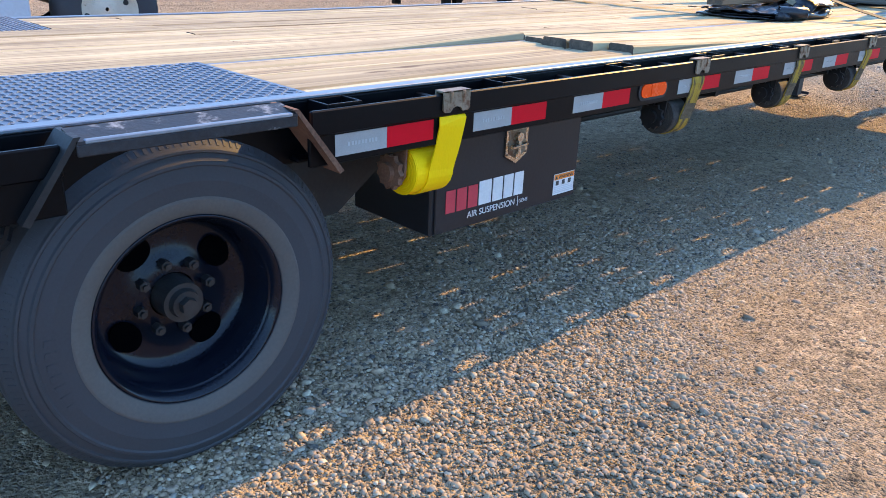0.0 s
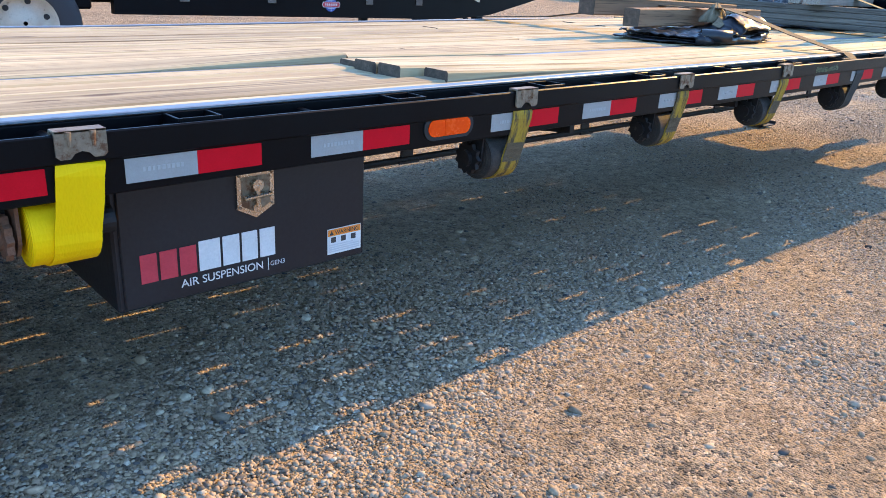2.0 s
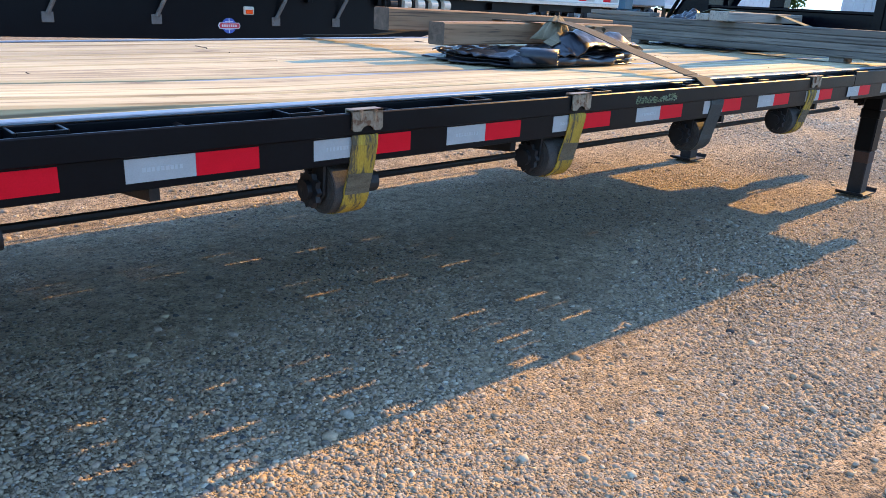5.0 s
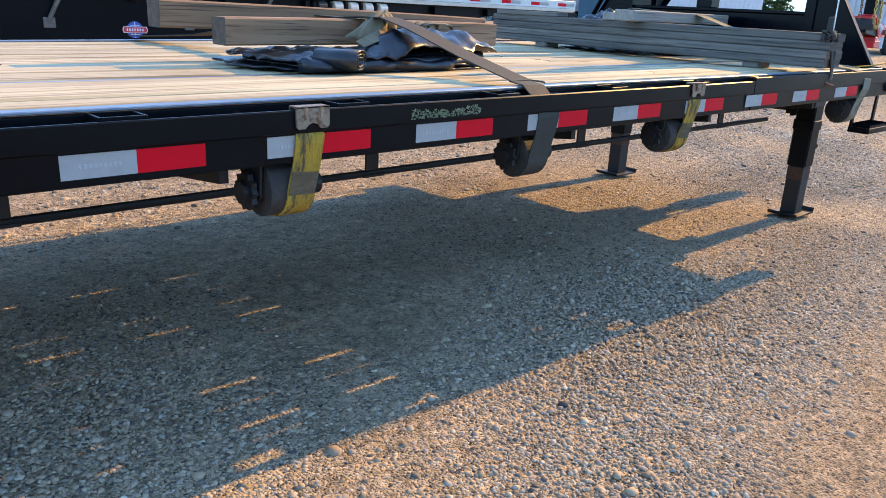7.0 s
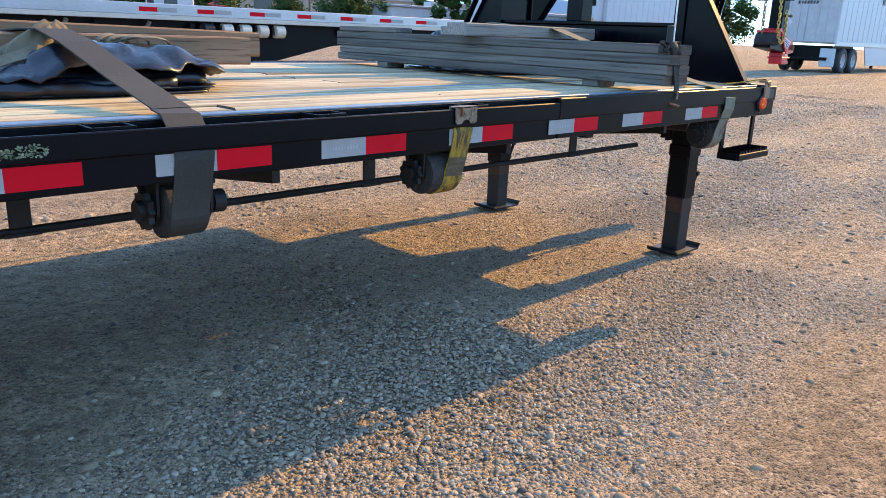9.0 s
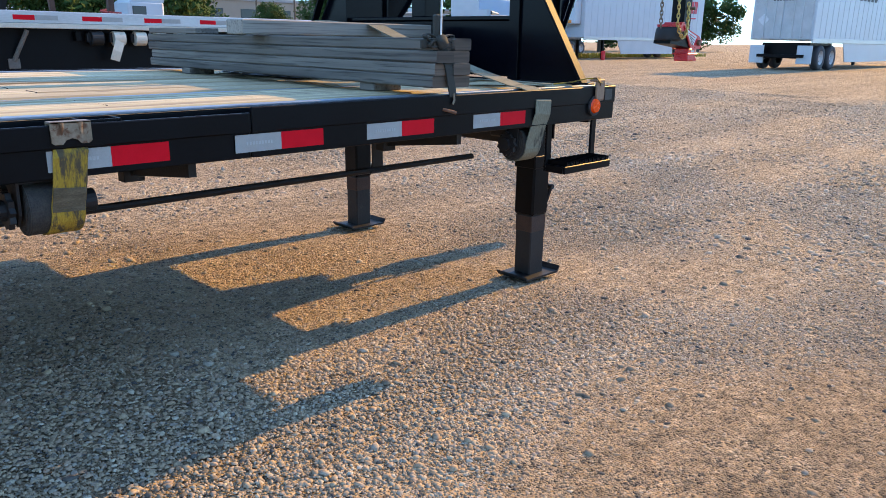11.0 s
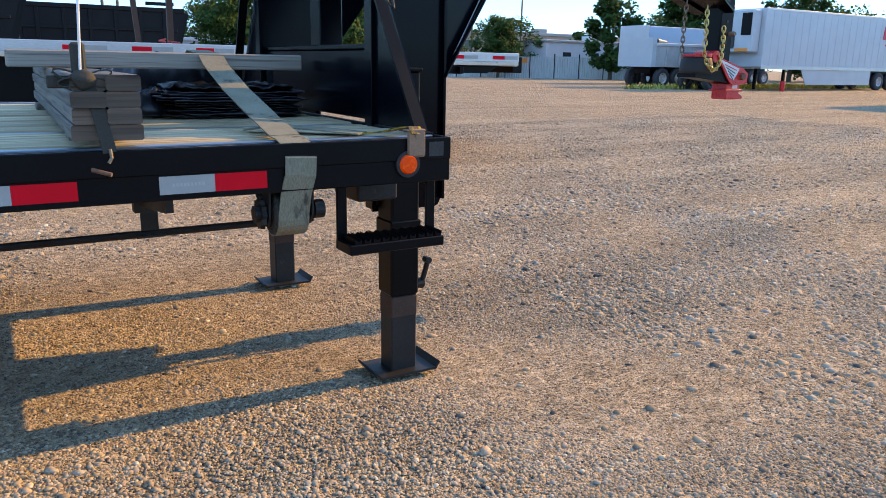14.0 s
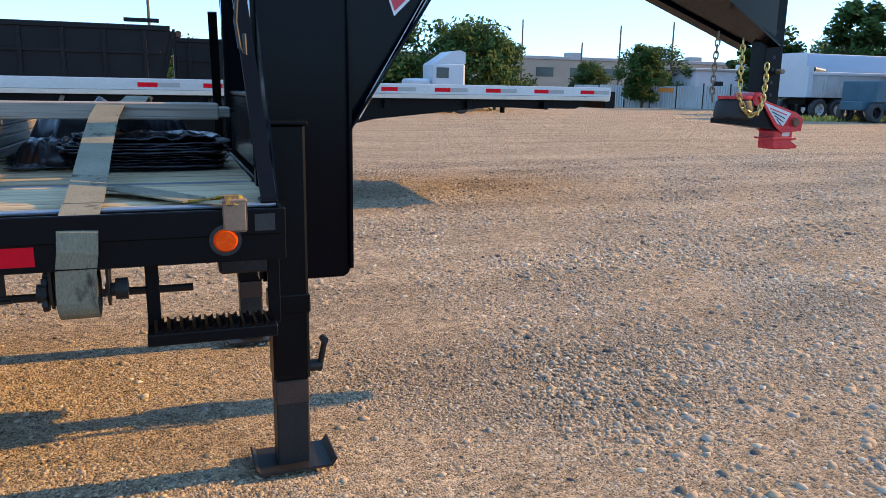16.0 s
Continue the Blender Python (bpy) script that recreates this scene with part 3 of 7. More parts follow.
def deck():
    # boards between the side channels and the beam strips; the joints near x = 3.05 have lifted ends
    rows = [(2.090, 2.157), (2.173, 2.281), (2.290, 2.402), (2.419, 2.535), (2.546, 2.643), (2.720, 2.893), (2.907, 3.043), (3.049, 3.225), (3.236, 3.350),
            (3.353, 3.465), (3.477, 3.565), (3.568, 3.652), (3.660, 3.770), (3.773, 3.880), (3.890, 4.030), (4.033, 4.168), (4.172, 4.280), (4.284, 4.392)]
    rng = random.Random(4)
    for k, (ya, yb) in enumerate(rows):
        cut = {0: 3.03, 1: 3.09, 2: 3.0, 3: 3.005, 4: 3.02, 5: 3.11}.get(k, rng.choice((2.0, 4.6, 3.6)))
        far = 6.1 if k % 2 else 7.0
        spans = [(-3.0, cut - 0.006), (cut, far), (far + 0.006, FRONT - 0.016)]
        if k < 5 or ya > 3.80:
            spans[0] = (1.60, cut - 0.006)
        for i, (x0, x1) in enumerate(spans):
            n = 8
            lift0 = {1: 0.030, 2: 0.030, 3: 0.028, 4: 0.020, 5: 0.018}.get(k, 0.0) if i == 1 else 0.0
            rise = 0.028 if (k == 5 and i == 0) else 0.0
            bm = bmesh.new()
            rings = []
            dz = rng.uniform(-0.0045, 0.003)
            y, w = ya + rng.uniform(-0.002, 0.0015), yb - ya + rng.uniform(-0.002, 0.002)
            for j in range(n + 1):
                x = x0 + (x1 - x0) * j / n
                zz = DECK_Z + dz + sag(x, y) + lift0 * max(0, 1 - (x - x0) / 1.0) + rise * max(0, 1 - (x1 - x) / 0.9)
                rings.append([bm.verts.new((x, yy, zz + h)) for yy, h in ((y, -0.038), (y + w, -0.038), (y + w, -0.006), (y + w - 0.006, 0), (y + 0.006, 0), (y, -0.006))])
            for a, b in zip(rings, rings[1:]):
                for q in range(6):
                    bm.faces.new((a[q], b[q], b[(q + 1) % 6], a[(q + 1) % 6]))
            # both end faces take the wood colour darkened for shade
            bm.faces.new(rings[0]).material_index = 1
            bm.faces.new(rings[-1][::-1]).material_index = 1
            bmesh.ops.recalc_face_normals(bm, faces=bm.faces[:])
            part("deck_board", bm, DECK, trailer).data.materials.append(SHADED_END_GRAIN)
    # cross members, fifteen inches apart
    for i in range(31):
        x = -2.574 + 0.3957 * i
        if x < FRONT - 0.05:
            part("cross_member", boxm(x - 0.028, x + 0.028, 2.062, mirror_y(2.062), DECK_Z - 0.104, DECK_Z - 0.040, 0.002), BLACK_DUSTY, trailer)


deck()
part("front_header", boxm(9.118, 9.137, 2.066, 4.414, 0.700, 0.860, 0.003), BLACK, trailer)


def pockets():
    for i in range(17):
        x = 1.556 + 0.584 * i
        if x < 1.55 or x > 9.0:
            continue
        bm = bmesh.new()
        for a in (0, 1):
            block(bm, x + a * 0.094, x + a * 0.094 + 0.006, NEAR + 0.022, 2.045, RAIL_LOW, RAIL_TOP + 0.006, 0.001)
        block(bm, x + 0.006, x + 0.094, 2.039, 2.045, RAIL_LOW, RAIL_TOP + 0.006, 0.001)
        block(bm, x + 0.006, x + 0.094, NEAR + 0.022, NEAR + 0.028, RAIL_LOW, RAIL_TOP + 0.006, 0.001)
        part("stake_pocket", bm, BLACK, trailer)
        bm = bmesh.new()
        rod(bm, (x + 0.342, NEAR + 0.012, 0.836), (x + 0.342, 2.045, 0.836), 0.016, 10)
        part("pipe_spacer", bm, BLACK, trailer)


pockets()


def tapes():
    starts = (1.568, 2.019, 2.455, 3.069, 3.50, 3.952, 4.389, 4.848, 5.31, 5.775, 6.234, 6.72, 7.218, 7.697, 8.206)
    for x in starts:
        y = NEAR + (0.010 if x < 7.2 else 0.006)
        z0 = 0.7475
        w = part("white_tape", boxm(x, x + 0.152, y - 0.0012, y + 0.0008, z0, z0 + 0.0508, 0), WHITE_TAPE, trailer)
        part("red_tape", boxm(x + 0.1525, x + 0.3045, y - 0.0012, y + 0.0008, z0, z0 + 0.0508, 0), RED_TAPE, trailer)
        rng = random.Random(int(x * 100))
        for k in range(9):
            u = x + 0.035 + k * 0.010
            part("print_bar", boxm(u, u + rng.uniform(0.005, 0.008), y - 0.0020, y - 0.0010, z0 + 0.021, z0 + 0.030, 0), TAPE_PRINT, w)


tapes()


def wheel():
    cx, y0, cz, R = 1.235, 2.02, 0.432, 0.392
    w = part("wheel", lathe(bmesh.new(), [(0.200, 0.03), (0.213, 0.012), (0.217, 0.004), (0.222, 0.006), (0.222, 0.02)], (cx, y0, cz), 64), RIM, trailer, "black dished steel wheel", True)
    prof = [(0.212, 0.028), (0.222, 0.008), (0.240, -0.002), (0.262, -0.006), (0.300, -0.010), (0.330, -0.007), (0.334, -0.010), (0.340, -0.009), (0.343, -0.004), (0.356, 0.001), (0.359, -0.002), (0.364, -0.001), (0.367, 0.005), (0.380, 0.018), (0.389, 0.029), (R, 0.044)]
    first = len(prof)
    for k, d in enumerate((0.076, 0.120, 0.164)):
        prof += [(R + 0.001, d - 0.010), (R - 0.013, d - 0.006), (R - 0.013, d + 0.006), (R + 0.001, d + 0.010)]
    prof += [(R, 0.196), (0.378, 0.215), (0.335, 0.232), (0.262, 0.236), (0.222, 0.225)]
    part("tyre", lathe(bmesh.new(), prof, (cx, y0, cz), 208, (range(first, first + 12), 0.009)), TYRE, w, "black tyre with dusty sidewall", False)
    # fine ribs on the shoulder, and worn raised lettering as plain bars
    bm = bmesh.new()
    for k in range(150):
        a = k * math.tau / 150
        m = Matrix.Translation((cx, y0, cz)) @ Matrix.Rotation(-a, 4, "Y") @ Matrix.Translation((0.3765, 0.0165, 0)) @ Matrix.Rotation(0.75, 4, "Z")
        bmesh.ops.create_cube(bm, size=1, matrix=m @ Matrix.Diagonal((0.016, 0.005, 0.005, 1)))
    part("shoulder_ribs", bm, TYRE, w)
    for k in range(7):
        a = 3.55 - k * 0.085
        m = Matrix.Translation((cx, y0, cz)) @ Matrix.Rotation(-a, 4, "Y") @ Matrix.Translation((0.305, -0.0095, 0))
        bm = bmesh.new()
        bmesh.ops.create_cube(bm, size=1, matrix=m @ Matrix.Diagonal((0.022, 0.002, 0.014, 1)))
        part("raised_bar", bm, TYRE, w)
    part("sidewall_band", lathe(bmesh.new(), [(0.224, 0.0045), (0.238, -0.0045), (0.258, -0.0085), (0.262, -0.0085), (0.266, -0.0055)], (cx, y0, cz), 96), TYRE_BAND, w, "", True)
    # barrel and disc
    part("rim_barrel", lathe(bmesh.new(), [(0.214, 0.010), (0.204, 0.022), (0.199, 0.045), (0.192, 0.055), (0.190, 0.105), (0.186, 0.120), (0.160, 0.132), (0.10, 0.128), (0.088, 0.118), (0.055, 0.116)], (cx, y0, cz), 64), RIM, w, "", True)
    for k in range(4):
        bm = bmesh.new()
        a = k * math.tau / 4 + radians(34)
        m = Matrix.Translation((cx + 0.138 * math.cos(a), y0 + 0.1275, cz + 0.138 * math.sin(a))) @ Matrix.Rotation(-a, 4, "Y") @ Matrix.Diagonal((0.85, 1, 1.12, 1)) @ Matrix.Rotation(math.pi / 2, 4, "X")
        bmesh.ops.create_cone(bm, cap_ends=True, segments=24, radius1=0.038, radius2=0.038, depth=0.010, matrix=m)
        part("hand_hole", bm, HOLE, w)
    bm = bmesh.new()
    rod(bm, (cx, y0 + 0.118, cz), (cx, y0 + 0.060, cz), 0.052, 32, 0.047)
    rod(bm, (cx, y0 + 0.060, cz), (cx, y0 + 0.045, cz), 0.036, 24, 0.032)
    part("hub_cap", bm, HUB, w, "greasy dark hub")
    part("oil_cap", rod(bmesh.new(), (cx, y0 + 0.045, cz), (cx, y0 + 0.028, cz), 0.021, 6, 0.019), HUB, w)
    for k in range(8):
        a = k * math.tau / 8 + 0.2
        bm = bmesh.new()
        c = Vector((cx + 0.084 * math.cos(a), y0, cz + 0.084 * math.sin(a)))
        rod(bm, c + Vector((0, 0.118, 0)), c + Vector((0, 0.092, 0)), 0.013, 6)
        rod(bm, c + Vector((0, 0.094, 0)), c + Vector((0, 0.084, 0)), 0.007, 8)
        part("lug_nut", bm, HUB, w)
    prof2 = [(0.21, 0.30), (0.30, 0.29), (R - 0.02, 0.305), (R, 0.33), (R, 0.48), (R - 0.02, 0.505), (0.30, 0.52), (0.21, 0.51)]
    w2 = part("inner_tyre", lathe(bmesh.new(), prof2, (cx, y0, cz), 64), TYRE, trailer, "", True)
    part("axle", rod(bmesh.new(), (cx, 2.2, cz), (cx, mirror_y(2.2), cz), 0.065, 20), BLACK_DUSTY, trailer)
    # the far side's pair
    for a in (0.0, 0.28):
        bm = lathe(bmesh.new(), [(0.21, 0.02), (0.30, 0.0), (R - 0.02, 0.02), (R, 0.045), (R, 0.195), (R - 0.02, 0.215), (0.30, 0.236), (0.21, 0.22)], (cx, mirror_y(2.02) - 0.236 - a, cz), 48)
        part("far_tyre", bm, TYRE, trailer, "", True)


wheel()


def fender():
    y0 = NEAR - 0.02
    # the flat cap over the wheel with its sloping end plates
    bm = bmesh.new()
    prism(bm, [(y0, 0.858), (1.992, 0.870), (1.992, 0.878), (y0, 0.866)], "x", 1.005, 1.452)
    part("fender_cap", bm, CAP, trailer)
    part("fender_lip", boxm(1.005, 1.452, y0 - 0.001, y0 + 0.007, 0.838, 0.860, 0.002), CAP, trailer)
    part("scraped_edge", boxm(1.02, 1.44, y0 - 0.0015, y0 + 0.010, 0.860, 0.8685, 0.002), STEEL_TOP, trailer, "bright scraped steel edge")
    bm = prism(bmesh.new(), [(1.444, 0.874), (1.456, 0.874), (1.572, 0.722), (1.560, 0.716)], "y", y0, 2.02)
    part("fender_end_plate", bm, RUST, trailer, "rust-streaked sloping fender end")
    bm = prism(bmesh.new(), [(1.014, 0.874), (1.002, 0.874), (0.900, 0.735), (0.912, 0.729)], "y", y0, 2.02)
    part("fender_end_plate", bm, BLACK_DUSTY, trailer)
    part("tread_plate", boxm(-3.0, 1.592, 2.050, 2.644, DECK_Z - 0.004, DECK_Z + 0.003, 0.001), PLATE, trailer, "blue-grey diamond tread plate over wheels")
    part("tread_plate", boxm(-3.0, 1.592, mirror_y(2.644), mirror_y(2.050), DECK_Z - 0.034, DECK_Z - 0.027, 0.001), PLATE, trailer, "blue-grey diamond tread plate over wheels")


fender()
part("wheel_gusset", prism(bmesh.new(), [(1.50, 0.74), (1.96, 0.74), (1.94, 0.63), (1.76, 0.50), (1.55, 0.49), (1.50, 0.60)], "y", 2.215, 2.225), BLACK_DUSTY, trailer)


def tool_box():
    tb = part("tool_box", boxm(2.035, 2.745, 2.128, 2.50, 0.385, 0.735, 0.006), BOX_BLACK, trailer, "black steel under-deck tool box")
    part("box_door", boxm(2.050, 2.738, 2.120, 2.129, 0.392, 0.726, 0.003), BOX_BLACK, tb)
    return tb


tool_box()


def xlathe(bm, profile, centre, seg=28):
    """A ring about an x-wise axle from (radius, x) pairs."""
    cx, cy, cz = centre
    rings = [[bm.verts.new((cx + x, cy + r * math.cos(k * math.tau / seg), cz + r * math.sin(k * math.tau / seg))) for k in range(seg)] for r, x in profile]
    for a, b in zip(rings, rings[1:]):
        for k in range(seg):
            bm.faces.new((a[k], a[(k + 1) % seg], b[(k + 1) % seg], b[k]))
    if profile[0][0] > 0:
        bm.faces.new(rings[0])
    if profile[-1][0] > 0:
        bm.faces.new(rings[-1][::-1])
    bmesh.ops.recalc_face_normals(bm, faces=bm.faces[:])
    return bm


def rail_hook(x, parent, material=None, z=RAIL_TOP):
    """A flat hook folded over the rub rail: two pressed ribs and an arched lower edge."""
    bm = bmesh.new()
    y = NEAR - 0.007
    out = [(-0.047, 0.008), (-0.047, -0.040), (-0.040, -0.046), (-0.022, -0.046), (-0.013, -0.036), (0.0, -0.032), (0.013, -0.036), (0.022, -0.046), (0.040, -0.046), (0.047, -0.040), (0.047, 0.008)]
    prism(bm, [(x + u, z + v) for u, v in out], "y", y, y + 0.005)
    block(bm, x - 0.047, x + 0.047, y, NEAR + 0.028, z + 0.003, z + 0.008, 0.001)
    block(bm, x - 0.047, x + 0.047, NEAR + 0.024, NEAR + 0.028, z - 0.03, z + 0.004, 0.001)
    for u in (-0.022, 0.022):
        rod(bm, (x + u, y, z + 0.006), (x + u, y, z - 0.022), 0.006, 10, 0.003)
    return part("flat_hook", bm, material or ZINC, parent, "worn zinc flat hook")


def winch(x, strap, strap_label, hook_x=None, over=False, wide=0.098):
    """A ratchet winch under the rail with its rolled strap led up the outside of the rail."""
    cy, cz, r = 2.045, 0.652, 0.070
    w = part("strap_winch", boxm(x - 0.075, x + 0.075, 2.00, 2.09, RAIL_LOW - 0.012, RAIL_LOW - 0.001, 0.002), RUST if x < 2.5 else BLACK_DUSTY, trailer, "ratchet strap winch hung under the rail")
    for s in (-1, 1):
        bm = bmesh.new()
        a, b = sorted((x + s * 0.066, x + s * 0.073))
        prism(bm, [(2.0, RAIL_LOW - 0.004), (2.09, RAIL_LOW - 0.004), (2.085, cz - 0.01), (2.068, cz - 0.035), (2.03, cz - 0.042), (2.005, cz - 0.01)], "x", a, b)
        part("side_plate", bm, RUST if x < 2.5 else BLACK_DUSTY, w)
    # ratchet wheel with teeth
    bm = bmesh.new()
    pts = []
    for k in range(22):
        a = k * math.tau / 22
        rr = 0.050 if k % 2 else 0.041
        pts.append((cy + rr * math.cos(a), cz + rr * math.sin(a)))
    prism(bm, pts, "x", x - 0.094, x - 0.080)
    xlathe(bm, [(0.026, -0.108), (0.026, -0.09)], (x, cy, cz), 18)
    part("ratchet_wheel", bm, RUST if x < 2.5 else BLACK_DUSTY, w)
    part("pawl", prism(bmesh.new(), [(cy - 0.005, cz + 0.048), (cy + 0.03, cz + 0.075), (cy + 0.038, cz + 0.068), (cy + 0.008, cz + 0.040)], "x", x - 0.092, x - 0.080), BLACK_DUSTY, w)
    bm = xlathe(bmesh.new(), [(0.018, 0.060), (0.018, 0.085), (0.030, 0.086), (0.030, 0.118), (0.012, 0.119), (0.012, 0.100)], (x, cy, cz), 18)
    part("winding_cap", bm, BLACK_DUSTY, w, smooth=False)
    # the rolled strap, its edge stepped by the turns
    prof = [(0.015, -0.050)]
    for k in range(9):
        rk = 0.018 + k * 0.0057
        prof += [(rk, -0.0500 - 0.0012 * (k % 2)), (rk + 0.0050, -0.0500 - 0.0012 * (k % 2))]
    prof = prof + [(r - 0.001, -0.048), (r, -0.046), (r, 0.046), (r - 0.001, 0.048)] + [(a, -b) for a, b in prof[::-1]]
    part("strap_roll", xlathe(bmesh.new(), prof, (x - 0.005, cy, cz), 32), ROLL if not x < 2.5 else strap, w)
    # the free run of the strap
    dx = (hook_x - x) if hook_x else 0.0
    pts = []
    if over:
        pts += over
    else:
        pts += [(x + dx, NEAR + 0.024, 0.815), (x + dx * 0.95, NEAR + 0.004, 0.800), (x + dx * 0.85, NEAR + 0.001, 0.778)]
    pts += [(x + dx * 0.8, NEAR + 0.012, 0.722)]
    for k in range(9):
        a = math.pi - 0.05 + k * math.pi / 12
        pts.append((x - 0.004 + dx * (0.75 - 0.02 * k), cy + (r + 0.003) * math.cos(a), cz + (r + 0.003) * math.sin(a)))
    part("strap", ribbon(bmesh.new(), pts, wide, 0.004), strap, w, strap_label)
    if strap is YELLOW_OLD:
        a, b, c = (Vector(p) + Vector((0, -0.0036, 0)) for p in pts[3:6])
        low = 0.25 + 0.3 * abs(math.sin(x * 7))
        part("worn_band", ribbon(bmesh.new(), [a.lerp(b, low), a.lerp(b, (1 + low) / 2), b, b.lerp(c, 0.6)], wide - 0.003, 0.002), GRIME_WEB, w, "brown chafed band")
    if not over:
        rail_hook(hook_x, w)
    return w


winch(1.895, YELLOW, "bright yellow clean webbing strap", 1.938, False, 0.090)
for xw, xh in ((3.160, 3.199), (4.083, 4.102), (4.925, 4.966), (6.730, 6.778)):
    winch(xw, YELLOW_OLD, "frayed yellow webbing strap with black grime", xh, False, 0.080)
winch(5.865, DARK_WEB, "grimy dark webbing strap", None, [(5.885, 2.10, DECK_Z + 0.016), (5.88, 2.035, DECK_Z + 0.010), (5.875, NEAR + 0.05, 0.850), (5.872, NEAR + 0.022, 0.812), (5.87, NEAR + 0.006, 0.800), (5.868, NEAR + 0.003, 0.78)])
winch(8.602, OLIVE, "faded olive webbing strap", None, [(8.618, 2.10, DECK_Z + 0.016), (8.618, 2.035, DECK_Z + 0.013), (8.617, NEAR + 0.03, 0.866), (8.616, NEAR + 0.014, 0.846), (8.615, NEAR - 0.003, 0.832), (8.612, NEAR - 0.004, 0.78)])


def outriggers():
    for x in (3.60, 4.79, 6.16, 7.14, 8.25):
        bm = prism(bmesh.new(), [(2.066, 0.735), (2.066, 0.672), (2.50, 0.62), (2.53, 0.62), (2.53, 0.735)], "x", x - 0.012, x + 0.012)
        block(bm, x - 0.035, x + 0.035, 2.48, 2.53, 0.60, 0.735, 0.002)
        part("outrigger", bm, BLACK_DUSTY, trailer)
    for x in (3.30, 4.40, 5.65, 6.92, 8.28):
        bm = bmesh.new()
        block(bm, x - 0.03, x + 0.03, 2.595, 2.605, 0.50, 0.62, 0.002)
        block(bm, x - 0.05, x + 0.05, 2.58, 2.62, 0.488, 0.500, 0.002)
        part("truss_hanger", bm, BLACK_DUSTY, trailer)


outriggers()


def marker_lights():
    bm = bmesh.new()
    # oval grommet and lens in the lower rail
    cx, z, y = 2.900, 0.781, NEAR + 0.010
    def oval(w, h, n=24):
        pts = []
        for k in range(n):
            a = k * math.tau / n
            pts.append((cx + (w - h) * (1 if math.cos(a) > 0 else -1) + h * math.cos(a), z + h * math.sin(a)))
        return pts
    g = part("marker_light", prism(bmesh.new(), oval(0.092, 0.034), "y", y - 0.004, y + 0.004), RUBBER, trailer, "oval amber side marker light in rubber grommet")
    part("lens", prism(bmesh.new(), oval(0.078, 0.024), "y", y - 0.007, y - 0.003), AMBER, g)
    for u, w, h in ((-0.020, 0.038, 0.020),):
        part("lens_bulge", boxm(cx + u, cx + u + w, y - 0.0092, y - 0.006, z - h, z + h, 0.0014), AMBER, g)
    c = Vector((8.98, NEAR, 0.793))
    g = part("marker_light", rod(bmesh.new(), c + Vector((0, 0.004, 0)), c - Vector((0, 0.006, 0)), 0.043, 32), RUBBER, trailer, "round amber marker light")
    bm = rod(bmesh.new(), c - Vector((0, 0.005, 0)), c - Vector((0, 0.016, 0)), 0.033, 32, 0.027)
    part("lens", bm, AMBER, g)


marker_lights()


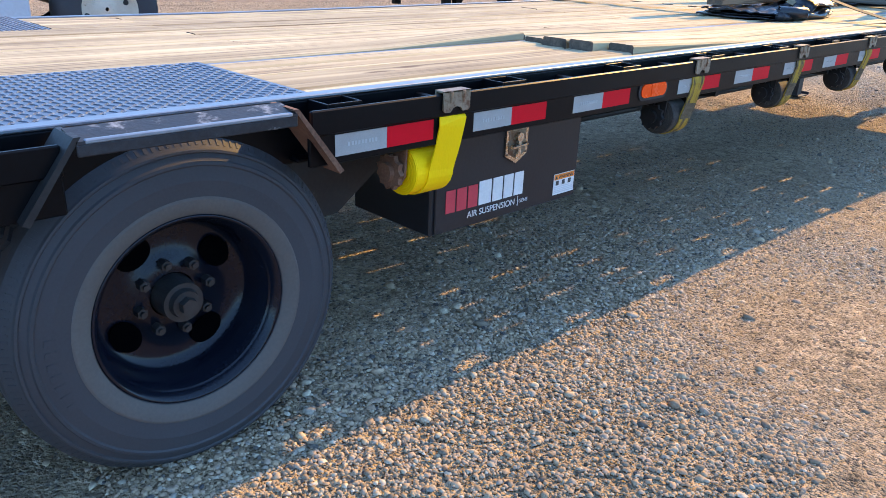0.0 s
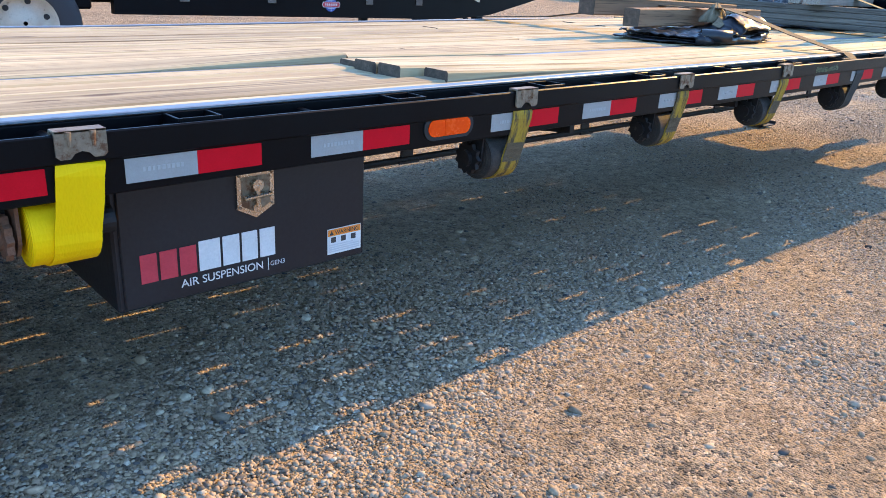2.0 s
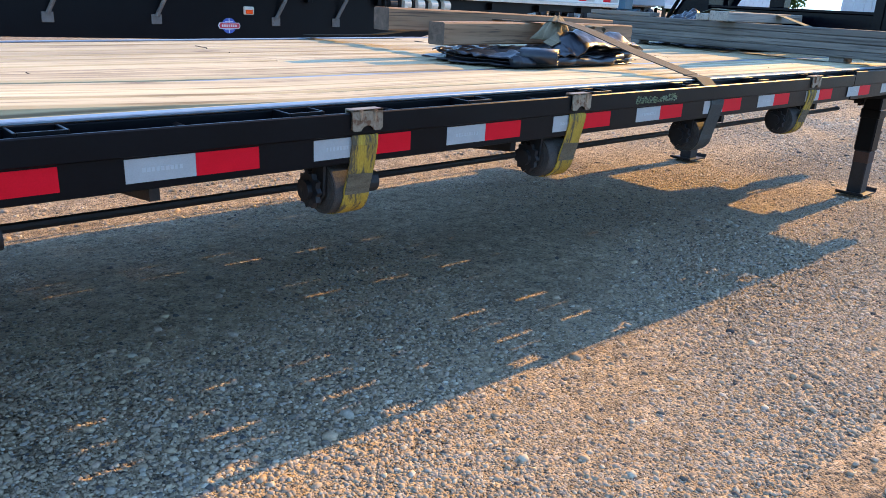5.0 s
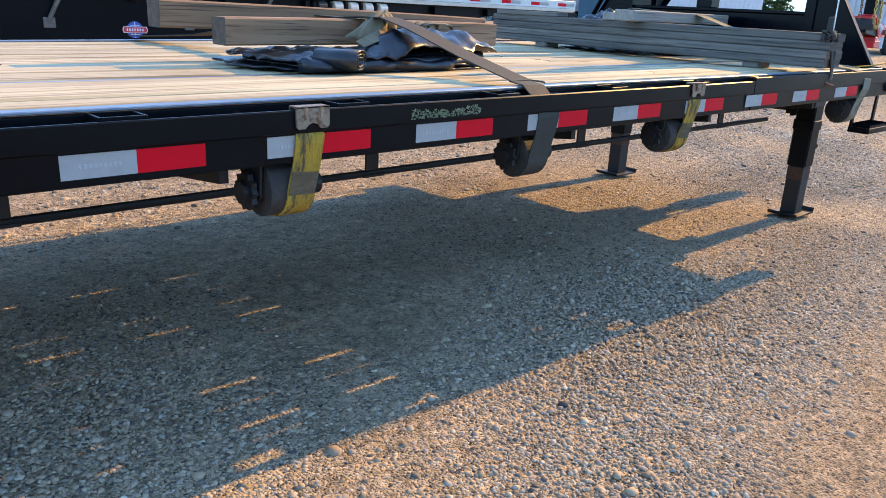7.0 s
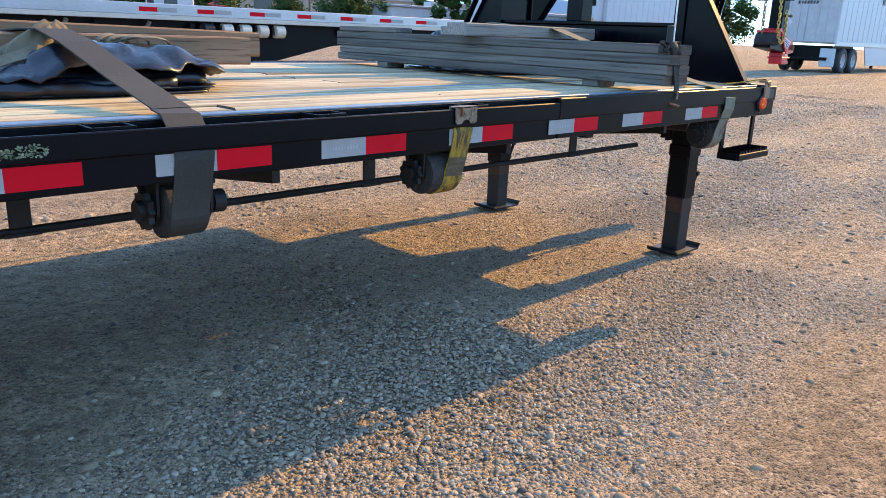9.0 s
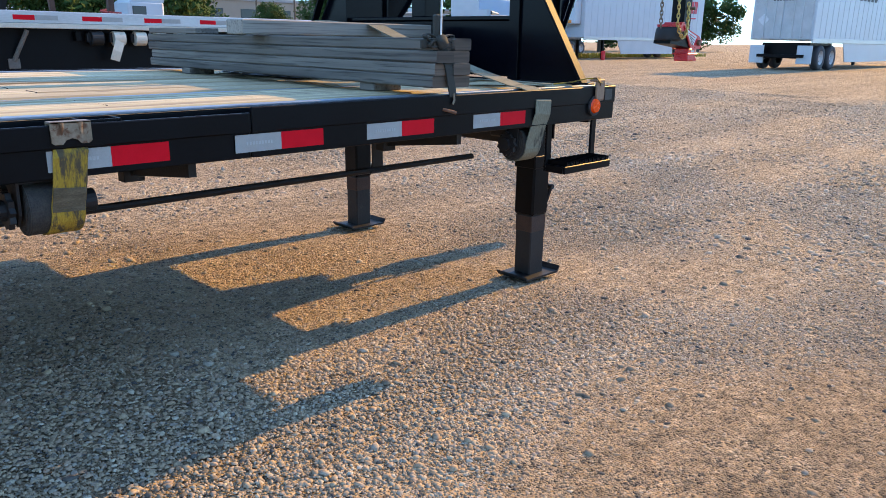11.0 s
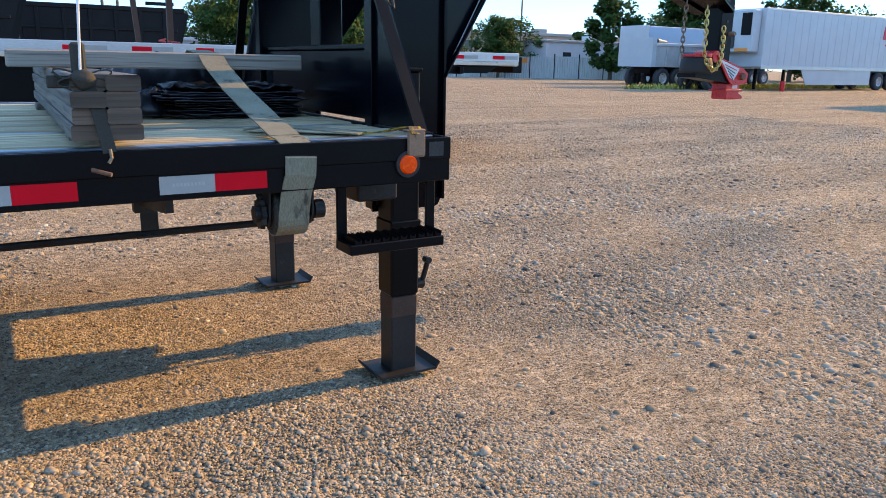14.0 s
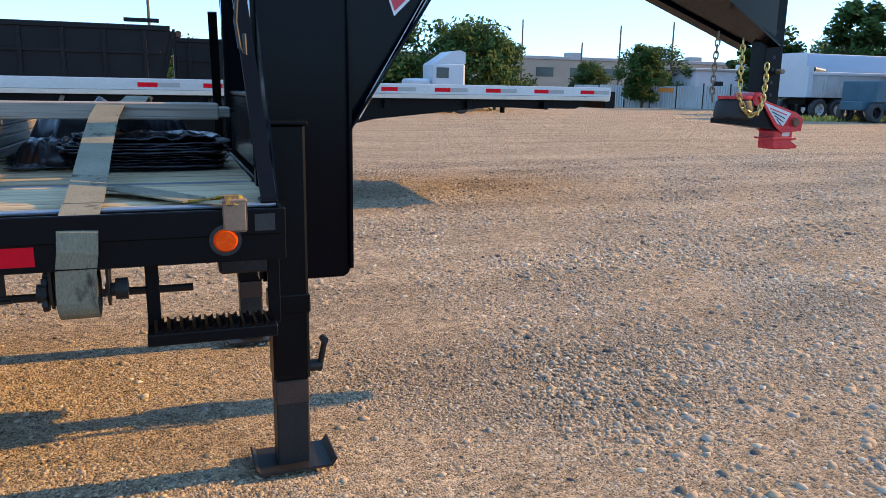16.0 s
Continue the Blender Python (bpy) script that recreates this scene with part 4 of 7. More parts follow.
def box_fittings():
    """Latch, lettering and warning sticker on the tool box door."""
    box = [o for o in trailer.children if o.name == "tool_box"][0]
    y = 2.119
    cx, cz = 2.392, 0.632
    bm = bmesh.new()
    prism(bm, [(cx - 0.052, cz + 0.055), (cx + 0.052, cz + 0.055), (cx + 0.052, cz - 0.038), (cx, cz - 0.066), (cx - 0.052, cz - 0.038)], "y", y - 0.007, y)
    l = part("latch", bm, CHROME, box, "stainless folding T-handle latch")
    bm = prism(bmesh.new(), [(cx - 0.040, cz + 0.044), (cx + 0.040, cz + 0.044), (cx + 0.040, cz - 0.030), (cx, cz - 0.052), (cx - 0.040, cz - 0.030)], "y", y - 0.0085, y - 0.0065)
    part("latch_dish", bm, ZINC, l)
    bm = bmesh.new()
    rod(bm, (cx, y - 0.006, cz + 0.022), (cx, y - 0.022, cz + 0.022), 0.015, 16)
    rod(bm, (cx - 0.036, y - 0.018, cz - 0.008), (cx + 0.036, y - 0.018, cz - 0.004), 0.007, 10)
    rod(bm, (cx, y - 0.018, cz + 0.022), (cx, y - 0.018, cz - 0.036), 0.006, 10)
    rod(bm, (cx, y - 0.006, cz - 0.038), (cx, y - 0.016, cz - 0.038), 0.012, 14)
    part("handle", bm, CHROME, l)
    for u, v in ((-0.045, 0.048), (0.045, 0.048), (-0.045, -0.033), (0.045, -0.033)):
        part("rivet", rod(bmesh.new(), (cx + u, y - 0.006, cz + v), (cx + u, y - 0.010, cz + v), 0.0035, 8), ZINC, l)
    # brand mark: blocks in its two colours, each letter a plain slab
    x = 2.090
    for k in range(7):
        w = (0.040, 0.042, 0.042, 0.056, 0.046, 0.044, 0.044)[k]
        h = 0.072 if k < 3 else 0.078
        bm = bmesh.new()
        prism(bm, [(x, 0.452), (x + w, 0.452), (x + w, 0.452 + h), (x, 0.452 + h)], "y", y - 0.0012, y + 0.0005)
        part("mark_block", bm, RED_PRINT if k < 3 else WHITE_PRINT, box, "plain block of a painted brand mark")
        x += w + 0.007
    words("caption", "AIR SUSPENSION", 0.030, WHITE_PRINT, box, pose(2.185, y - 0.0008, 0.420, 90, 0, 0), "white printed caption")
    part("caption_rule", boxm(2.424, 2.426, y - 0.001, y + 0.0005, 0.412, 0.446, 0), WHITE_PRINT, box)
    words("caption", "GEN3", 0.018, GREY_LABEL, box, pose(2.430, y - 0.0008, 0.422, 90, 0, 0))
    # warning sticker
    sx, sz = 2.612, 0.412
    s = part("warning_sticker", boxm(sx, sx + 0.115, y - 0.0012, y + 0.0005, sz, sz + 0.075, 0), WHITE_PRINT, box, "white and orange warning sticker")
    part("sticker_head", boxm(sx + 0.002, sx + 0.113, y - 0.0020, y - 0.001, sz + 0.054, sz + 0.073, 0), ORANGE_PRINT, s)
    words("sticker_word", "WARNING", 0.017, DARK_PRINT, s, pose(sx + 0.024, y - 0.0022, sz + 0.0575, 90, 0, 0))
    part("sticker_triangle", prism(bmesh.new(), [(sx + 0.006, sz + 0.057), (sx + 0.020, sz + 0.057), (sx + 0.013, sz + 0.070)], "y", y - 0.0026, y - 0.0018), DARK_PRINT, s)
    for k in range(3):
        part("sticker_picture", boxm(sx + 0.012 + k * 0.034, sx + 0.028 + k * 0.034, y - 0.0020, y - 0.001, sz + 0.034, sz + 0.050, 0), DARK_PRINT, s)
    for k in range(4):
        part("sticker_line", boxm(sx + 0.006, sx + 0.108 - 0.02 * (k == 3), y - 0.0020, y - 0.001, sz + 0.006 + k * 0.0065, sz + 0.009 + k * 0.0065, 0), GREY_LABEL, s)


box_fittings()


def peeled_decal():
    """The remains of a pale decal on the rub rail."""
    rng = random.Random(8)
    bm = bmesh.new()
    for k in range(420):
        u = rng.random() * 0.265
        top = 0.013 + 0.011 * noise.noise(Vector((u * 40, 3, 0))) + (0.006 if u < 0.06 or u > 0.2 else 0)
        v = 0.815 + rng.random() * (top + 0.006) + 0.006 * u
        r = rng.uniform(0.0012, 0.0042)
        pts = [(5.285 + u + r * rng.uniform(0.5, 1.5) * math.cos(a * math.tau / 5), v + 0.7 * r * rng.uniform(0.5, 1.4) * math.sin(a * math.tau / 5)) for a in range(5)]
        bm.faces.new([bm.verts.new((x, NEAR - 0.0008, z)) for x, z in pts])
    tagged(part("peeled_decal_film", bm, DECAL, trailer), "peeled remains of a pale green decal")


DECAL = surface("peeled_decal", (0.11, 0.16, 0.05), (0.26, 0.29, 0.20), 14, 0.8, 0, 0.1, 200, island=True)
peeled_decal()


def tread_pattern(y0, y1, x0, x1, drop=0.0):
    """Raised lozenges of the diamond plate, turned alternately."""
    verts, faces = [], []
    step = 0.0205
    z = DECK_Z + 0.003 + drop
    for i in range(int((x1 - x0) / step)):
        for j in range(int((y1 - y0) / step)):
            cx, cy = x0 + (i + 0.5) * step, y0 + (j + 0.5) * step
            a = radians(38 if (i + j) % 2 else -52)
            c, s = math.cos(a), math.sin(a)
            n = len(verts)
            for u, v, h in ((-0.0115, 0, 0), (0, -0.0038, 0), (0.0115, 0, 0), (0, 0.0038, 0), (-0.006, 0, 0.0022), (0.006, 0, 0.0022)):
                verts.append((cx + u * c - v * s, cy + u * s + v * c, z + h))
            faces += [(n, n + 1, n + 5, n + 4), (n + 1, n + 2, n + 5), (n + 2, n + 3, n + 4, n + 5), (n + 3, n, n + 4)]
    me = bpy.data.meshes.new("tread_pattern")
    me.from_pydata(verts, [], faces)
    me.materials.append(PLATE)
    ob = new("tread_pattern", me)
    ob.parent = [o for o in trailer.children if o.name.startswith("tread_plate")][1 if drop else 0]
    return tagged(ob, kind="stuff")


tread_pattern(2.055, 2.64, -0.1, 1.588)
tread_pattern(3.842, 4.425, 0.6, 1.588, -0.030)


def landing_jacks():
    for y in (2.455, 3.92):
        x, g = 9.215, -0.150
        near = y < 3
        bm = bmesh.new()
        block(bm, x - 0.064, x + 0.064, y - 0.062, y + 0.066, 0.18, 1.085, 0.010)
        j = part("landing_jack", bm, BLACK, trailer, "square black drop-leg landing jack")
        part("jack_cap", boxm(x - 0.072, x + 0.072, y - 0.066, y + 0.066, 1.082, 1.096, 0.004), BLACK, j)
        part("jack_collar", boxm(x - 0.069, x + 0.069, y - 0.067, y + 0.071, 0.43, 0.50, 0.006), BLACK, j)
        part("jack_inner_leg", boxm(x - 0.058, x + 0.058, y - 0.053, y + 0.053, g + 0.004, 0.19, 0.006), BLACK_DUSTY, j)
        part("rust_ring", boxm(x - 0.0595, x + 0.0595, y - 0.0545, y + 0.0545, 0.09, 0.178, 0.004), DARK_RUST, j)
        bm = bmesh.new()
        prism(bm, [(x - 0.145, g + 0.020), (x - 0.130, g - 0.001), (x + 0.130, g - 0.001), (x + 0.150, g + 0.030), (x + 0.144, g + 0.034), (x + 0.126, g + 0.009), (x - 0.126, g + 0.009), (x - 0.139, g + 0.024)], "y", y - 0.10, y + 0.10)
        part("jack_foot", bm, BLACK_DUSTY, j)
        bm = bmesh.new()
        rod(bm, (x + 0.06, y, 0.21), (x + 0.115, y, 0.21), 0.022, 12)
        rod(bm, (x + 0.105, y, 0.19), (x + 0.122, y - 0.03, 0.31), 0.011, 10)
        rod(bm, (x + 0.120, y - 0.045, 0.315), (x + 0.120, y - 0.01, 0.315), 0.014, 10)
        part("release_lever", bm, BLACK_DUSTY, j)
    part("jack_cross_tube", boxm(9.15, 9.28, 2.50, 3.87, 0.545, 0.715, 0.006), BLACK_DUSTY, trailer)
    part("jack_drive_box", boxm(8.98, 9.15, 2.34, 2.56, 0.60, 0.72, 0.008), BLACK_DUSTY, trailer)
    bm = tube(bmesh.new(), [(9.02, 3.80, 0.60), (8.95, 3.80, 0.61), (8.90, 3.80, 0.58), (8.90, 3.80, 0.50), (8.92, 3.80, 0.47)], 0.013, 8)
    part("crank_handle", bm, BLACK_DUSTY, trailer)
    # step with gripping teeth
    st = part("side_step", boxm(8.765, 9.112, 1.925, 1.938, 0.512, 0.545, 0.003), BLACK, trailer, "black serrated boarding step")
    part("step_back", boxm(8.765, 9.112, 2.032, 2.045, 0.512, 0.545, 0.003), BLACK, st)
    for x in (8.765, 9.099):
        part("step_end", boxm(x, x + 0.013, 1.938, 2.032, 0.512, 0.545, 0.002), BLACK, st)
        part("step_post", boxm(x, x + 0.036, 2.030, 2.042, 0.52, 0.74, 0.003), BLACK, st)
    for k in range(10):
        x = 8.785 + k * 0.033
        bm = bmesh.new()
        prism(bm, [(x, 0.535), (x + 0.020, 0.535), (x + 0.023, 0.562), (x + 0.014, 0.553), (x + 0.008, 0.553), (x - 0.002, 0.564)], "y", 1.930, 2.040)
        part("step_tooth", bm, BLACK, st)


landing_jacks()


def gooseneck():
    """Two risers of I section, the neck beams that run forward and down, and the brace plates at the deck corners."""
    sides = ((2.548, -1), (3.932, 1))
    for y, s in sides:
        bm = bmesh.new()
        prism(bm, [(9.14, 0.515), (9.435, 0.515), (9.452, 0.524), (9.462, 0.545), (9.462, 2.35), (9.14, 2.35)], "y", y - 0.007, y + 0.007)
        r = part("neck_riser", bm, BLACK_GLOSS, trailer, "tall gloss black gooseneck riser")
        part("riser_flange", boxm(9.125, 9.142, y - 0.032, y + 0.032, 0.53, 2.35, 0.002), BLACK_GLOSS, r)
        part("riser_flange", boxm(9.455, 9.469, y - 0.032, y + 0.032, 0.55, 2.35, 0.002), BLACK_GLOSS, r)
        # neck beam: from the riser, bending in to the coupler
        y2 = 3.03 if s < 0 else 3.25
        low = [(9.462, 1.07), (9.98, 1.83), (10.35, 2.06), (10.70, 1.98), (11.80, 1.455)]
        top = [(9.462, 2.35), (9.98, 2.38), (10.35, 2.36), (10.70, 2.30), (11.80, 1.80)]
        for name, (a, b), wid in (("neck_web", (0, 1), 0.012), ("lower_flange", (0, 0), 0.09), ("upper_flange", (1, 1), 0.09)):
            bm = bmesh.new()
            rings = []
            for k in range(5):
                k2 = (low[k][0] - 9.462) / (11.80 - 9.462)
                yy = y + (y2 - y) * k2
                if name == "neck_web":
                    zz = (low[k][1], top[k][1])
                elif name == "lower_flange":
                    zz = (low[k][1] - 0.012, low[k][1])
                else:
                    zz = (top[k][1], top[k][1] + 0.012)
                x = low[k][0]
                rings.append([bm.verts.new(p) for p in ((x, yy - wid / 2, zz[0]), (x, yy + wid / 2, zz[0]), (x, yy + wid / 2, zz[1]), (x, yy - wid / 2, zz[1]))])
            for p, q in zip(rings, rings[1:]):
                for k in range(4):
                    bm.faces.new((p[k], q[k], q[(k + 1) % 4], p[(k + 1) % 4]))
            bm.faces.new(rings[0])
            bm.faces.new(rings[-1][::-1])
            bmesh.ops.recalc_face_normals(bm, faces=bm.faces[:])
            part(name, bm, BLACK_GLOSS, r)
        if s < 0:
            # two pale pinstripes along the lower edge and a red painted mark
            for d in (0.016, 0.030):
                bm = bmesh.new()
                v = [bm.verts.new(p) for p in ((9.50, y - 0.0075, 1.07 + d * 1.6), (9.98, y + 0.099, 1.83 + d * 1.6), (9.98, y + 0.099, 1.836 + d * 1.6), (9.50, y - 0.0075, 1.076 + d * 1.6))]
                for q in v:
                    q.co.y -= 0.002
                bm.faces.new(v)
                part("pinstripe", bm, WHITE_PRINT, r)
            bm = bmesh.new()
            for tri_ in (((9.585, 1.625), (9.755, 1.585), (9.643, 1.48)),):
                bm.faces.new([bm.verts.new((u, y + (u - 9.462) * 0.208 - 0.0085, v)) for u, v in tri_])
            mark = part("painted_mark", bm, RED_PRINT, r, "red painted mark")
            bm = bmesh.new()
            bm.faces.new([bm.verts.new((u, y + (u - 9.462) * 0.208 - 0.0075, v)) for u, v in ((9.572, 1.637), (9.775, 1.59), (9.641, 1.463))])
            part("mark_outline", bm, WHITE_PRINT, mark)
    # cross pieces between the risers
    part("riser_cross_box", boxm(9.16, 9.43, 2.555, 3.925, 0.885, 1.165, 0.006), BLACK_GLOSS, trailer)
    part("riser_cross_top", boxm(9.15, 9.45, 2.555, 3.925, 1.165, 1.185, 0.003), BLACK_GLOSS, trailer)
    part("riser_inner_tube", boxm(9.23, 9.35, 3.30, 3.42, 1.185, 2.2, 0.006), BLACK_GLOSS, trailer)
    bm = bmesh.new()
    prism(bm, [(10.70, 1.985), (11.80, 1.46), (11.80, 1.475), (10.70, 2.0)], "y", 2.985, 3.295)
    part("neck_bottom_plate", bm, BLACK_GLOSS, trailer)
    # diagonal braces from the deck corners up to the risers
    for s in (0, 1):
        y0, y1 = (2.10, 2.54) if s == 0 else (mirror_y(2.10), mirror_y(2.54))
        tri_ = [(y0, 0.875), (y1, 0.875), (y1, 1.555)]
        part("gusset_plate", prism(bmesh.new(), tri_, "x", 9.141, 9.147), BLACK_GLOSS, trailer)
        b = part("corner_brace", ribbon(bmesh.new(), [(9.118, y0, 0.875), (9.085, y1 - 0.02 * (1 if s == 0 else -1), 1.57)], 0.045, 0.012, (1, 0, 0)), BLACK, trailer, "black diagonal corner brace")
        part("brace_foot", boxm(9.09, 9.14, min(y0 - 0.04, y0 + 0.04), max(y0 - 0.04, y0 + 0.04), 0.872, 0.882, 0.002), BLACK, b)
    bm = tube(bmesh.new(), [(9.07, 2.32, 1.50), (9.06, 2.31, 1.40), (9.065, 2.26, 1.32), (9.08, 2.24, 1.30), (9.08, 2.26, 1.36)], 0.006, 6)
    part("wire_loom", bm, RUBBER, trailer)


gooseneck()


def coupler():
    """Square tube with adjusting holes, the red gooseneck coupler head, its black air cushion and the safety chains."""
    c = thing("coupler", "red and black air-cushioned gooseneck coupler", "coupler")
    c.parent = trailer
    del c["category"]
    cy = 3.17
    c.scale = (0.85, 0.85, 0.85)
    c.location = (1.707, 0.415, 0.132)
    part("coupler_tube", boxm(11.84, 11.98, cy - 0.065, cy + 0.065, 1.10, 2.05, 0.008), BLACK, c)
    for k in range(6):
        part("pin_hole", rod(bmesh.new(), (11.91, cy - 0.0645, 1.26 + k * 0.075), (11.91, cy - 0.067, 1.26 + k * 0.075), 0.012, 12), RUBBER, c)
    part("set_bolt", rod(bmesh.new(), (11.94, cy - 0.06, 1.40), (11.94, cy - 0.12, 1.40), 0.014, 10), ZINC, c)
    # black arm and cushion
    bm = prism(bmesh.new(), [(11.60, 1.085), (11.98, 1.045), (12.05, 1.06), (12.05, 1.16), (11.86, 1.20), (11.60, 1.115)], "y", cy - 0.085, cy + 0.085)
    part("pivot_arm", bm, BLACK, c)
    bm = bmesh.new()
    lz = [(0.0, 1.110), (0.115, 1.112), (0.120, 1.130), (0.118, 1.165), (0.110, 1.215), (0.095, 1.232), (0.0, 1.234)]
    seg = 28
    rings = [[bm.verts.new((11.70 + rr * math.cos(k * math.tau / seg), cy + rr * math.sin(k * math.tau / seg), zz)) for k in range(seg)] for rr, zz in lz]
    for a, b in zip(rings, rings[1:]):
        for k in range(seg):
            bm.faces.new((a[k], a[(k + 1) % seg], b[(k + 1) % seg], b[k]))
    part("air_cushion", bm, RUBBER, c, "black rubber air cushion", True)
    bm = bmesh.new()
    rod(bm, (11.70, cy, 1.232), (11.70, cy, 1.252), 0.105, 28)
    rod(bm, (11.80, cy - 0.09, 1.235), (11.80, cy + 0.09, 1.235), 0.042, 20)
    part("cushion_top", bm, RED, c, "red cushion plate")
    bm = prism(bmesh.new(), [(11.80, 1.245), (11.88, 1.215), (12.10, 1.155), (12.16, 1.115), (12.15, 1.04), (12.00, 1.03), (11.94, 1.07)], "y", cy - 0.10, cy - 0.088)
    prism(bm, [(11.80, 1.245), (11.88, 1.215), (12.10, 1.155), (12.16, 1.115), (12.15, 1.04), (12.00, 1.03), (11.94, 1.07)], "y", cy + 0.088, cy + 0.10)
    part("coupler_cheek", bm, RED, c, "red cheek plate")
    bm = prism(bmesh.new(), [(11.84, 1.215), (12.055, 1.150), (12.00, 1.070), (11.955, 1.085)], "y", cy - 0.1025, cy - 0.0995)
    s = part("cheek_label", bm, GREY_LABEL, c, "grey printed label")
    for k in range(4):
        part("label_line", prism(bmesh.new(), [(11.885 + 0.02 * k, 1.184 - 0.022 * k), (12.02 - 0.01 * k, 1.143 - 0.022 * k), (12.02 - 0.01 * k, 1.136 - 0.022 * k), (11.885 + 0.02 * k, 1.177 - 0.022 * k)], "y", cy - 0.1040, cy - 0.1020), RED_PRINT if k == 0 else DARK_PRINT, s)
    part("pivot_bolt", rod(bmesh.new(), (12.085, cy - 0.10, 1.095), (12.085, cy - 0.125, 1.095), 0.026, 6), RUST, c)
    bm = bmesh.new()
    block(bm, 11.97, 12.12, cy - 0.07, cy + 0.07, 0.925, 1.045, 0.008)
    block(bm, 11.95, 12.14, cy - 0.082, cy + 0.082, 0.985, 0.998, 0.003)
    prism(bm, [(12.12, 0.928), (12.165, 0.928), (12.17, 0.945), (12.12, 0.972)], "y", cy - 0.06, cy + 0.06)
    part("ball_socket", bm, RED, c, "red ball socket")
    part("socket_label", boxm(12.03, 12.09, cy - 0.0715, cy - 0.0695, 1.006, 1.032, 0), GREY_LABEL, c)
    # safety chains, link by link
    def chain(points, name, mat):
        pts = [Vector(p) for p in points]
        line = []
        for a, b in zip(pts, pts[1:]):
            n = max(1, round((b - a).length / 0.034))
            line += [(a + (b - a) * (i / n), (b - a).normalized()) for i in range(n)]
        holder = None
        for i, (p, d) in enumerate(line):
            bm = bmesh.new()
            u = d.orthogonal().normalized()
            if i % 2:
                u = d.cross(u)
            ring = []
            for k in range(10):
                a = k * math.tau / 10
                ring.append(p + d * (0.021 * math.cos(a) + (0.004 if math.cos(a) > 0 else -0.004)) + u * 0.0125 * math.sin(a))
            ring.append(ring[0])
            tube(bm, ring, 0.0048, 6)
            ob = part("chain_link" if holder else "safety_chain", bm, mat, c if holder is None else holder)
            if holder is None:
                holder = tagged(ob, "hanging steel safety chain")
    chain([(11.52, cy - 0.02, 1.60), (11.51, cy - 0.02, 1.45), (11.50, cy - 0.03, 1.28), (11.51, cy - 0.03, 1.20)], "", ZINC)
    chain([(11.62, cy - 0.12, 1.56), (11.615, cy - 0.13, 1.40), (11.62, cy - 0.13, 1.25), (11.66, cy - 0.135, 1.17), (11.72, cy - 0.135, 1.14), (11.77, cy - 0.135, 1.16), (11.80, cy - 0.13, 1.24), (11.815, cy - 0.12, 1.36), (11.82, cy - 0.11, 1.46)], "", CHAIN)


coupler()


def front_strap_end():
    """A flat hook and frayed strap end folded over the front of the side plate."""
    bm = bmesh.new()
    block(bm, 8.975, 9.040, NEAR - 0.012, NEAR - 0.004, 0.815, 0.905, 0.006)
    block(bm, 8.975, 9.040, NEAR - 0.012, NEAR + 0.03, 0.897, 0.906, 0.003)
    rod(bm, (9.008, NEAR - 0.015, 0.885), (9.008, NEAR - 0.008, 0.885), 0.008, 10)
    h = part("corner_hook", bm, TAN_STEEL, trailer, "tan metal strap hook over the corner")
    bm = ribbon(bmesh.new(), [(9.008, NEAR - 0.014, RAIL_TOP + 0.030), (9.005, NEAR + 0.004, RAIL_TOP + 0.052), (8.995, NEAR + 0.05, RAIL_TOP + 0.048), (8.96, 2.06, RAIL_TOP + 0.030), (8.91, 2.12, DECK_Z + 0.012)], 0.052, 0.005, (1, 0.4, 0))
    part("frayed_strap", bm, YELLOW_OLD, trailer, "frayed yellow and white strap end")
    bm = ribbon(bmesh.new(), [(8.91, 2.14, DECK_Z + 0.011), (8.80, 2.24, DECK_Z + 0.020), (8.68, 2.36, DECK_Z + 0.026), (8.60, 2.42, DECK_Z + 0.010)], 0.10, 0.005, (0.6, 0.7, 0))
    part("loose_strap", bm, OLIVE, trailer, "loose pale strap lying on the deck")
    part("worn_plate", boxm(9.06, 9.115, NEAR - 0.0012, NEAR + 0.001, 0.815, 0.862, 0), HUB, trailer, "worn dark sticker")
    part("rail_pin", rod(bmesh.new(), (8.04, NEAR + 0.002, 0.828), (8.085, NEAR - 0.022, 0.815), 0.006, 8), RUST, trailer)


front_strap_end()

# ---- load on the deck ----
def on_deck(x):
    return DECK_Z - 0.0046 + 0.00227 * x + 0.0035


def timber(name, x0, x1, y, z0, z1, w, h, mat, label, tilt_y=0.0):
    """A sawn timber along x with rounded arrises, slightly bowed."""
    bm = bmesh.new()
    rings = []
    n = 10
    for k in range(n + 1):
        u = k / n
        x, zz, yy = x0 + (x1 - x0) * u, z0 + (z1 - z0) * u + 0.004 * math.sin(u * 3.1), y + tilt_y * u
        e = 0.006
        sec = [(-w / 2 + e, 0), (w / 2 - e, 0), (w / 2, e), (w / 2, h - e), (w / 2 - e, h), (-w / 2 + e, h), (-w / 2, h - e), (-w / 2, e)]
        rings.append([bm.verts.new((x, yy + a + 0.001 * noise.noise(Vector((x * 9, a * 40, b * 40))), zz + b)) for a, b in sec])
    for a, b in zip(rings, rings[1:]):
        for k in range(8):
            bm.faces.new((a[k], b[k], b[(k + 1) % 8], a[(k + 1) % 8]))
    bm.faces.new(rings[0]).material_index = 1
    bm.faces.new(rings[-1][::-1]).material_index = 1
    bmesh.ops.recalc_face_normals(bm, faces=bm.faces[:])
    ob = part(name, bm, mat)
    ob.data.materials.append(SHADED_END_GRAIN)
    return tagged(ob, label, "timber", "timbers on the tarp")


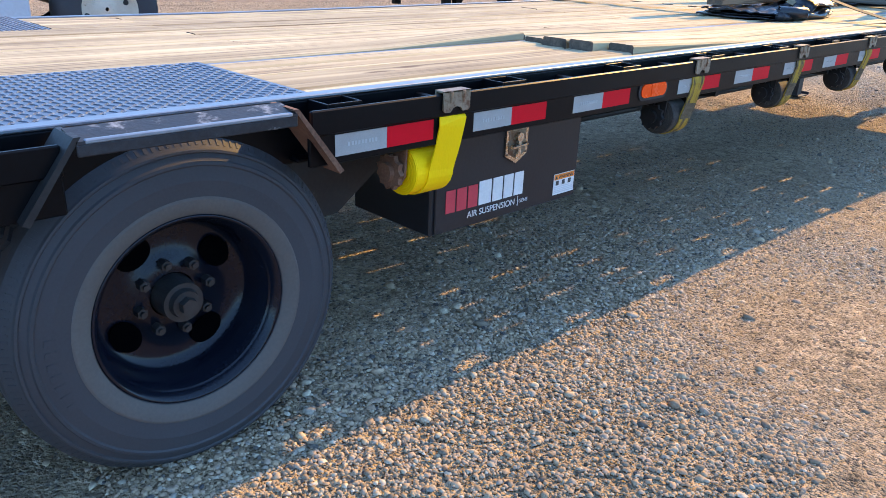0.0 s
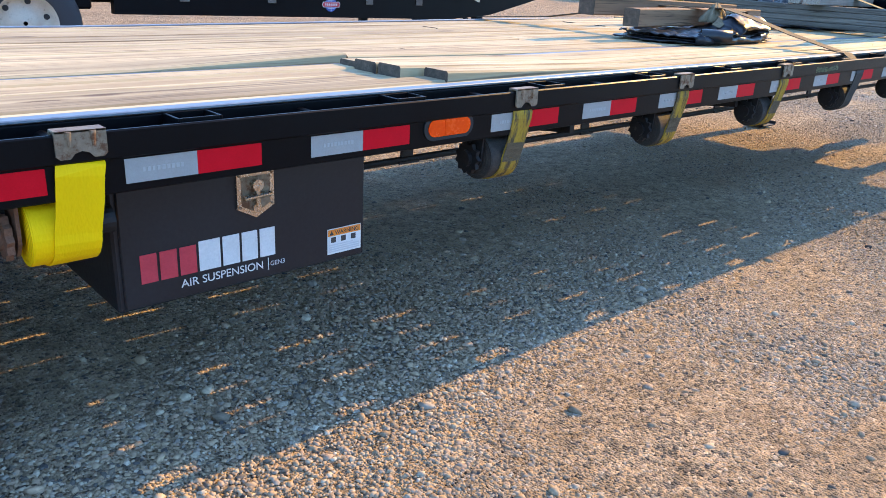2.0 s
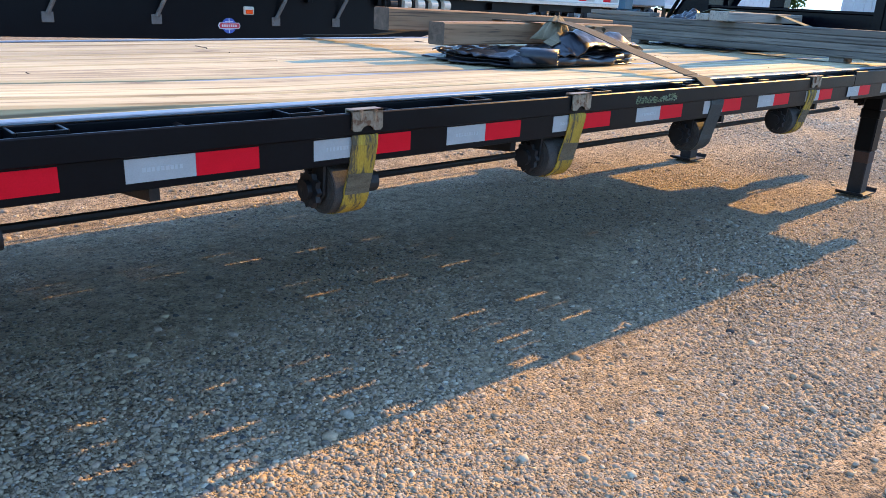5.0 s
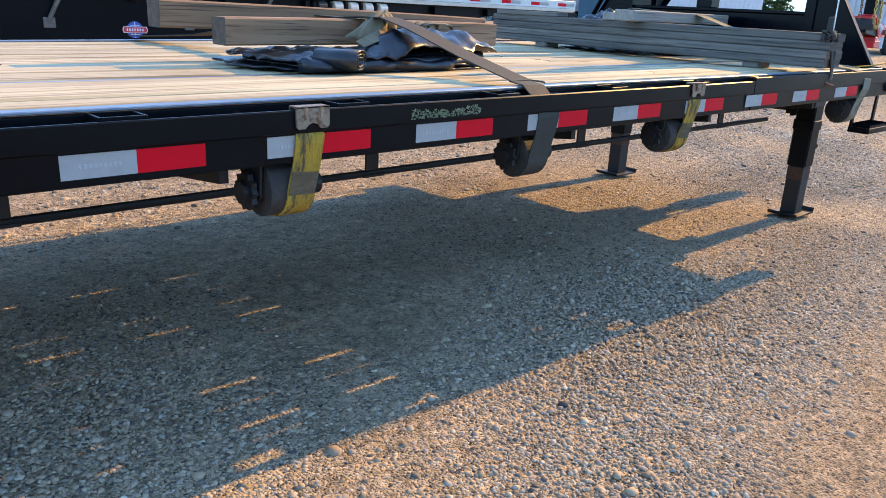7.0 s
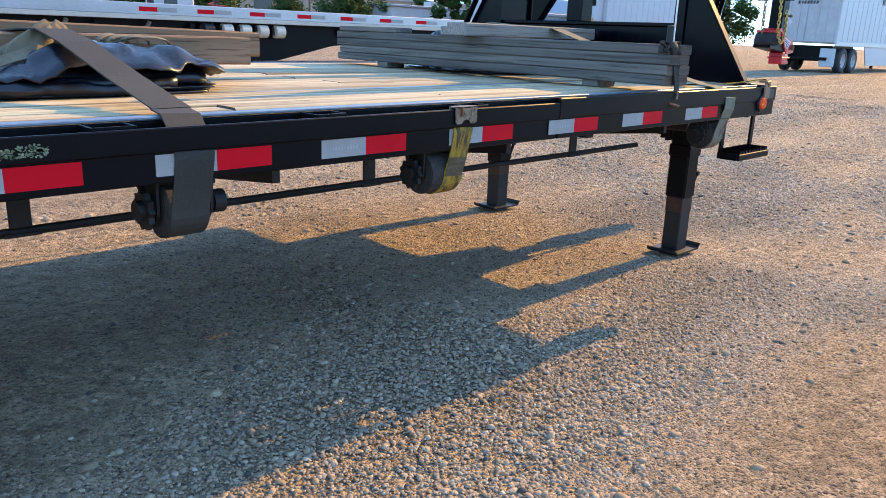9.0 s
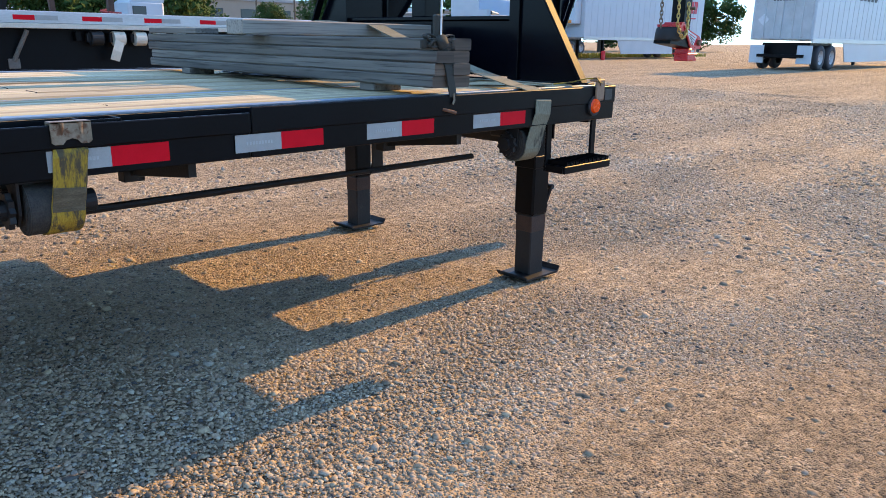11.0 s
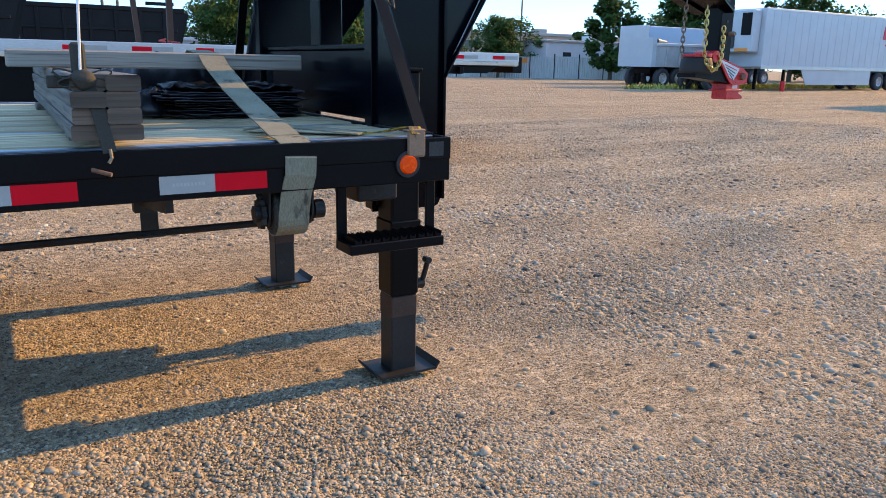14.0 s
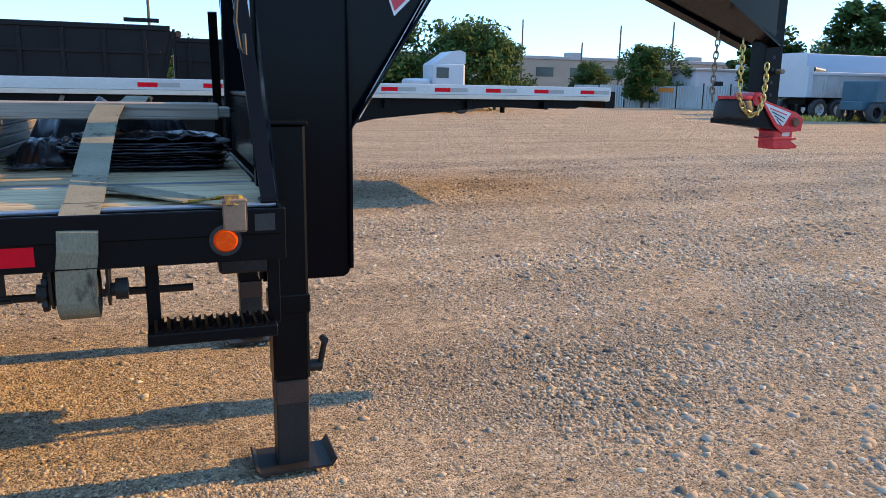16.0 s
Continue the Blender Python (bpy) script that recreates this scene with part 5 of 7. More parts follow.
timber("timber_beam", 5.25, 6.57, 2.995, 0.946, 0.955, 0.105, 0.098, BROWNWOOD, "brown weathered square timber beam on a folded tarp", -0.06)
timber("timber_beam", 5.10, 6.78, 3.20, 0.995, 0.972, 0.11, 0.098, BROWNWOOD, "long greyish brown timber beam on a folded tarp", 0.02)


def folded_tarp(name, label, cx, cy, lx, ly, sheets, bulge, seed, base, rolls=0):
    """Stacked folds of vinyl sheet: each a thin wavy slab with an uneven outline, the top one draped over a bulge."""
    t = thing(name, label, "tarp")
    rng = random.Random(seed)
    z = base
    for s in range(sheets):
        sx, sy = lx * rng.uniform(0.86, 1.0), ly * rng.uniform(0.84, 1.0)
        ox, oy = rng.uniform(-0.03, 0.03), rng.uniform(-0.02, 0.02)
        top = s == sheets - 1
        nu, nv = 48, 30
        bm = bmesh.new()
        grid = []
        for k in (0, 1):
            for i in range(nu + 1):
                for j in range(nv + 1):
                    u, v = i / nu * 2 - 1, j / nv * 2 - 1
                    q = Vector((u * 2.2 + seed, v * 2.2, s * 3.1))
                    edge = 1 + 0.10 * noise.noise(Vector((u * 3, v * 3, seed + s)))
                    rd = 0.55 + 0.45 * math.sqrt(max(0, 1 - 0.5 * v * v)) - 0.10
                    re_ = 0.55 + 0.45 * math.sqrt(max(0, 1 - 0.5 * u * u)) - 0.10
                    x = cx + ox + u * sx / 2 * edge * rd * 1.1
                    y = cy + oy + v * sy / 2 * edge * re_ * 1.1
                    fall = max(0.0, 1 - max(abs(u), abs(v)) ** 4)
                    w = 0.010 * noise.noise(q * 2.0) + 0.006 * math.sin(v * 9 + 2.5 * noise.noise(q)) * fall
                    if top:
                        w += bulge(x, y) + 0.030 * abs(noise.noise(Vector((x * 8, y * 6, seed)))) + 0.016 * abs(noise.noise(Vector((x * 19, y * 14, seed)))) + 0.006 * noise.noise(Vector((x * 40, y * 33, seed)))
                    zz = max(base + 0.002 * s, z + w * (1 if top else 0.5) - (1 - fall) * 0.006)
                    grid.append(bm.verts.new((x, y, zz + k * 0.006)))
        m = (nu + 1) * (nv + 1)
        idx = lambda k, i, j: grid[k * m + i * (nv + 1) + j]
        for i in range(nu):
            for j in range(nv):
                bm.faces.new((idx(1, i, j), idx(1, i + 1, j), idx(1, i + 1, j + 1), idx(1, i, j + 1)))
                bm.faces.new((idx(0, i, j), idx(0, i, j + 1), idx(0, i + 1, j + 1), idx(0, i + 1, j)))
        for i in range(nu):
            bm.faces.new((idx(0, i, 0), idx(0, i + 1, 0), idx(1, i + 1, 0), idx(1, i, 0)))
            bm.faces.new((idx(0, i, nv), idx(1, i, nv), idx(1, i + 1, nv), idx(0, i + 1, nv)))
        for j in range(nv):
            bm.faces.new((idx(0, 0, j), idx(1, 0, j), idx(1, 0, j + 1), idx(0, 0, j + 1)))
            bm.faces.new((idx(0, nu, j), idx(0, nu, j + 1), idx(1, nu, j + 1), idx(1, nu, j)))
        part("tarp_fold", bm, TARP, t, "", True)
        z += 0.011
    for k in range(rolls):
        # rolled edges along the front: flattened, creased tubes
        bm = bmesh.new()
        y = cy - ly * 0.43 + 0.035 * k
        x0, x1 = cx - lx * (0.40 - 0.05 * k), cx + lx * (0.18 + 0.10 * k)
        tube(bm, [(x0 + (x1 - x0) * i / 24, y + 0.02 * noise.noise(Vector((i * 0.4, k, seed))), base + 0.026 + 0.016 * k) for i in range(25)], 0.030, 12)
        for v in bm.verts:
            v.co.z = base + (v.co.z - base) * (0.78 + 0.25 * noise.noise(Vector((v.co.x * 7, k, 1)))) + 0.006 * noise.noise(v.co * 30)
            v.co.z = max(v.co.z, base + 0.001)
            v.co.y += 0.010 * noise.noise(v.co * 22)
        part("tarp_roll", bm, TARP, t, "", True)
    return t


def bump_at(x, y, cx, cy, rx, ry, h):
    return h * math.exp(-((x - cx) / rx) ** 2 - ((y - cy) / ry) ** 2)


folded_tarp("folded_tarp", "folded black vinyl tarp under timber beams", 5.83, 2.90, 1.16, 0.66, 4,
            lambda x, y: (bump_at(x, y, 5.86, 2.72, 0.17, 0.14, 0.085) + bump_at(x, y, 6.14, 2.72, 0.22, 0.13, 0.085)) * min(1.0, max(0.0, (2.96 - y) / 0.08)), 3, on_deck(5.8), 3)
def tarp_roll_end(t):
    """The loosely rolled end of the sheet: a spiral of vinyl with a pale patch."""
    c, base = Vector((5.50, 2.60, 0)), on_deck(5.5)
    axis = Vector((0.55, -0.835, 0))
    across = Vector((0.835, 0.55, 0))
    pts = []
    for i in range(46):
        a = i * 0.33
        r = 0.045 - 0.0007 * i
        pts.append(c + across * r * 1.25 * math.cos(a) + Vector((0, 0, base + 0.045 + r * 0.92 * math.sin(a) + 0.003 * math.sin(a * 3))))
    part("tarp_spiral", ribbon(bmesh.new(), pts, 0.16, 0.0028, axis), TARP, t, "", True)
    q = [c + across * (0.045 * 1.27 * math.cos(a)) + axis * 0.02 + Vector((0, 0, base + 0.045 + 0.045 * 0.97 * math.sin(a))) for a in (0.25, 0.0, -0.3, -0.6, -0.9)]
    part("pale_patch", ribbon(bmesh.new(), q, 0.06, 0.002, axis), GREY_LABEL, t, "pale grey patch")


tarp_roll_end([o for o in scene.collection.all_objects if o.name == "folded_tarp"][0])


def crumpled_tarp(label, cx, cy, lx, ly, high, seed, base, spill=0.0):
    """A heap of stiff vinyl sheet: a low mound broken by sharp creases, its hem uneven, on a flat lower fold."""
    t = thing("crumpled_tarp", label, "tarp")
    rng = random.Random(seed)
    folds = [(rng.uniform(0, math.tau), rng.uniform(1.2, 4.2), rng.random(), rng.uniform(0.25, 0.75)) for _ in range(7)]
    nu, nv = 72, 52
    for layer, (grow, tall) in enumerate(((1.10, 0.16), (1.0, 1.0))):
        bm = bmesh.new()
        grid = []
        for i in range(nu + 1):
            for j in range(nv + 1):
                u, v = i / nu * 2 - 1, j / nv * 2 - 1
                ang = math.atan2(v, u)
                ragged = 1 + 0.16 * noise.noise(Vector((math.cos(ang) * 1.7, math.sin(ang) * 1.7, seed + layer))) + 0.05 * noise.noise(Vector((math.cos(ang) * 6, math.sin(ang) * 6, seed)))
                r = (abs(u) ** 3 + abs(v) ** 3) ** (1 / 3)
                x = cx + u * lx / 2 * grow * ragged - spill * max(0.0, -u) * max(0.0, -v)
                y = cy + v * ly / 2 * grow * ragged
                body = min(1.0, max(0.0, (1 - r) * 5.0)) ** 0.7 * (0.72 + 0.28 * math.cos(u * 1.3))
                crease = 0.0
                warp = 0.35 * noise.noise(Vector((u * 1.5, v * 1.5, seed + 5)))
                for a, f, ph, amp in folds:
                    w = (u * math.cos(a) + v * math.sin(a) + warp) * f + ph
                    crease += amp * abs(w - math.floor(w) - 0.5)
                crease = crease / 2.2
                z = base + 0.003 + 0.004 * layer + high * tall * body * (0.62 + 0.42 * crease + 0.12 * noise.noise(Vector((u * 1.6 + seed, v * 1.6, 2))) + 0.05 * noise.noise(Vector((u * 7 + seed, v * 3, 4)))) + 0.012 * crease * (r < 0.98)
                grid.append(bm.verts.new((x, y, max(z, base + 0.002))))
        for i in range(nu):
            for j in range(nv):
                a, b, c, d = (grid[(i + p) * (nv + 1) + j + q] for p, q in ((0, 0), (1, 0), (1, 1), (0, 1)))
                bm.faces.new((a, b, c, d))
        ob = part("tarp_sheet", bm, TARP, t, "", True)
        th = ob.modifiers.new("thickness", "SOLIDIFY")
        th.thickness, th.offset = 0.003, 1
    return t


folded_tarp("folded_tarp", "neatly folded black vinyl tarp bundle under a board", 8.77, 3.27, 0.66, 0.54, 12, lambda x, y: 0.0, 31, on_deck(8.7))
crumpled_tarp("crumpled loose flap of black tarp beside lumber", 8.42, 3.44, 0.34, 0.46, 0.125, 11, on_deck(8.4))
crumpled_tarp("black tarp heap beyond the lumber boards", 8.60, 3.62, 0.70, 0.44, 0.27, 17, on_deck(8.6))


def cargo_strap(name, pts, width, mat, label, side):
    return tagged(part(name, ribbon(bmesh.new(), pts, width, 0.004, side), mat), label, "strap")


cargo_strap("cargo_strap", [(5.885, 2.095, on_deck(5.9) + 0.014), (5.875, 2.35, 0.955), (5.855, 2.62, 1.035), (5.84, 2.76, 1.066), (5.83, 2.90, 1.062), (5.82, 3.02, 1.055), (5.80, 3.22, 1.056), (5.78, 3.34, 1.03), (5.60, 3.9, 0.93), (5.5, 4.43, on_deck(5.5) + 0.012)], 0.10, DARK_WEB, "grimy dark strap tied down over timbers", (1, 0, 0))
cargo_strap("cargo_strap", [(8.618, 2.095, on_deck(8.6) + 0.014), (8.618, 2.30, 0.945), (8.618, 2.62, 1.025), (8.625, 2.90, 1.105), (8.64, 3.03, 1.142), (8.645, 3.14, 1.143), (8.71, 3.30, 1.15), (8.72, 3.6, 1.17), (8.73, 3.9, 1.06), (8.74, 4.43, on_deck(8.7) + 0.012)], 0.10, OLIVE, "faded olive strap over board and tarp", (1, 0, 0))


def canvas_knot():
    k = thing("canvas_wrap", "bunched tan canvas tie on the tarp", "strap")
    # a gathered peak of cloth
    bm = bmesh.new()
    rings, n = [], 40
    for i in range(9):
        u = i / 8
        ring = []
        for q in range(n):
            a = q * math.tau / n
            r = (0.085 * (1 - u) ** 0.7 + 0.016) * (1 + 0.20 * math.sin(a * 7 + 2 * u) + 0.12 * math.sin(a * 11 - u * 3)) * (1 + 0.15 * noise.noise(Vector((math.cos(a), math.sin(a), u * 2))))
            ring.append(bm.verts.new((5.80 + 0.055 * u + r * 1.05 * math.cos(a), 2.80 + 0.02 * u + r * 0.62 * math.sin(a), 0.985 + 0.098 * u + 0.012 * math.sin(a * 2 + 1) * u)))
        rings.append(ring)
    for a, b in zip(rings, rings[1:]):
        for q in range(n):
            bm.faces.new((a[q], a[(q + 1) % n], b[(q + 1) % n], b[q]))
    bm.faces.new(rings[-1])
    bm.faces.new(rings[0][::-1])
    part("gathered_cloth", bm, CANVAS, k, "", True)
    rng = random.Random(2)
    for i in range(4):
        c = Vector((6.04 + i * 0.033, 2.82 + rng.uniform(-0.02, 0.02), 1.018 + rng.uniform(-0.004, 0.004)))
        a0 = rng.uniform(-0.3, 0.3)
        w = rng.uniform(0.055, 0.085)
        pts = [c + Vector((w * math.cos(a0 + j * 0.33), 0.03 * math.sin(j * 0.5 + i), 0.026 * math.sin(a0 + j * 0.33) + 0.006)) for j in range(13)]
        part("canvas_fold", ribbon(bmesh.new(), pts, 0.022, 0.003, (0.1, 1, 0.25)), CANVAS, k)
    pts = [(5.84, 2.77, 1.02), (5.76, 2.72, 1.0), (5.70, 2.70, 0.985), (5.66, 2.70, 0.97)]
    part("canvas_fold", ribbon(bmesh.new(), pts, 0.05, 0.003, (0.2, 1, 0.5)), CANVAS, k)


canvas_knot()


def lumber():
    rng = random.Random(21)
    for n in range(8):
        k, col = n // 2, n % 2
        z0 = on_deck(8.06) + 0.030 + k * 0.043
        x0 = 8.002 + col * 0.0875 + rng.uniform(-0.004, 0.004)
        bm = bmesh.new()
        y0, y1 = 1.955 + rng.uniform(-0.012, 0.012), 4.30 + rng.uniform(-0.05, 0.05)
        rings = []
        for j in range(9):
            y = y0 + (y1 - y0) * j / 8
            e, w, h = 0.005, 0.0855, 0.0415
            dx = 0.003 * noise.noise(Vector((y, n * 5, 0))) + 0.018 * (y - 1.955)
            sec = [(e, 0), (w - e, 0), (w, e), (w, h - e), (w - e, h), (e, h), (0, h - e), (0, e)]
            rings.append([bm.verts.new((x0 + a + dx, y, z0 + b)) for a, b in sec])
        for a, b in zip(rings, rings[1:]):
            for q in range(8):
                bm.faces.new((a[q], b[q], b[(q + 1) % 8], a[(q + 1) % 8]))
        bm.faces.new(rings[0]).material_index = 1
        bm.faces.new(rings[-1][::-1]).material_index = 1
        bmesh.ops.recalc_face_normals(bm, faces=bm.faces[:])
        ob = part("lumber_board", bm, GREYWOOD)
        ob.data.materials.append(SHADED_END_GRAIN)
        tagged(ob, "grey weathered board in a strapped lumber stack", "board", "stacked lumber")
    top = on_deck(8.06) + 0.030 + 4 * 0.043
    for y in (2.35, 3.85):
        tagged(part("lumber_board", boxm(8.02, 8.16, y - 0.045, y + 0.045, on_deck(8.06), on_deck(8.06) + 0.0305, 0.003), GREYWOOD), "short dark packing piece under the lumber stack", "board", "stacked lumber")
    for x0, x1, y, w in ((7.90, 9.04, 3.12, 0.14), (8.02, 9.10, 3.31, 0.10)):
        bm = boxm(x0, x1, y - w / 2, y + w / 2, top + 0.001, top + (0.066 if w > 0.12 else 0.046), 0.005)
        tagged(part("lumber_board", bm, GREYWOOD_X), "grey weathered board laid along the top of the lumber", "board", "stacked lumber")
    bm = boxm(8.04, 8.17, 3.75, 4.30, top + 0.001, top + 0.03, 0.004)
    tagged(part("lumber_board", bm, GREYWOOD), "short grey board on top of the lumber", "board", "stacked lumber")


lumber()


def strap_bundle():
    """Black strap knotted round an upright stake at the end of the lumber, its tail hooked to the rail, a pale rod beside it."""
    b = thing("tie_strap", "black strap knotted in loops on the lumber's end", "strap")
    c = Vector((8.04, 1.972, 1.072))
    part("stake", boxm(8.015, 8.050, 1.960, 1.985, 1.05, 1.165, 0.006), DARK_WEB, b)
    bm = bmesh.new()
    bmesh.ops.create_icosphere(bm, subdivisions=3, radius=1, matrix=Matrix.Translation(c + Vector((0, -0.012, 0))) @ Matrix.Diagonal((0.030, 0.020, 0.026, 1)))
    for v in bm.verts:
        v.co += 0.007 * noise.noise_vector(v.co * 45)
    part("knot", bm, DARK_WEB, b, "", True)
    rng = random.Random(5)
    for k, a in enumerate((-0.25, 0.35, 2.75, 3.35, 4.3)):
        d = Vector((math.cos(a), rng.uniform(-0.25, 0.1), math.sin(a) * 0.8))
        r = rng.uniform(0.040, 0.062)
        s = d.cross(Vector((0, 1, 0))).normalized()
        pts = [c + d * (r * (1 - math.cos(u)) * 0.62) + s * (0.011 * math.sin(u)) for u in np.linspace(0, math.tau, 12)]
        part("strap_loop", ribbon(bmesh.new(), pts, 0.024, 0.004, (0.2, 1, 0)), DARK_WEB, b)
    part("strap_tail", ribbon(bmesh.new(), [c + Vector((0, -0.016, 0)), (8.058, 1.962, 1.03), (8.068, 1.950, 0.985), (8.078, 1.946, 0.93), (8.086, 1.943, 0.885)], 0.034, 0.005, (1, 0, 0)), DARK_WEB, b)
    part("tail_hook", tube(bmesh.new(), [(8.086, 1.941, 0.895), (8.088, 1.938, 0.872), (8.080, 1.938, 0.858)], 0.0045, 6), ZINC, b)
    part("strap_band", boxm(7.955, 8.062, 1.968, 1.980, 1.050, 1.082, 0.003), DARK_WEB, b)
    part("rod", rod(bmesh.new(), (8.032, 1.955, 1.07), (8.052, 1.97, 1.40), 0.0035, 8), WHITE_PRINT, b)


strap_bundle()

# ---- the flatbed beyond ----
def truck_wheel(parent, x, y, z, r, rim_mat, side=-1, width=0.28):
    """Tyre with shoulder, hub and hand holes; the visible face towards side."""
    s = -side
    def pr(p):
        return [(a, s * b) for a, b in p]
    w = part("wheel", lathe(bmesh.new(), pr([(r * 0.54, 0.02), (r * 0.56, 0.005), (r * 0.60, 0.0), (r * 0.8, -0.012), (r * 0.94, 0.01), (r, 0.05), (r, width - 0.05), (r * 0.94, width), (r * 0.6, width)]), (x, y, z), 40), TYRE, parent, "", True)
    part("rim", lathe(bmesh.new(), pr([(r * 0.555, 0.006), (r * 0.52, 0.03), (r * 0.50, 0.10), (r * 0.30, 0.13), (r * 0.22, 0.10), (0.02, 0.09)]), (x, y, z), 32), rim_mat, w, "", True)
    for k in range(6):
        a = k * math.tau / 6 + 0.3
        c = Vector((x + r * 0.41 * math.cos(a), y + s * 0.112, z + r * 0.41 * math.sin(a)))
        part("hand_hole", rod(bmesh.new(), c, c + Vector((0, s * 0.004 - side * 0.0 , 0)) - Vector((0, s * 0.012, 0)), r * 0.055, 12), RUBBER, w)
    return w


def semi_flatbed():
    f = thing("semi_flatbed", "black steel flatbed semi-trailer with aluminium deck edge", "trailer")
    f.location = (0.55, 0.85, 0.0)
    y0, y1 = 7.65, 10.15
    # deck edge rail with tape
    part("deck_rail", boxm(3.6, 13.73, y0, y0 + 0.05, 1.167, 1.288, 0.006), ALU, f, "aluminium side rail")
    part("deck_rail", boxm(3.6, 13.73, y1 - 0.05, y1, 1.115, 1.255, 0.006), ALU, f)
    part("deck_top", boxm(3.6, 13.70, y0 + 0.05, y1 - 0.05, 1.215, 1.240, 0.003), ALU, f)
    part("rail_lip", boxm(3.6, 13.72, y0 - 0.004, y0 + 0.03, 1.120, 1.167, 0.003), CREAM, f)
    part("end_rail", boxm(13.68, 13.735, y0 + 0.051, y1 - 0.051, 1.11, 1.25, 0.004), ALU, f)
    part("end_bumper", boxm(13.735, 13.90, y0 + 0.15, y1 - 0.15, 1.02, 1.24, 0.01), BLACK, f)
    for k in range(9):
        x = 8.0 + k * 0.66
        part("red_tape", boxm(x, x + 0.20, y0 - 0.002, y0 + 0.001, 1.200, 1.247, 0), RED_TAPE, f)
        part("white_tape", boxm(x + 0.205, x + 0.42, y0 - 0.002, y0 + 0.001, 1.200, 1.247, 0), WHITE_TAPE, f)
    # deep frame web: shallow over the kingpin, deep to the rear
    prof = [(3.9, 1.118), (3.9, 0.585), (8.6, 0.54), (9.4, 0.60), (10.6, 0.87), (12.1, 1.02), (13.3, 1.01), (13.5, 1.118)]
    for y in (7.80, 9.90):
        part("frame_beam", prism(bmesh.new(), prof, "y", y, y + 0.10), BLACK, f, "deep black frame beam")
    for k in range(9):
        part("cross_member", boxm(4.4 + k * 1.05, 4.46 + k * 1.05, 7.72, 10.08, 1.00, 1.095, 0.003), BLACK, f)
    for x in (4.65, 5.72, 7.15, 8.0):
        bm = bmesh.new()
        block(bm, x - 0.055, x + 0.055, 7.785, 7.80, 0.72, 0.82, 0.004)
        br = part("bracket", bm, DULL_STEEL, f, "dull steel bracket with a strut")
        part("strut", rod(bmesh.new(), (x, 7.785, 0.80), (x + 0.13, 7.70, 1.10), 0.022, 8), DULL_STEEL, br)
    def ring(rx, rz, n=24):
        return [(6.55 + rx * math.cos(k * math.tau / n), 0.715 + rz * math.sin(k * math.tau / n)) for k in range(n)]
    badge = part("badge", prism(bmesh.new(), ring(0.085, 0.085), "y", 7.792, 7.801), BLUE_PRINT, f, "round blue badge with a red band")
    for dz in (-0.045, 0.045):
        part("badge_arc", boxm(6.50, 6.60, 7.789, 7.793, 0.712 + dz, 0.718 + dz, 0), WHITE_PRINT, badge)
    part("badge_meridian", boxm(6.546, 6.554, 7.789, 7.793, 0.635, 0.795, 0), WHITE_PRINT, badge)
    part("badge_edge", prism(bmesh.new(), [(6.43, 0.682), (6.67, 0.682), (6.685, 0.715), (6.67, 0.748), (6.43, 0.748), (6.415, 0.715)], "y", 7.786, 7.790), WHITE_PRINT, badge)
    part("badge_band", prism(bmesh.new(), [(6.437, 0.688), (6.663, 0.688), (6.676, 0.715), (6.663, 0.742), (6.437, 0.742), (6.424, 0.715)], "y", 7.783, 7.787), RED_PRINT, badge)
    for k in range(7):
        part("badge_stroke", boxm(6.458 + k * 0.027, 6.472 + k * 0.027, 7.780, 7.784, 0.702, 0.728, 0), WHITE_PRINT, badge)
    m = part("marker_light", boxm(6.73, 6.86, 7.775, 7.801, 0.84, 0.93, 0.01), CREAM, f)
    part("lens", boxm(6.75, 6.84, 7.762, 7.777, 0.85, 0.895, 0.006), AMBER, m)
    # row of winches with pale strap rolls
    for k in range(5):
        x = 8.80 + k * 0.235
        w = part("strap_winch", boxm(x - 0.09, x + 0.09, 7.70, 7.80, 0.985, 1.085, 0.006), BLACK_DUSTY, f)
        part("strap_roll", xlathe(bmesh.new(), [(0.02, -0.06), (0.075, -0.06), (0.075, 0.06), (0.02, 0.06)], (x, 7.70, 1.03), 20), CREAM if k else BLACK_DUSTY, w)
    part("hanging_strap", ribbon(bmesh.new(), [(9.02, 7.62, 1.0), (8.98, 7.61, 0.9), (8.95, 7.63, 0.80)], 0.10, 0.006), CREAM, f)
    # landing gear
    for y in (8.15, 9.55):
        g = part("landing_leg", boxm(9.42, 9.56, y - 0.06, y + 0.06, 0.10, 0.98, 0.006), BLACK, f)
        part("leg_foot", boxm(9.36, 9.62, y - 0.13, y + 0.13, ground_z(9.5, y) - 0.004, 0.10, 0.006), BLACK, g)
        bm = bmesh.new()
        rod(bm, (8.55, y, 0.95), (9.42, y, 0.42), 0.028, 8)
        part("leg_brace", bm, BLACK, g)
    for y in (8.15, 9.55):
        g = part("support_leg", boxm(8.30, 8.42, y - 0.05, y + 0.05, 0.35, 0.98, 0.006), BLACK, f)
        bm = bmesh.new()
        rod(bm, (8.05, y, 0.9), (8.34, y, 0.40), 0.02, 8)
        rod(bm, (8.70, y, 0.9), (8.40, y, 0.40), 0.02, 8)
        part("leg_brace", bm, BLACK, g)
    part("kingpin", rod(bmesh.new(), (12.75, 8.9, 1.03), (12.75, 8.9, 0.92), 0.035, 16), BLACK, f)
    part("kingpin_plate", boxm(12.2, 13.3, 8.3, 9.5, 1.025, 1.04, 0.004), BLACK, f)
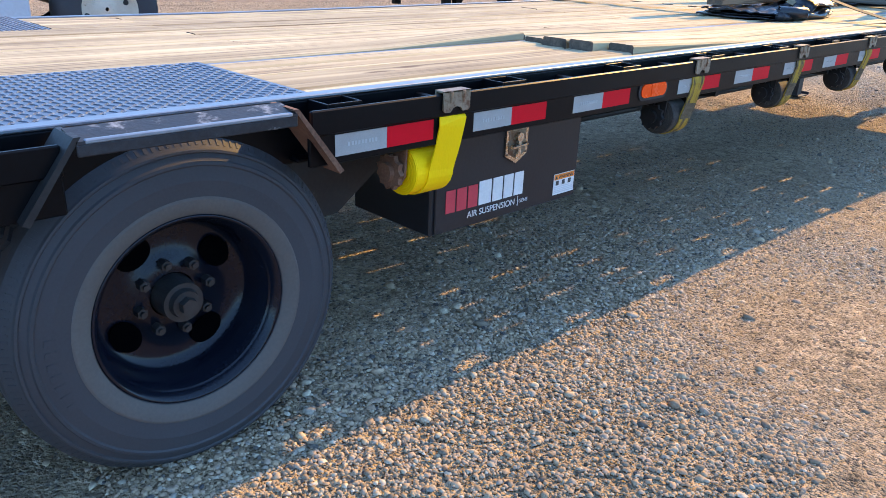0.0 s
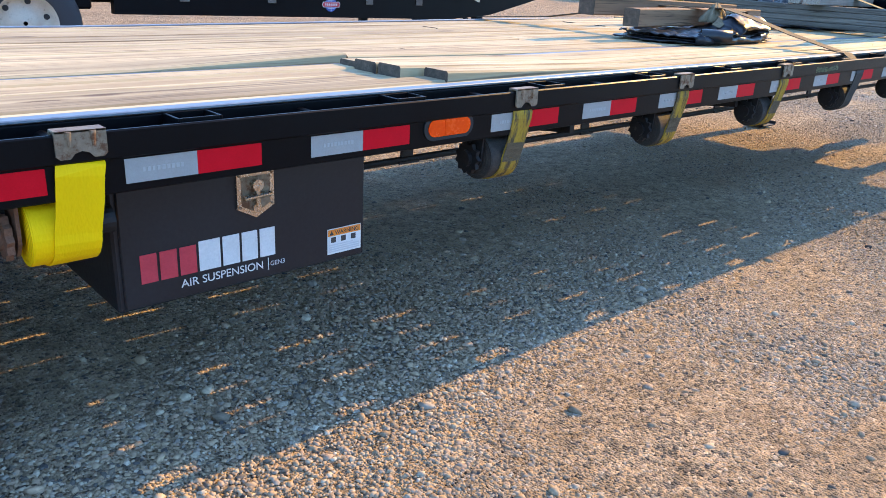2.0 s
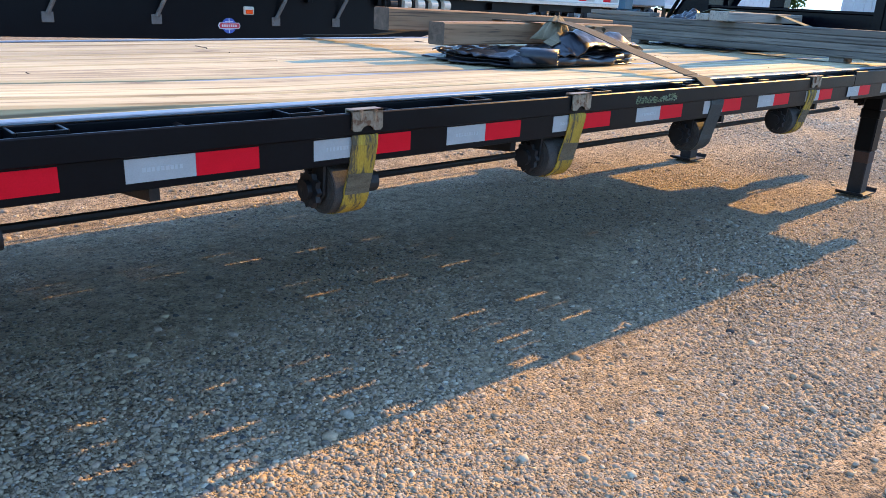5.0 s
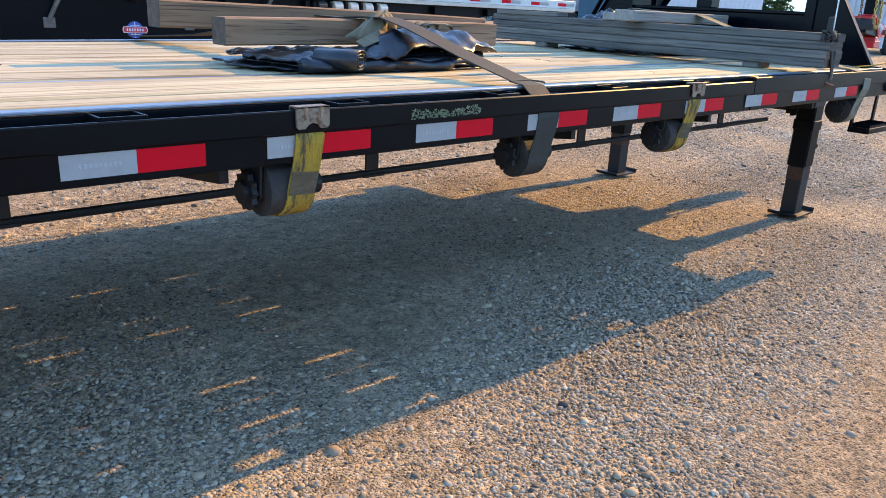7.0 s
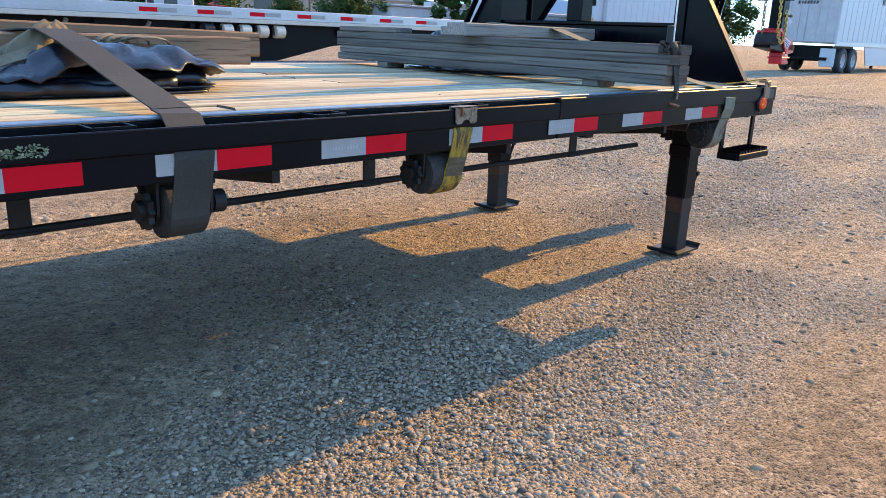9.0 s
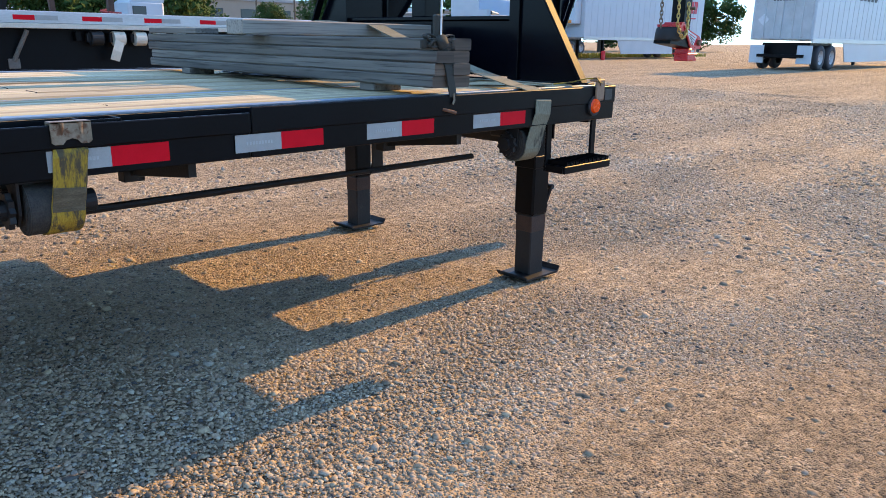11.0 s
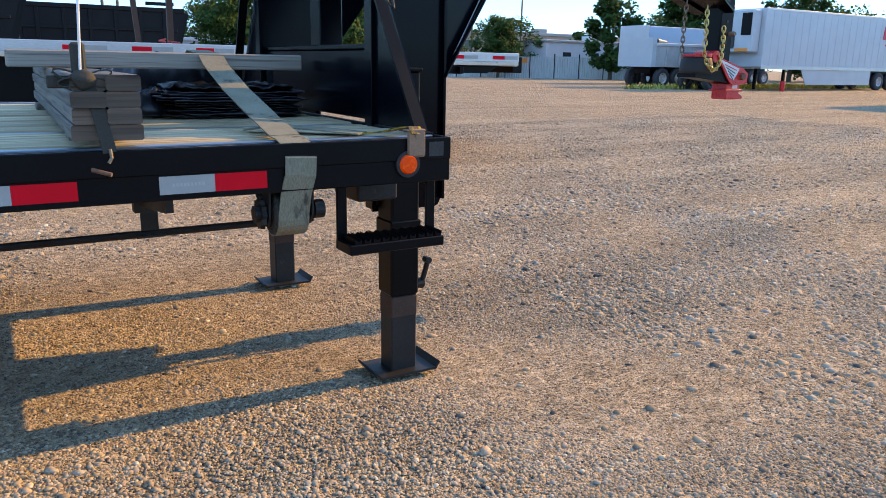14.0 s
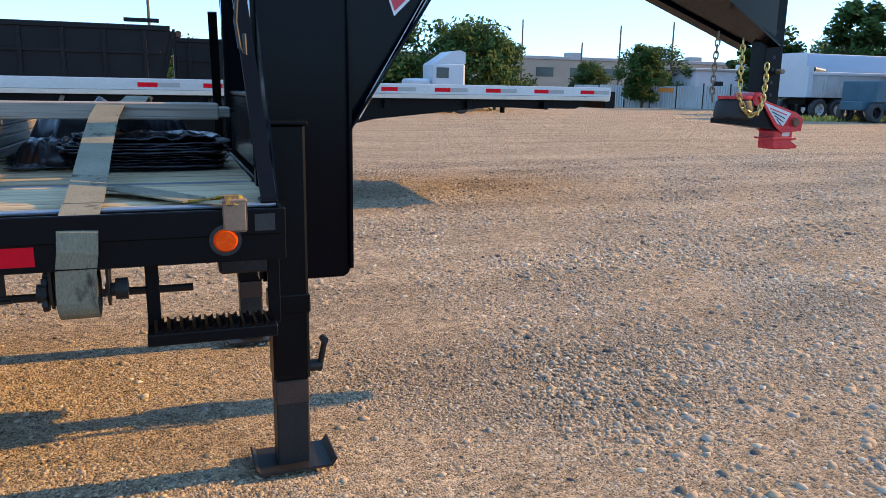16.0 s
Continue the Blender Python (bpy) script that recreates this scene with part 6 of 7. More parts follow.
    # rear wheels on the near side
    for x in (3.04, 1.76):
        truck_wheel(f, x, 7.66, 0.50, 0.505, CREAM)
        part("far_tyre", lathe(bmesh.new(), [(0.28, 0.02), (0.48, 0.0), (0.505, 0.05), (0.505, 0.25), (0.48, 0.28), (0.28, 0.28)], (x, 9.86, 0.50), 32), TYRE, f, "", True)
        part("axle", rod(bmesh.new(), (x, 7.9, 0.50), (x, 9.9, 0.50), 0.07, 16), BLACK, f)
    part("suspension_box", boxm(1.4, 3.75, 8.0, 9.8, 0.62, 1.10, 0.02), BLACK, f)
    part("mud_guard", boxm(0.6, 2.285, 7.60, 7.64, 0.30, 1.3, 0.01), WHITE_PAINT, f)
    return f


semi_flatbed()


def deck_posts():
    for x, y, lean in ((9.71, 9.0, 0.02), (9.66, 10.7, -0.07)):
        bm = bmesh.new()
        prism(bm, [(x - 0.032, y - 0.032), (x + 0.032, y - 0.032), (x + 0.032, y + 0.032), (x - 0.032, y + 0.032)], "z", 1.241, 3.6)
        for v in bm.verts:
            v.co.x += lean * (v.co.z - 1.24)
        p = tagged(part("stake_post", bm, DARK_RUST), "rusty brown upright post standing on the flatbed", "post", "posts on the flatbed")
        rng = random.Random(int(y * 10))
        bm = bmesh.new()
        for k in range(10):
            a = Vector((x + rng.uniform(-0.16, 0.16), y - 0.06 + rng.uniform(-0.04, 0.03), 1.27 + rng.uniform(-0.005, 0.05)))
            rod(bm, a, a + Vector((rng.uniform(-0.08, 0.08), 0.02, rng.uniform(-0.02, 0.03))), 0.012, 6)
        part("chain_binder", bm, DARK_RED, p, "dark red chain binder heap")


deck_posts()


# ---- trees, fence, vehicles and buildings far off ----
LEAF = surface("foliage", (0.020, 0.045, 0.010), (0.058, 0.100, 0.022), 3.0, 0.8, 0, 0.0, 20, island=True, spec=0.12)
BARK = surface("bark", (0.07, 0.055, 0.04), (0.14, 0.11, 0.085), 6, 0.95, 0, 0.4, 40)
GRASS = surface("weeds", (0.20, 0.22, 0.04), (0.38, 0.36, 0.07), 3, 0.8, 0, 0, 20, island=True)
SHEET = surface("galvanised_sheet", (0.42, 0.43, 0.43), (0.56, 0.56, 0.55), 1.2, 0.5, 0.3, 0.05, 30)
BRICKY = surface("tan_wall", (0.26, 0.205, 0.155), (0.34, 0.28, 0.215), 0.4, 0.8, 0, 0.05, 12)
ROOFING = surface("grey_roof", (0.24, 0.24, 0.24), (0.34, 0.33, 0.32), 0.5, 0.7, 0, 0.05, 12)
BLUEWHITE = surface("blue_white_paint", (0.28, 0.39, 0.50), (0.38, 0.48, 0.58), 0.8, 0.5, 0, 0.03, 20)
DUMP_BLACK = surface("dump_body_paint", (0.005, 0.005, 0.006), (0.013, 0.013, 0.013), 2.0, 0.5, 0, 0.05, 30, spec=0.15)
GLASS_DARK = surface("dark_window", (0.02, 0.025, 0.03), (0.03, 0.035, 0.04), 3, 0.1, 0, 0, 30)
TEAL = surface("teal_truck_paint", (0.02, 0.07, 0.10), (0.04, 0.11, 0.15), 2, 0.4, 0, 0.02, 30)


def tree(x, y, height, width, seed, label):
    rng = random.Random(seed)
    z = ground_z(x, y)
    t = thing("tree", label, "tree", "trees round the yard", at=(x, y, z))
    bm = bmesh.new()
    trunk_h = height * 0.35
    tube(bm, [(0, 0, -0.05), (0.06, 0, trunk_h * 0.5), (0.02, 0.05, trunk_h), (0.1, 0.02, height * 0.7)], 0.16 * height / 6, 8)
    for v in bm.verts:
        k = 1 - 0.6 * max(0, v.co.z) / height
        v.co.x *= k
        v.co.y *= k
    limbs = []
    for k in range(9):
        a, h0 = rng.uniform(0, math.tau), rng.uniform(0.25, 0.6) * height
        reach = width * rng.uniform(0.25, 0.42)
        tip = (math.cos(a) * reach, math.sin(a) * reach, h0 + rng.uniform(0.1, 0.3) * height)
        rod(bm, (0.03, 0.02, h0), tip, 0.05 * height / 6, 6, 0.015)
        limbs.append(Vector(tip))
    part("trunk", bm, BARK, t)
    # leaf clumps: small folded quads in clusters
    verts, faces = [], []
    clusters = []
    for k in range(64):
        a, u = rng.uniform(0, math.tau), rng.random() ** 0.6
        hz = rng.uniform(0.16, 1.0)
        prof = math.sin(math.pi * min(1, max(0.03, hz * 0.93))) ** 0.6
        c = Vector((math.cos(a) * u * width / 2 * prof, math.sin(a) * u * width / 2 * prof, hz * height * 0.93))
        clusters.append((c, rng.uniform(0.10, 0.20) * width * (0.6 + 0.4 * rng.random())))
    s = 0.026 * height
    for c, r in clusters:
        for k in range(130):
            d = Vector((rng.gauss(0, 1), rng.gauss(0, 1), rng.gauss(0, 0.8)))
            d = d.normalized() * r * rng.random() ** 0.4
            p = c + d
            a = Vector((rng.gauss(0, 1), rng.gauss(0, 1), rng.gauss(0, 1))).normalized() * s * rng.uniform(0.6, 1.5)
            b = a.orthogonal().normalized() * s * rng.uniform(0.4, 0.9)
            n = len(verts)
            verts += [tuple(p - a), tuple(p - b * 0.9), tuple(p + a), tuple(p + b)]
            faces.append((n, n + 1, n + 2, n + 3))
    me = bpy.data.meshes.new("crown")
    me.from_pydata(verts, [], faces)
    me.materials.append(LEAF)
    ob = new("crown", me)
    ob.parent = t
    return t


for i, (x, y, h, w) in enumerate(((20.6, 42.0, 5.3, 6.4), (24.9, 41.5, 5.1, 6.0), (27.7, 43.0, 4.2, 4.8), (44.8, 52.5, 5.0, 4.2), (52.2, 47.0, 6.8, 4.6), (61.5, 47.5, 8.9, 5.5), (70, 43.0, 8.0, 7.5),
                                  (28, 77, 6.2, 9), (36, 71, 6.6, 8), (51, 60, 5.2, 7), (70, 57, 6.6, 9), (80, 46, 7.5, 9), (92, 44, 7.5, 9), (9.0, 55, 4.2, 6.0), (-3.4, 33, 5.6, 5.0), (49, 68, 4.2, 4), (62, 62, 4.6, 5))):
    tree(x, y, h, w, 40 + i, "full green broadleaf tree at the yard edge")


def weeds(x0, x1, y0, y1, n, seed):
    rng = random.Random(seed)
    verts, faces = [], []
    for k in range(n):
        x, y = rng.uniform(x0, x1), rng.uniform(y0, y1)
        z = ground_z(x, y)
        h, a = rng.uniform(0.08, 0.32), rng.uniform(0, math.tau)
        d = Vector((math.cos(a), math.sin(a), 0)) * 0.07
        q = len(verts)
        verts += [(x - d.x, y - d.y, z - 0.02), (x + d.x, y + d.y, z - 0.02), (x + d.y * 2, y - d.x * 2, z + h)]
        faces.append((q, q + 1, q + 2))
    me = bpy.data.meshes.new("weeds")
    me.from_pydata(verts, [], faces)
    me.materials.append(GRASS)
    return tagged(new("weeds", me), "yellow-green weeds along the yard edge", "weeds", kind="stuff")


weeds(40, 62, 27.9, 29.6, 4200, 1)
weeds(36, 43, 27.6, 28.9, 700, 2)


def box_trailer(name, label, x0, x1, y0, y1, rear_first, reefer=False, seed=0):
    """A white van semi-trailer standing along x: body on rails, posts, skirt, wheels, landing gear."""
    g = ground_z((x0 + x1) / 2, y0)
    t = thing(name, label, "trailer", "white van trailers", at=(0, 0, g))
    part("van_body", boxm(x0, x1, y0, y1, 1.18, 4.08, 0.03), WHITE_PAINT, t)
    part("roof_rail", boxm(x0 - 0.01, x1 + 0.01, y0 - 0.015, y0 + 0.05, 3.98, 4.10, 0.01), ALU, t)
    part("floor_rail", boxm(x0 - 0.01, x1 + 0.01, y0 - 0.02, y0 + 0.05, 1.08, 1.26, 0.01), ALU, t)
    n = int((x1 - x0) / 0.61)
    for k in range(1, n):
        x = x0 + k * 0.61
        part("side_post", boxm(x - 0.02, x + 0.02, y0 - 0.012, y0 + 0.01, 1.27, 3.97, 0.004), WHITE_PAINT, t)
    w0 = x0 + 1.2 if rear_first else x1 - 2.7
    for x in (w0, w0 + 1.25):
        truck_wheel(t, x, y0 + 0.02, 0.50, 0.50, DIRTY_WHITE)
        truck_wheel(t, x, y1 - 0.02, 0.50, 0.50, DIRTY_WHITE, 1)
    part("bogie", boxm(w0 - 0.6, w0 + 1.9, y0 + 0.3, y1 - 0.3, 0.45, 1.08, 0.02), BLACK, t)
    s0, s1 = (w0 + 2.4, x1 - 3.2) if rear_first else (x0 + 3.4, w0 - 1.0)
    part("side_skirt", prism(bmesh.new(), [(s0, 1.08), (s0 + 0.5, 0.30), (s1, 0.30), (s1, 1.08)], "y", y0 + 0.02, y0 + 0.05), WHITE_PAINT, t)
    lx = x1 - 2.6 if rear_first else x0 + 2.4
    for y in (y0 + 0.4, y1 - 0.4):
        part("landing_leg", boxm(lx, lx + 0.14, y - 0.07, y + 0.07, 0.0, 1.08, 0.01), BLACK, t)
    return t


van = box_trailer("van_trailer", "white refrigerated van trailer with red side lettering", 42.0, 55.6, 25.2, 27.75, False, True)
part("reefer_unit", boxm(41.45, 42.0, 25.45, 27.5, 1.9, 4.0, 0.06), WHITE_PAINT, van, "white refrigeration unit")
part("reefer_grille", boxm(41.43, 41.46, 25.6, 26.2, 2.75, 3.85, 0.02), BLACK, van)
part("reefer_badge", boxm(41.43, 41.46, 26.55, 27.2, 2.1, 2.95, 0.06), DARK_PRINT, van)
part("reefer_vent", boxm(41.43, 41.46, 25.7, 26.5, 1.95, 2.1, 0.01), ORANGE_PRINT, van)
for k in range(4):
    x = 52.6 + k * 0.52
    part("mark_block", prism(bmesh.new(), [(x, 2.85), (x + 0.40, 2.85), (x + 0.48, 3.60), (x + 0.08, 3.60)], "y", 25.165, 25.19), RED_PRINT, van, "plain red block of a side marking")
part("caption_bar", boxm(52.9, 54.5, 25.17, 25.19, 2.5, 2.58, 0), RED_PRINT, van)
van2 = box_trailer("van_trailer", "white van trailer seen from its rear doors", 38.4, 53.0, 11.7, 14.25, True)
part("rear_door", boxm(38.36, 38.40, 11.8, 12.95, 1.22, 4.0, 0.01), DIRTY_WHITE, van2)
part("rear_door", boxm(38.36, 38.40, 13.0, 14.15, 1.22, 4.0, 0.01), DIRTY_WHITE, van2)
for k in range(7):
    part("number_bar", boxm(38.345, 38.36, 13.35 - k * 0.12, 13.43 - k * 0.12, 2.72, 2.84, 0), DARK_PRINT, van2)
for y in (12.2, 12.55, 13.3, 13.7):
    part("lock_rod", rod(bmesh.new(), (38.34, y, 1.25), (38.34, y, 3.98), 0.018, 8), ALU, van2)
part("placard", prism(bmesh.new(), [(13.75, 1.75), (13.98, 1.98), (13.75, 2.21), (13.52, 1.98)], "x", 38.34, 38.36), GREY_LABEL, van2)
for y in (12.0, 13.95):
    part("mud_flap", boxm(38.5, 38.54, y - 0.3, y + 0.3, 0.25, 0.98, 0.01), WHITE_PAINT, van2)
part("rear_bumper", boxm(38.4, 38.5, 12.0, 13.9, 0.5, 0.62, 0.01), BLACK, van2)
for k in range(5):
    part("side_mark", prism(bmesh.new(), [(43.2 + k * 0.5, 2.9), (43.45 + k * 0.5, 2.9), (43.6 + k * 0.5, 3.7), (43.35 + k * 0.5, 3.7)], "y", 11.665, 11.69), DARK_PRINT, van2)


def dump_trailer():
    """A white end-dump trailer on its wheels, with a pale blue van behind it."""
    g = ground_z(39, 29)
    t = thing("dump_trailer", "white tipping trailer with a rolled tarp", "trailer", at=(1.6, -0.5, g))
    part("tub", prism(bmesh.new(), [(29.6, 1.1), (32.0, 1.1), (32.1, 2.25), (29.5, 2.25)], "x", 36.9, 45.5), DIRTY_WHITE, t)
    part("tub_rail", boxm(36.8, 45.6, 29.44, 29.60, 2.17, 2.33, 0.02), WHITE_PAINT, t)
    part("front_wall", prism(bmesh.new(), [(29.55, 1.1), (32.05, 1.1), (32.05, 2.6), (29.55, 2.6)], "x", 36.6, 36.9), WHITE_PAINT, t)
    part("tarp_roll", rod(bmesh.new(), (36.9, 29.6, 2.43), (38.4, 30.4, 2.37), 0.14, 10), TARP, t)
    for k in range(8):
        part("tub_rib", boxm(37.6 + k * 1.0, 37.7 + k * 1.0, 29.48, 29.60, 1.15, 2.17, 0.01), DIRTY_WHITE, t)
    part("chassis", boxm(37.2, 45.2, 30.2, 31.4, 0.75, 1.1, 0.02), BLACK, t)
    for x in (37.6, 38.8, 42.4, 43.7):
        truck_wheel(t, x, 29.6, 0.52, 0.52, DIRTY_WHITE)
        part("far_tyre", lathe(bmesh.new(), [(0.28, 0.02), (0.50, 0.0), (0.52, 0.05), (0.52, 0.25), (0.5, 0.28), (0.28, 0.28)], (x, 31.7, 0.52), 24), TYRE, t, "", True)
    van3 = thing("van_trailer", "pale blue and white van trailer behind the dump trailer", "trailer", "white van trailers", at=(0, 0, g))
    part("van_body", boxm(44.0, 57.0, 35.0, 37.5, 1.2, 3.6, 0.03), BLUEWHITE, van3)
    part("front_cap", boxm(43.9, 44.0, 35.0, 37.5, 1.2, 3.65, 0.02), WHITE_PAINT, van3)
    for x in (45.5, 54.5, 55.7):
        truck_wheel(van3, x, 35.0, 0.5, 0.5, DIRTY_WHITE)
        truck_wheel(van3, x, 37.5, 0.5, 0.5, DIRTY_WHITE, 1)
    part("chassis", boxm(44.5, 56.5, 35.6, 36.9, 0.5, 1.2, 0.02), BLACK, van3)


dump_trailer()


def teal_truck():
    g = ground_z(40, 27)
    t = thing("yard_truck", "dark teal truck chassis parked by the van", "truck", at=(0, 0, g))
    part("cab_frame", boxm(39.3, 40.1, 26.0, 28.0, 0.9, 1.9, 0.05), TEAL, t)
    part("chassis", boxm(38.8, 41.3, 26.3, 27.6, 0.55, 0.95, 0.03), TEAL, t)
    for x in (39.4, 40.7):
        truck_wheel(t, x, 26.0, 0.45, 0.45, BLACK)
        part("far_tyre", lathe(bmesh.new(), [(0.28, 0.02), (0.43, 0.0), (0.45, 0.05), (0.45, 0.25), (0.43, 0.28), (0.28, 0.28)], (x, 27.6, 0.45), 24), TYRE, t, "", True)
    e = tagged(part("extinguisher", rod(bmesh.new(), (42.8, 24.4, g + 0.0), (42.8, 24.4, g + 0.5), 0.12, 16), RED), "red cylinder standing on the gravel", "cylinder")
    part("extinguisher_neck", rod(bmesh.new(), (42.8, 24.4, g + 0.5), (42.8, 24.4, g + 0.62), 0.04, 10), BLACK, e)


teal_truck()


def sheet_fence():
    f = thing("fence", "pale corrugated sheet fence panels on posts", "fence")
    a, b = Vector((40.5, 56.0)), Vector((56.0, 46.0))
    n = 9
    for k in range(n):
        p, q = a + (b - a) * k / n, a + (b - a) * (k + 1) / n
        d = (q - p).normalized()
        nrm = Vector((-d.y, d.x)) * 0.03
        g = ground_z(p.x, p.y)
        bm = bmesh.new()
        m = 20
        lo, hi = [], []
        for i in range(m + 1):
            c = p + (q - p) * (0.02 + 0.96 * i / m) + nrm * (1 if i % 2 else -1)
            lo.append(bm.verts.new((c.x, c.y, g - 0.02)))
            hi.append(bm.verts.new((c.x, c.y, g + 1.75 + 0.03 * (k % 3))))
        for i in range(m):
            bm.faces.new((lo[i], lo[i + 1], hi[i + 1], hi[i]))
        part("fence_panel", bm, SHEET, f)
        part("fence_post", rod(bmesh.new(), (p.x, p.y, g - 0.05), (p.x, p.y, g + 2.0), 0.05, 8), BLACK, f)
        if k == 3:
            c = p + (q - p) * 0.6
            bm = bmesh.new()
            v = [bm.verts.new((c.x + d.x * u - nrm.x * 2.2, c.y + d.y * u - nrm.y * 2.2, g + w)) for u, w in ((-0.6, 1.25), (0.6, 1.25), (0.6, 1.6), (-0.6, 1.6))]
            bm.faces.new(v)
            part("fence_sign", bm, ORANGE_PRINT, f)


sheet_fence()


def buildings():
    b = thing("warehouse", "long low pale warehouse with flat roof", "building")
    part("wall", boxm(40, 130, 108, 135, 0.0, 6.2, 0.05), BRICKY, b)
    part("parapet", boxm(39.8, 130.2, 107.8, 135.2, 6.2, 6.7, 0.05), ROOFING, b)
    for k in range(14):
        part("window", boxm(45 + k * 6, 48 + k * 6, 107.9, 108.05, 3.6, 5.0, 0.02), GLASS_DARK, b)
    for x in (58, 71, 86, 95):
        part("roof_unit", boxm(x, x + 2.2, 112, 114, 6.7, 7.6, 0.05), ROOFING, b)
    w = thing("mobile_office", "white flat-roofed mobile office with door", "building")
    g = ground_z(55, 57)
    part("wall", boxm(53, 68, 56.5, 60, g, g + 3.2, 0.03), WHITE_PAINT, w)
    part("roof", boxm(52.8, 68.2, 56.3, 60.2, g + 3.2, g + 3.4, 0.03), ALU, w)
    for x in (55, 58.5, 62):
        part("window", boxm(x, x + 1.0, 56.46, 56.52, g + 1.4, g + 2.3, 0.01), GLASS_DARK, w)
    part("roof_unit", boxm(59, 60.2, 57.5, 58.6, g + 3.4, g + 3.9, 0.03), ALU, w)
    w2 = thing("storage_shed", "pale grey storage building beyond the trailers", "building")
    part("wall", boxm(2, 34, 62, 70, 0, 2.5, 0.03), BLUEWHITE, w2)
    part("roof", boxm(1.7, 34.3, 61.7, 70.3, 2.5, 2.75, 0.03), ALU, w2)
    c = thing("truck_cab", "white semi truck cab with tall wind fairing", "truck", at=(21.9, 36.6, ground_z(21.9, 36.6)))
    part("cab", boxm(-0.7, 1.0, -0.9, 0.9, 0.9, 2.5, 0.12), WHITE_PAINT, c)
    part("fairing", prism(bmesh.new(), [(-0.6, 2.45), (1.0, 2.45), (1.0, 3.0), (0.7, 3.1), (0.3, 3.05)], "y", -0.85, 0.85), WHITE_PAINT, c)
    part("hood", boxm(-1.9, -0.7, -0.7, 0.7, 0.9, 1.7, 0.12), WHITE_PAINT, c)
    part("side_window", boxm(-0.55, 0.1, -0.93, -0.89, 1.75, 2.25, 0.02), GLASS_DARK, c)
    for x in (-1.4, 0.8):
        truck_wheel(c, x, -0.95, 0.5, 0.5, ALU)
        truck_wheel(c, x, 0.95, 0.5, 0.5, ALU, 1)


buildings()


def dump_body(x0, x1, y0, y1, label):
    """A black ribbed tipper body on its truck."""
    g = ground_z(x0, y0)
    d = thing("dump_truck", label, "truck", "black dump trucks", at=(0, 0, g))
    part("body_side", prism(bmesh.new(), [(x0, 1.3), (x1 - 0.4, 1.3), (x1, 2.75), (x0, 2.9)], "y", y0, y0 + 0.08), DUMP_BLACK, d)
    part("body_side", prism(bmesh.new(), [(x0, 1.3), (x1 - 0.4, 1.3), (x1, 2.75), (x0, 2.9)], "y", y1 - 0.08, y1), DUMP_BLACK, d)
    part("body_floor", boxm(x0, x1 - 0.4, y0 + 0.08, y1 - 0.08, 1.22, 1.34, 0.01), DUMP_BLACK, d)
    part("head_board", boxm(x0 - 0.1, x0, y0, y1, 1.3, 3.2, 0.02), DUMP_BLACK, d)
    g_ = part("tailgate", prism(bmesh.new(), [(x1 - 0.4, 1.3), (x1 - 0.3, 1.3), (x1 + 0.1, 2.75), (x1, 2.75)], "y", y0 + 0.08, y1 - 0.08), DUMP_BLACK, d)
    for k in range(5):
        y = y0 + 0.15 + k * (y1 - y0 - 0.4) / 4
        part("gate_rib", prism(bmesh.new(), [(x1 - 0.3, 1.32), (x1 - 0.2, 1.32), (x1 + 0.18, 2.72), (x1 + 0.1, 2.72)], "y", y, y + 0.1), DUMP_BLACK, g_)
    part("top_rail", boxm(x0, x1, y0 - 0.05, y0 + 0.1, 2.74, 2.9, 0.02), DUMP_BLACK, d)
    for k in range(6):
        x = x0 + 0.4 + k * (x1 - x0 - 1.2) / 5
        part("side_rib", boxm(x, x + 0.12, y0 - 0.07, y0 + 0.02, 1.35, 2.74, 0.01), DUMP_BLACK, d)
    part("rib_rail", boxm(x0, x1 - 0.3, y0 - 0.06, y0 + 0.02, 2.05, 2.15, 0.01), DUMP_BLACK, d)
    part("chassis", boxm(x0 - 1.5, x1 - 0.8, y0 + 0.6, y1 - 0.6, 0.75, 1.22, 0.02), BLACK, d)
    for x in (x1 - 2.6, x1 - 1.3):
        truck_wheel(d, x, y0 + 0.05, 0.52, 0.52, DIRTY_WHITE)
        truck_wheel(d, x, y1 - 0.05, 0.52, 0.52, DIRTY_WHITE, 1)
    part("tarp_housing", rod(bmesh.new(), (x0 + 0.1, y0 + 0.2, 3.05), (x0 + 0.1, y1 - 0.2, 3.05), 0.12, 10), RUST, d)
    part("arm", boxm(x1 - 1.3, x1 - 0.3, y0 + 0.3, y0 + 0.4, 3.0, 3.12, 0.01), DUMP_BLACK, d)
    return d


dump_body(2.2, 9.0, 24.8, 27.2, "black ribbed dump truck body facing away")
dump_body(9.2, 14.6, 30.0, 32.4, "black dump truck parked behind another")


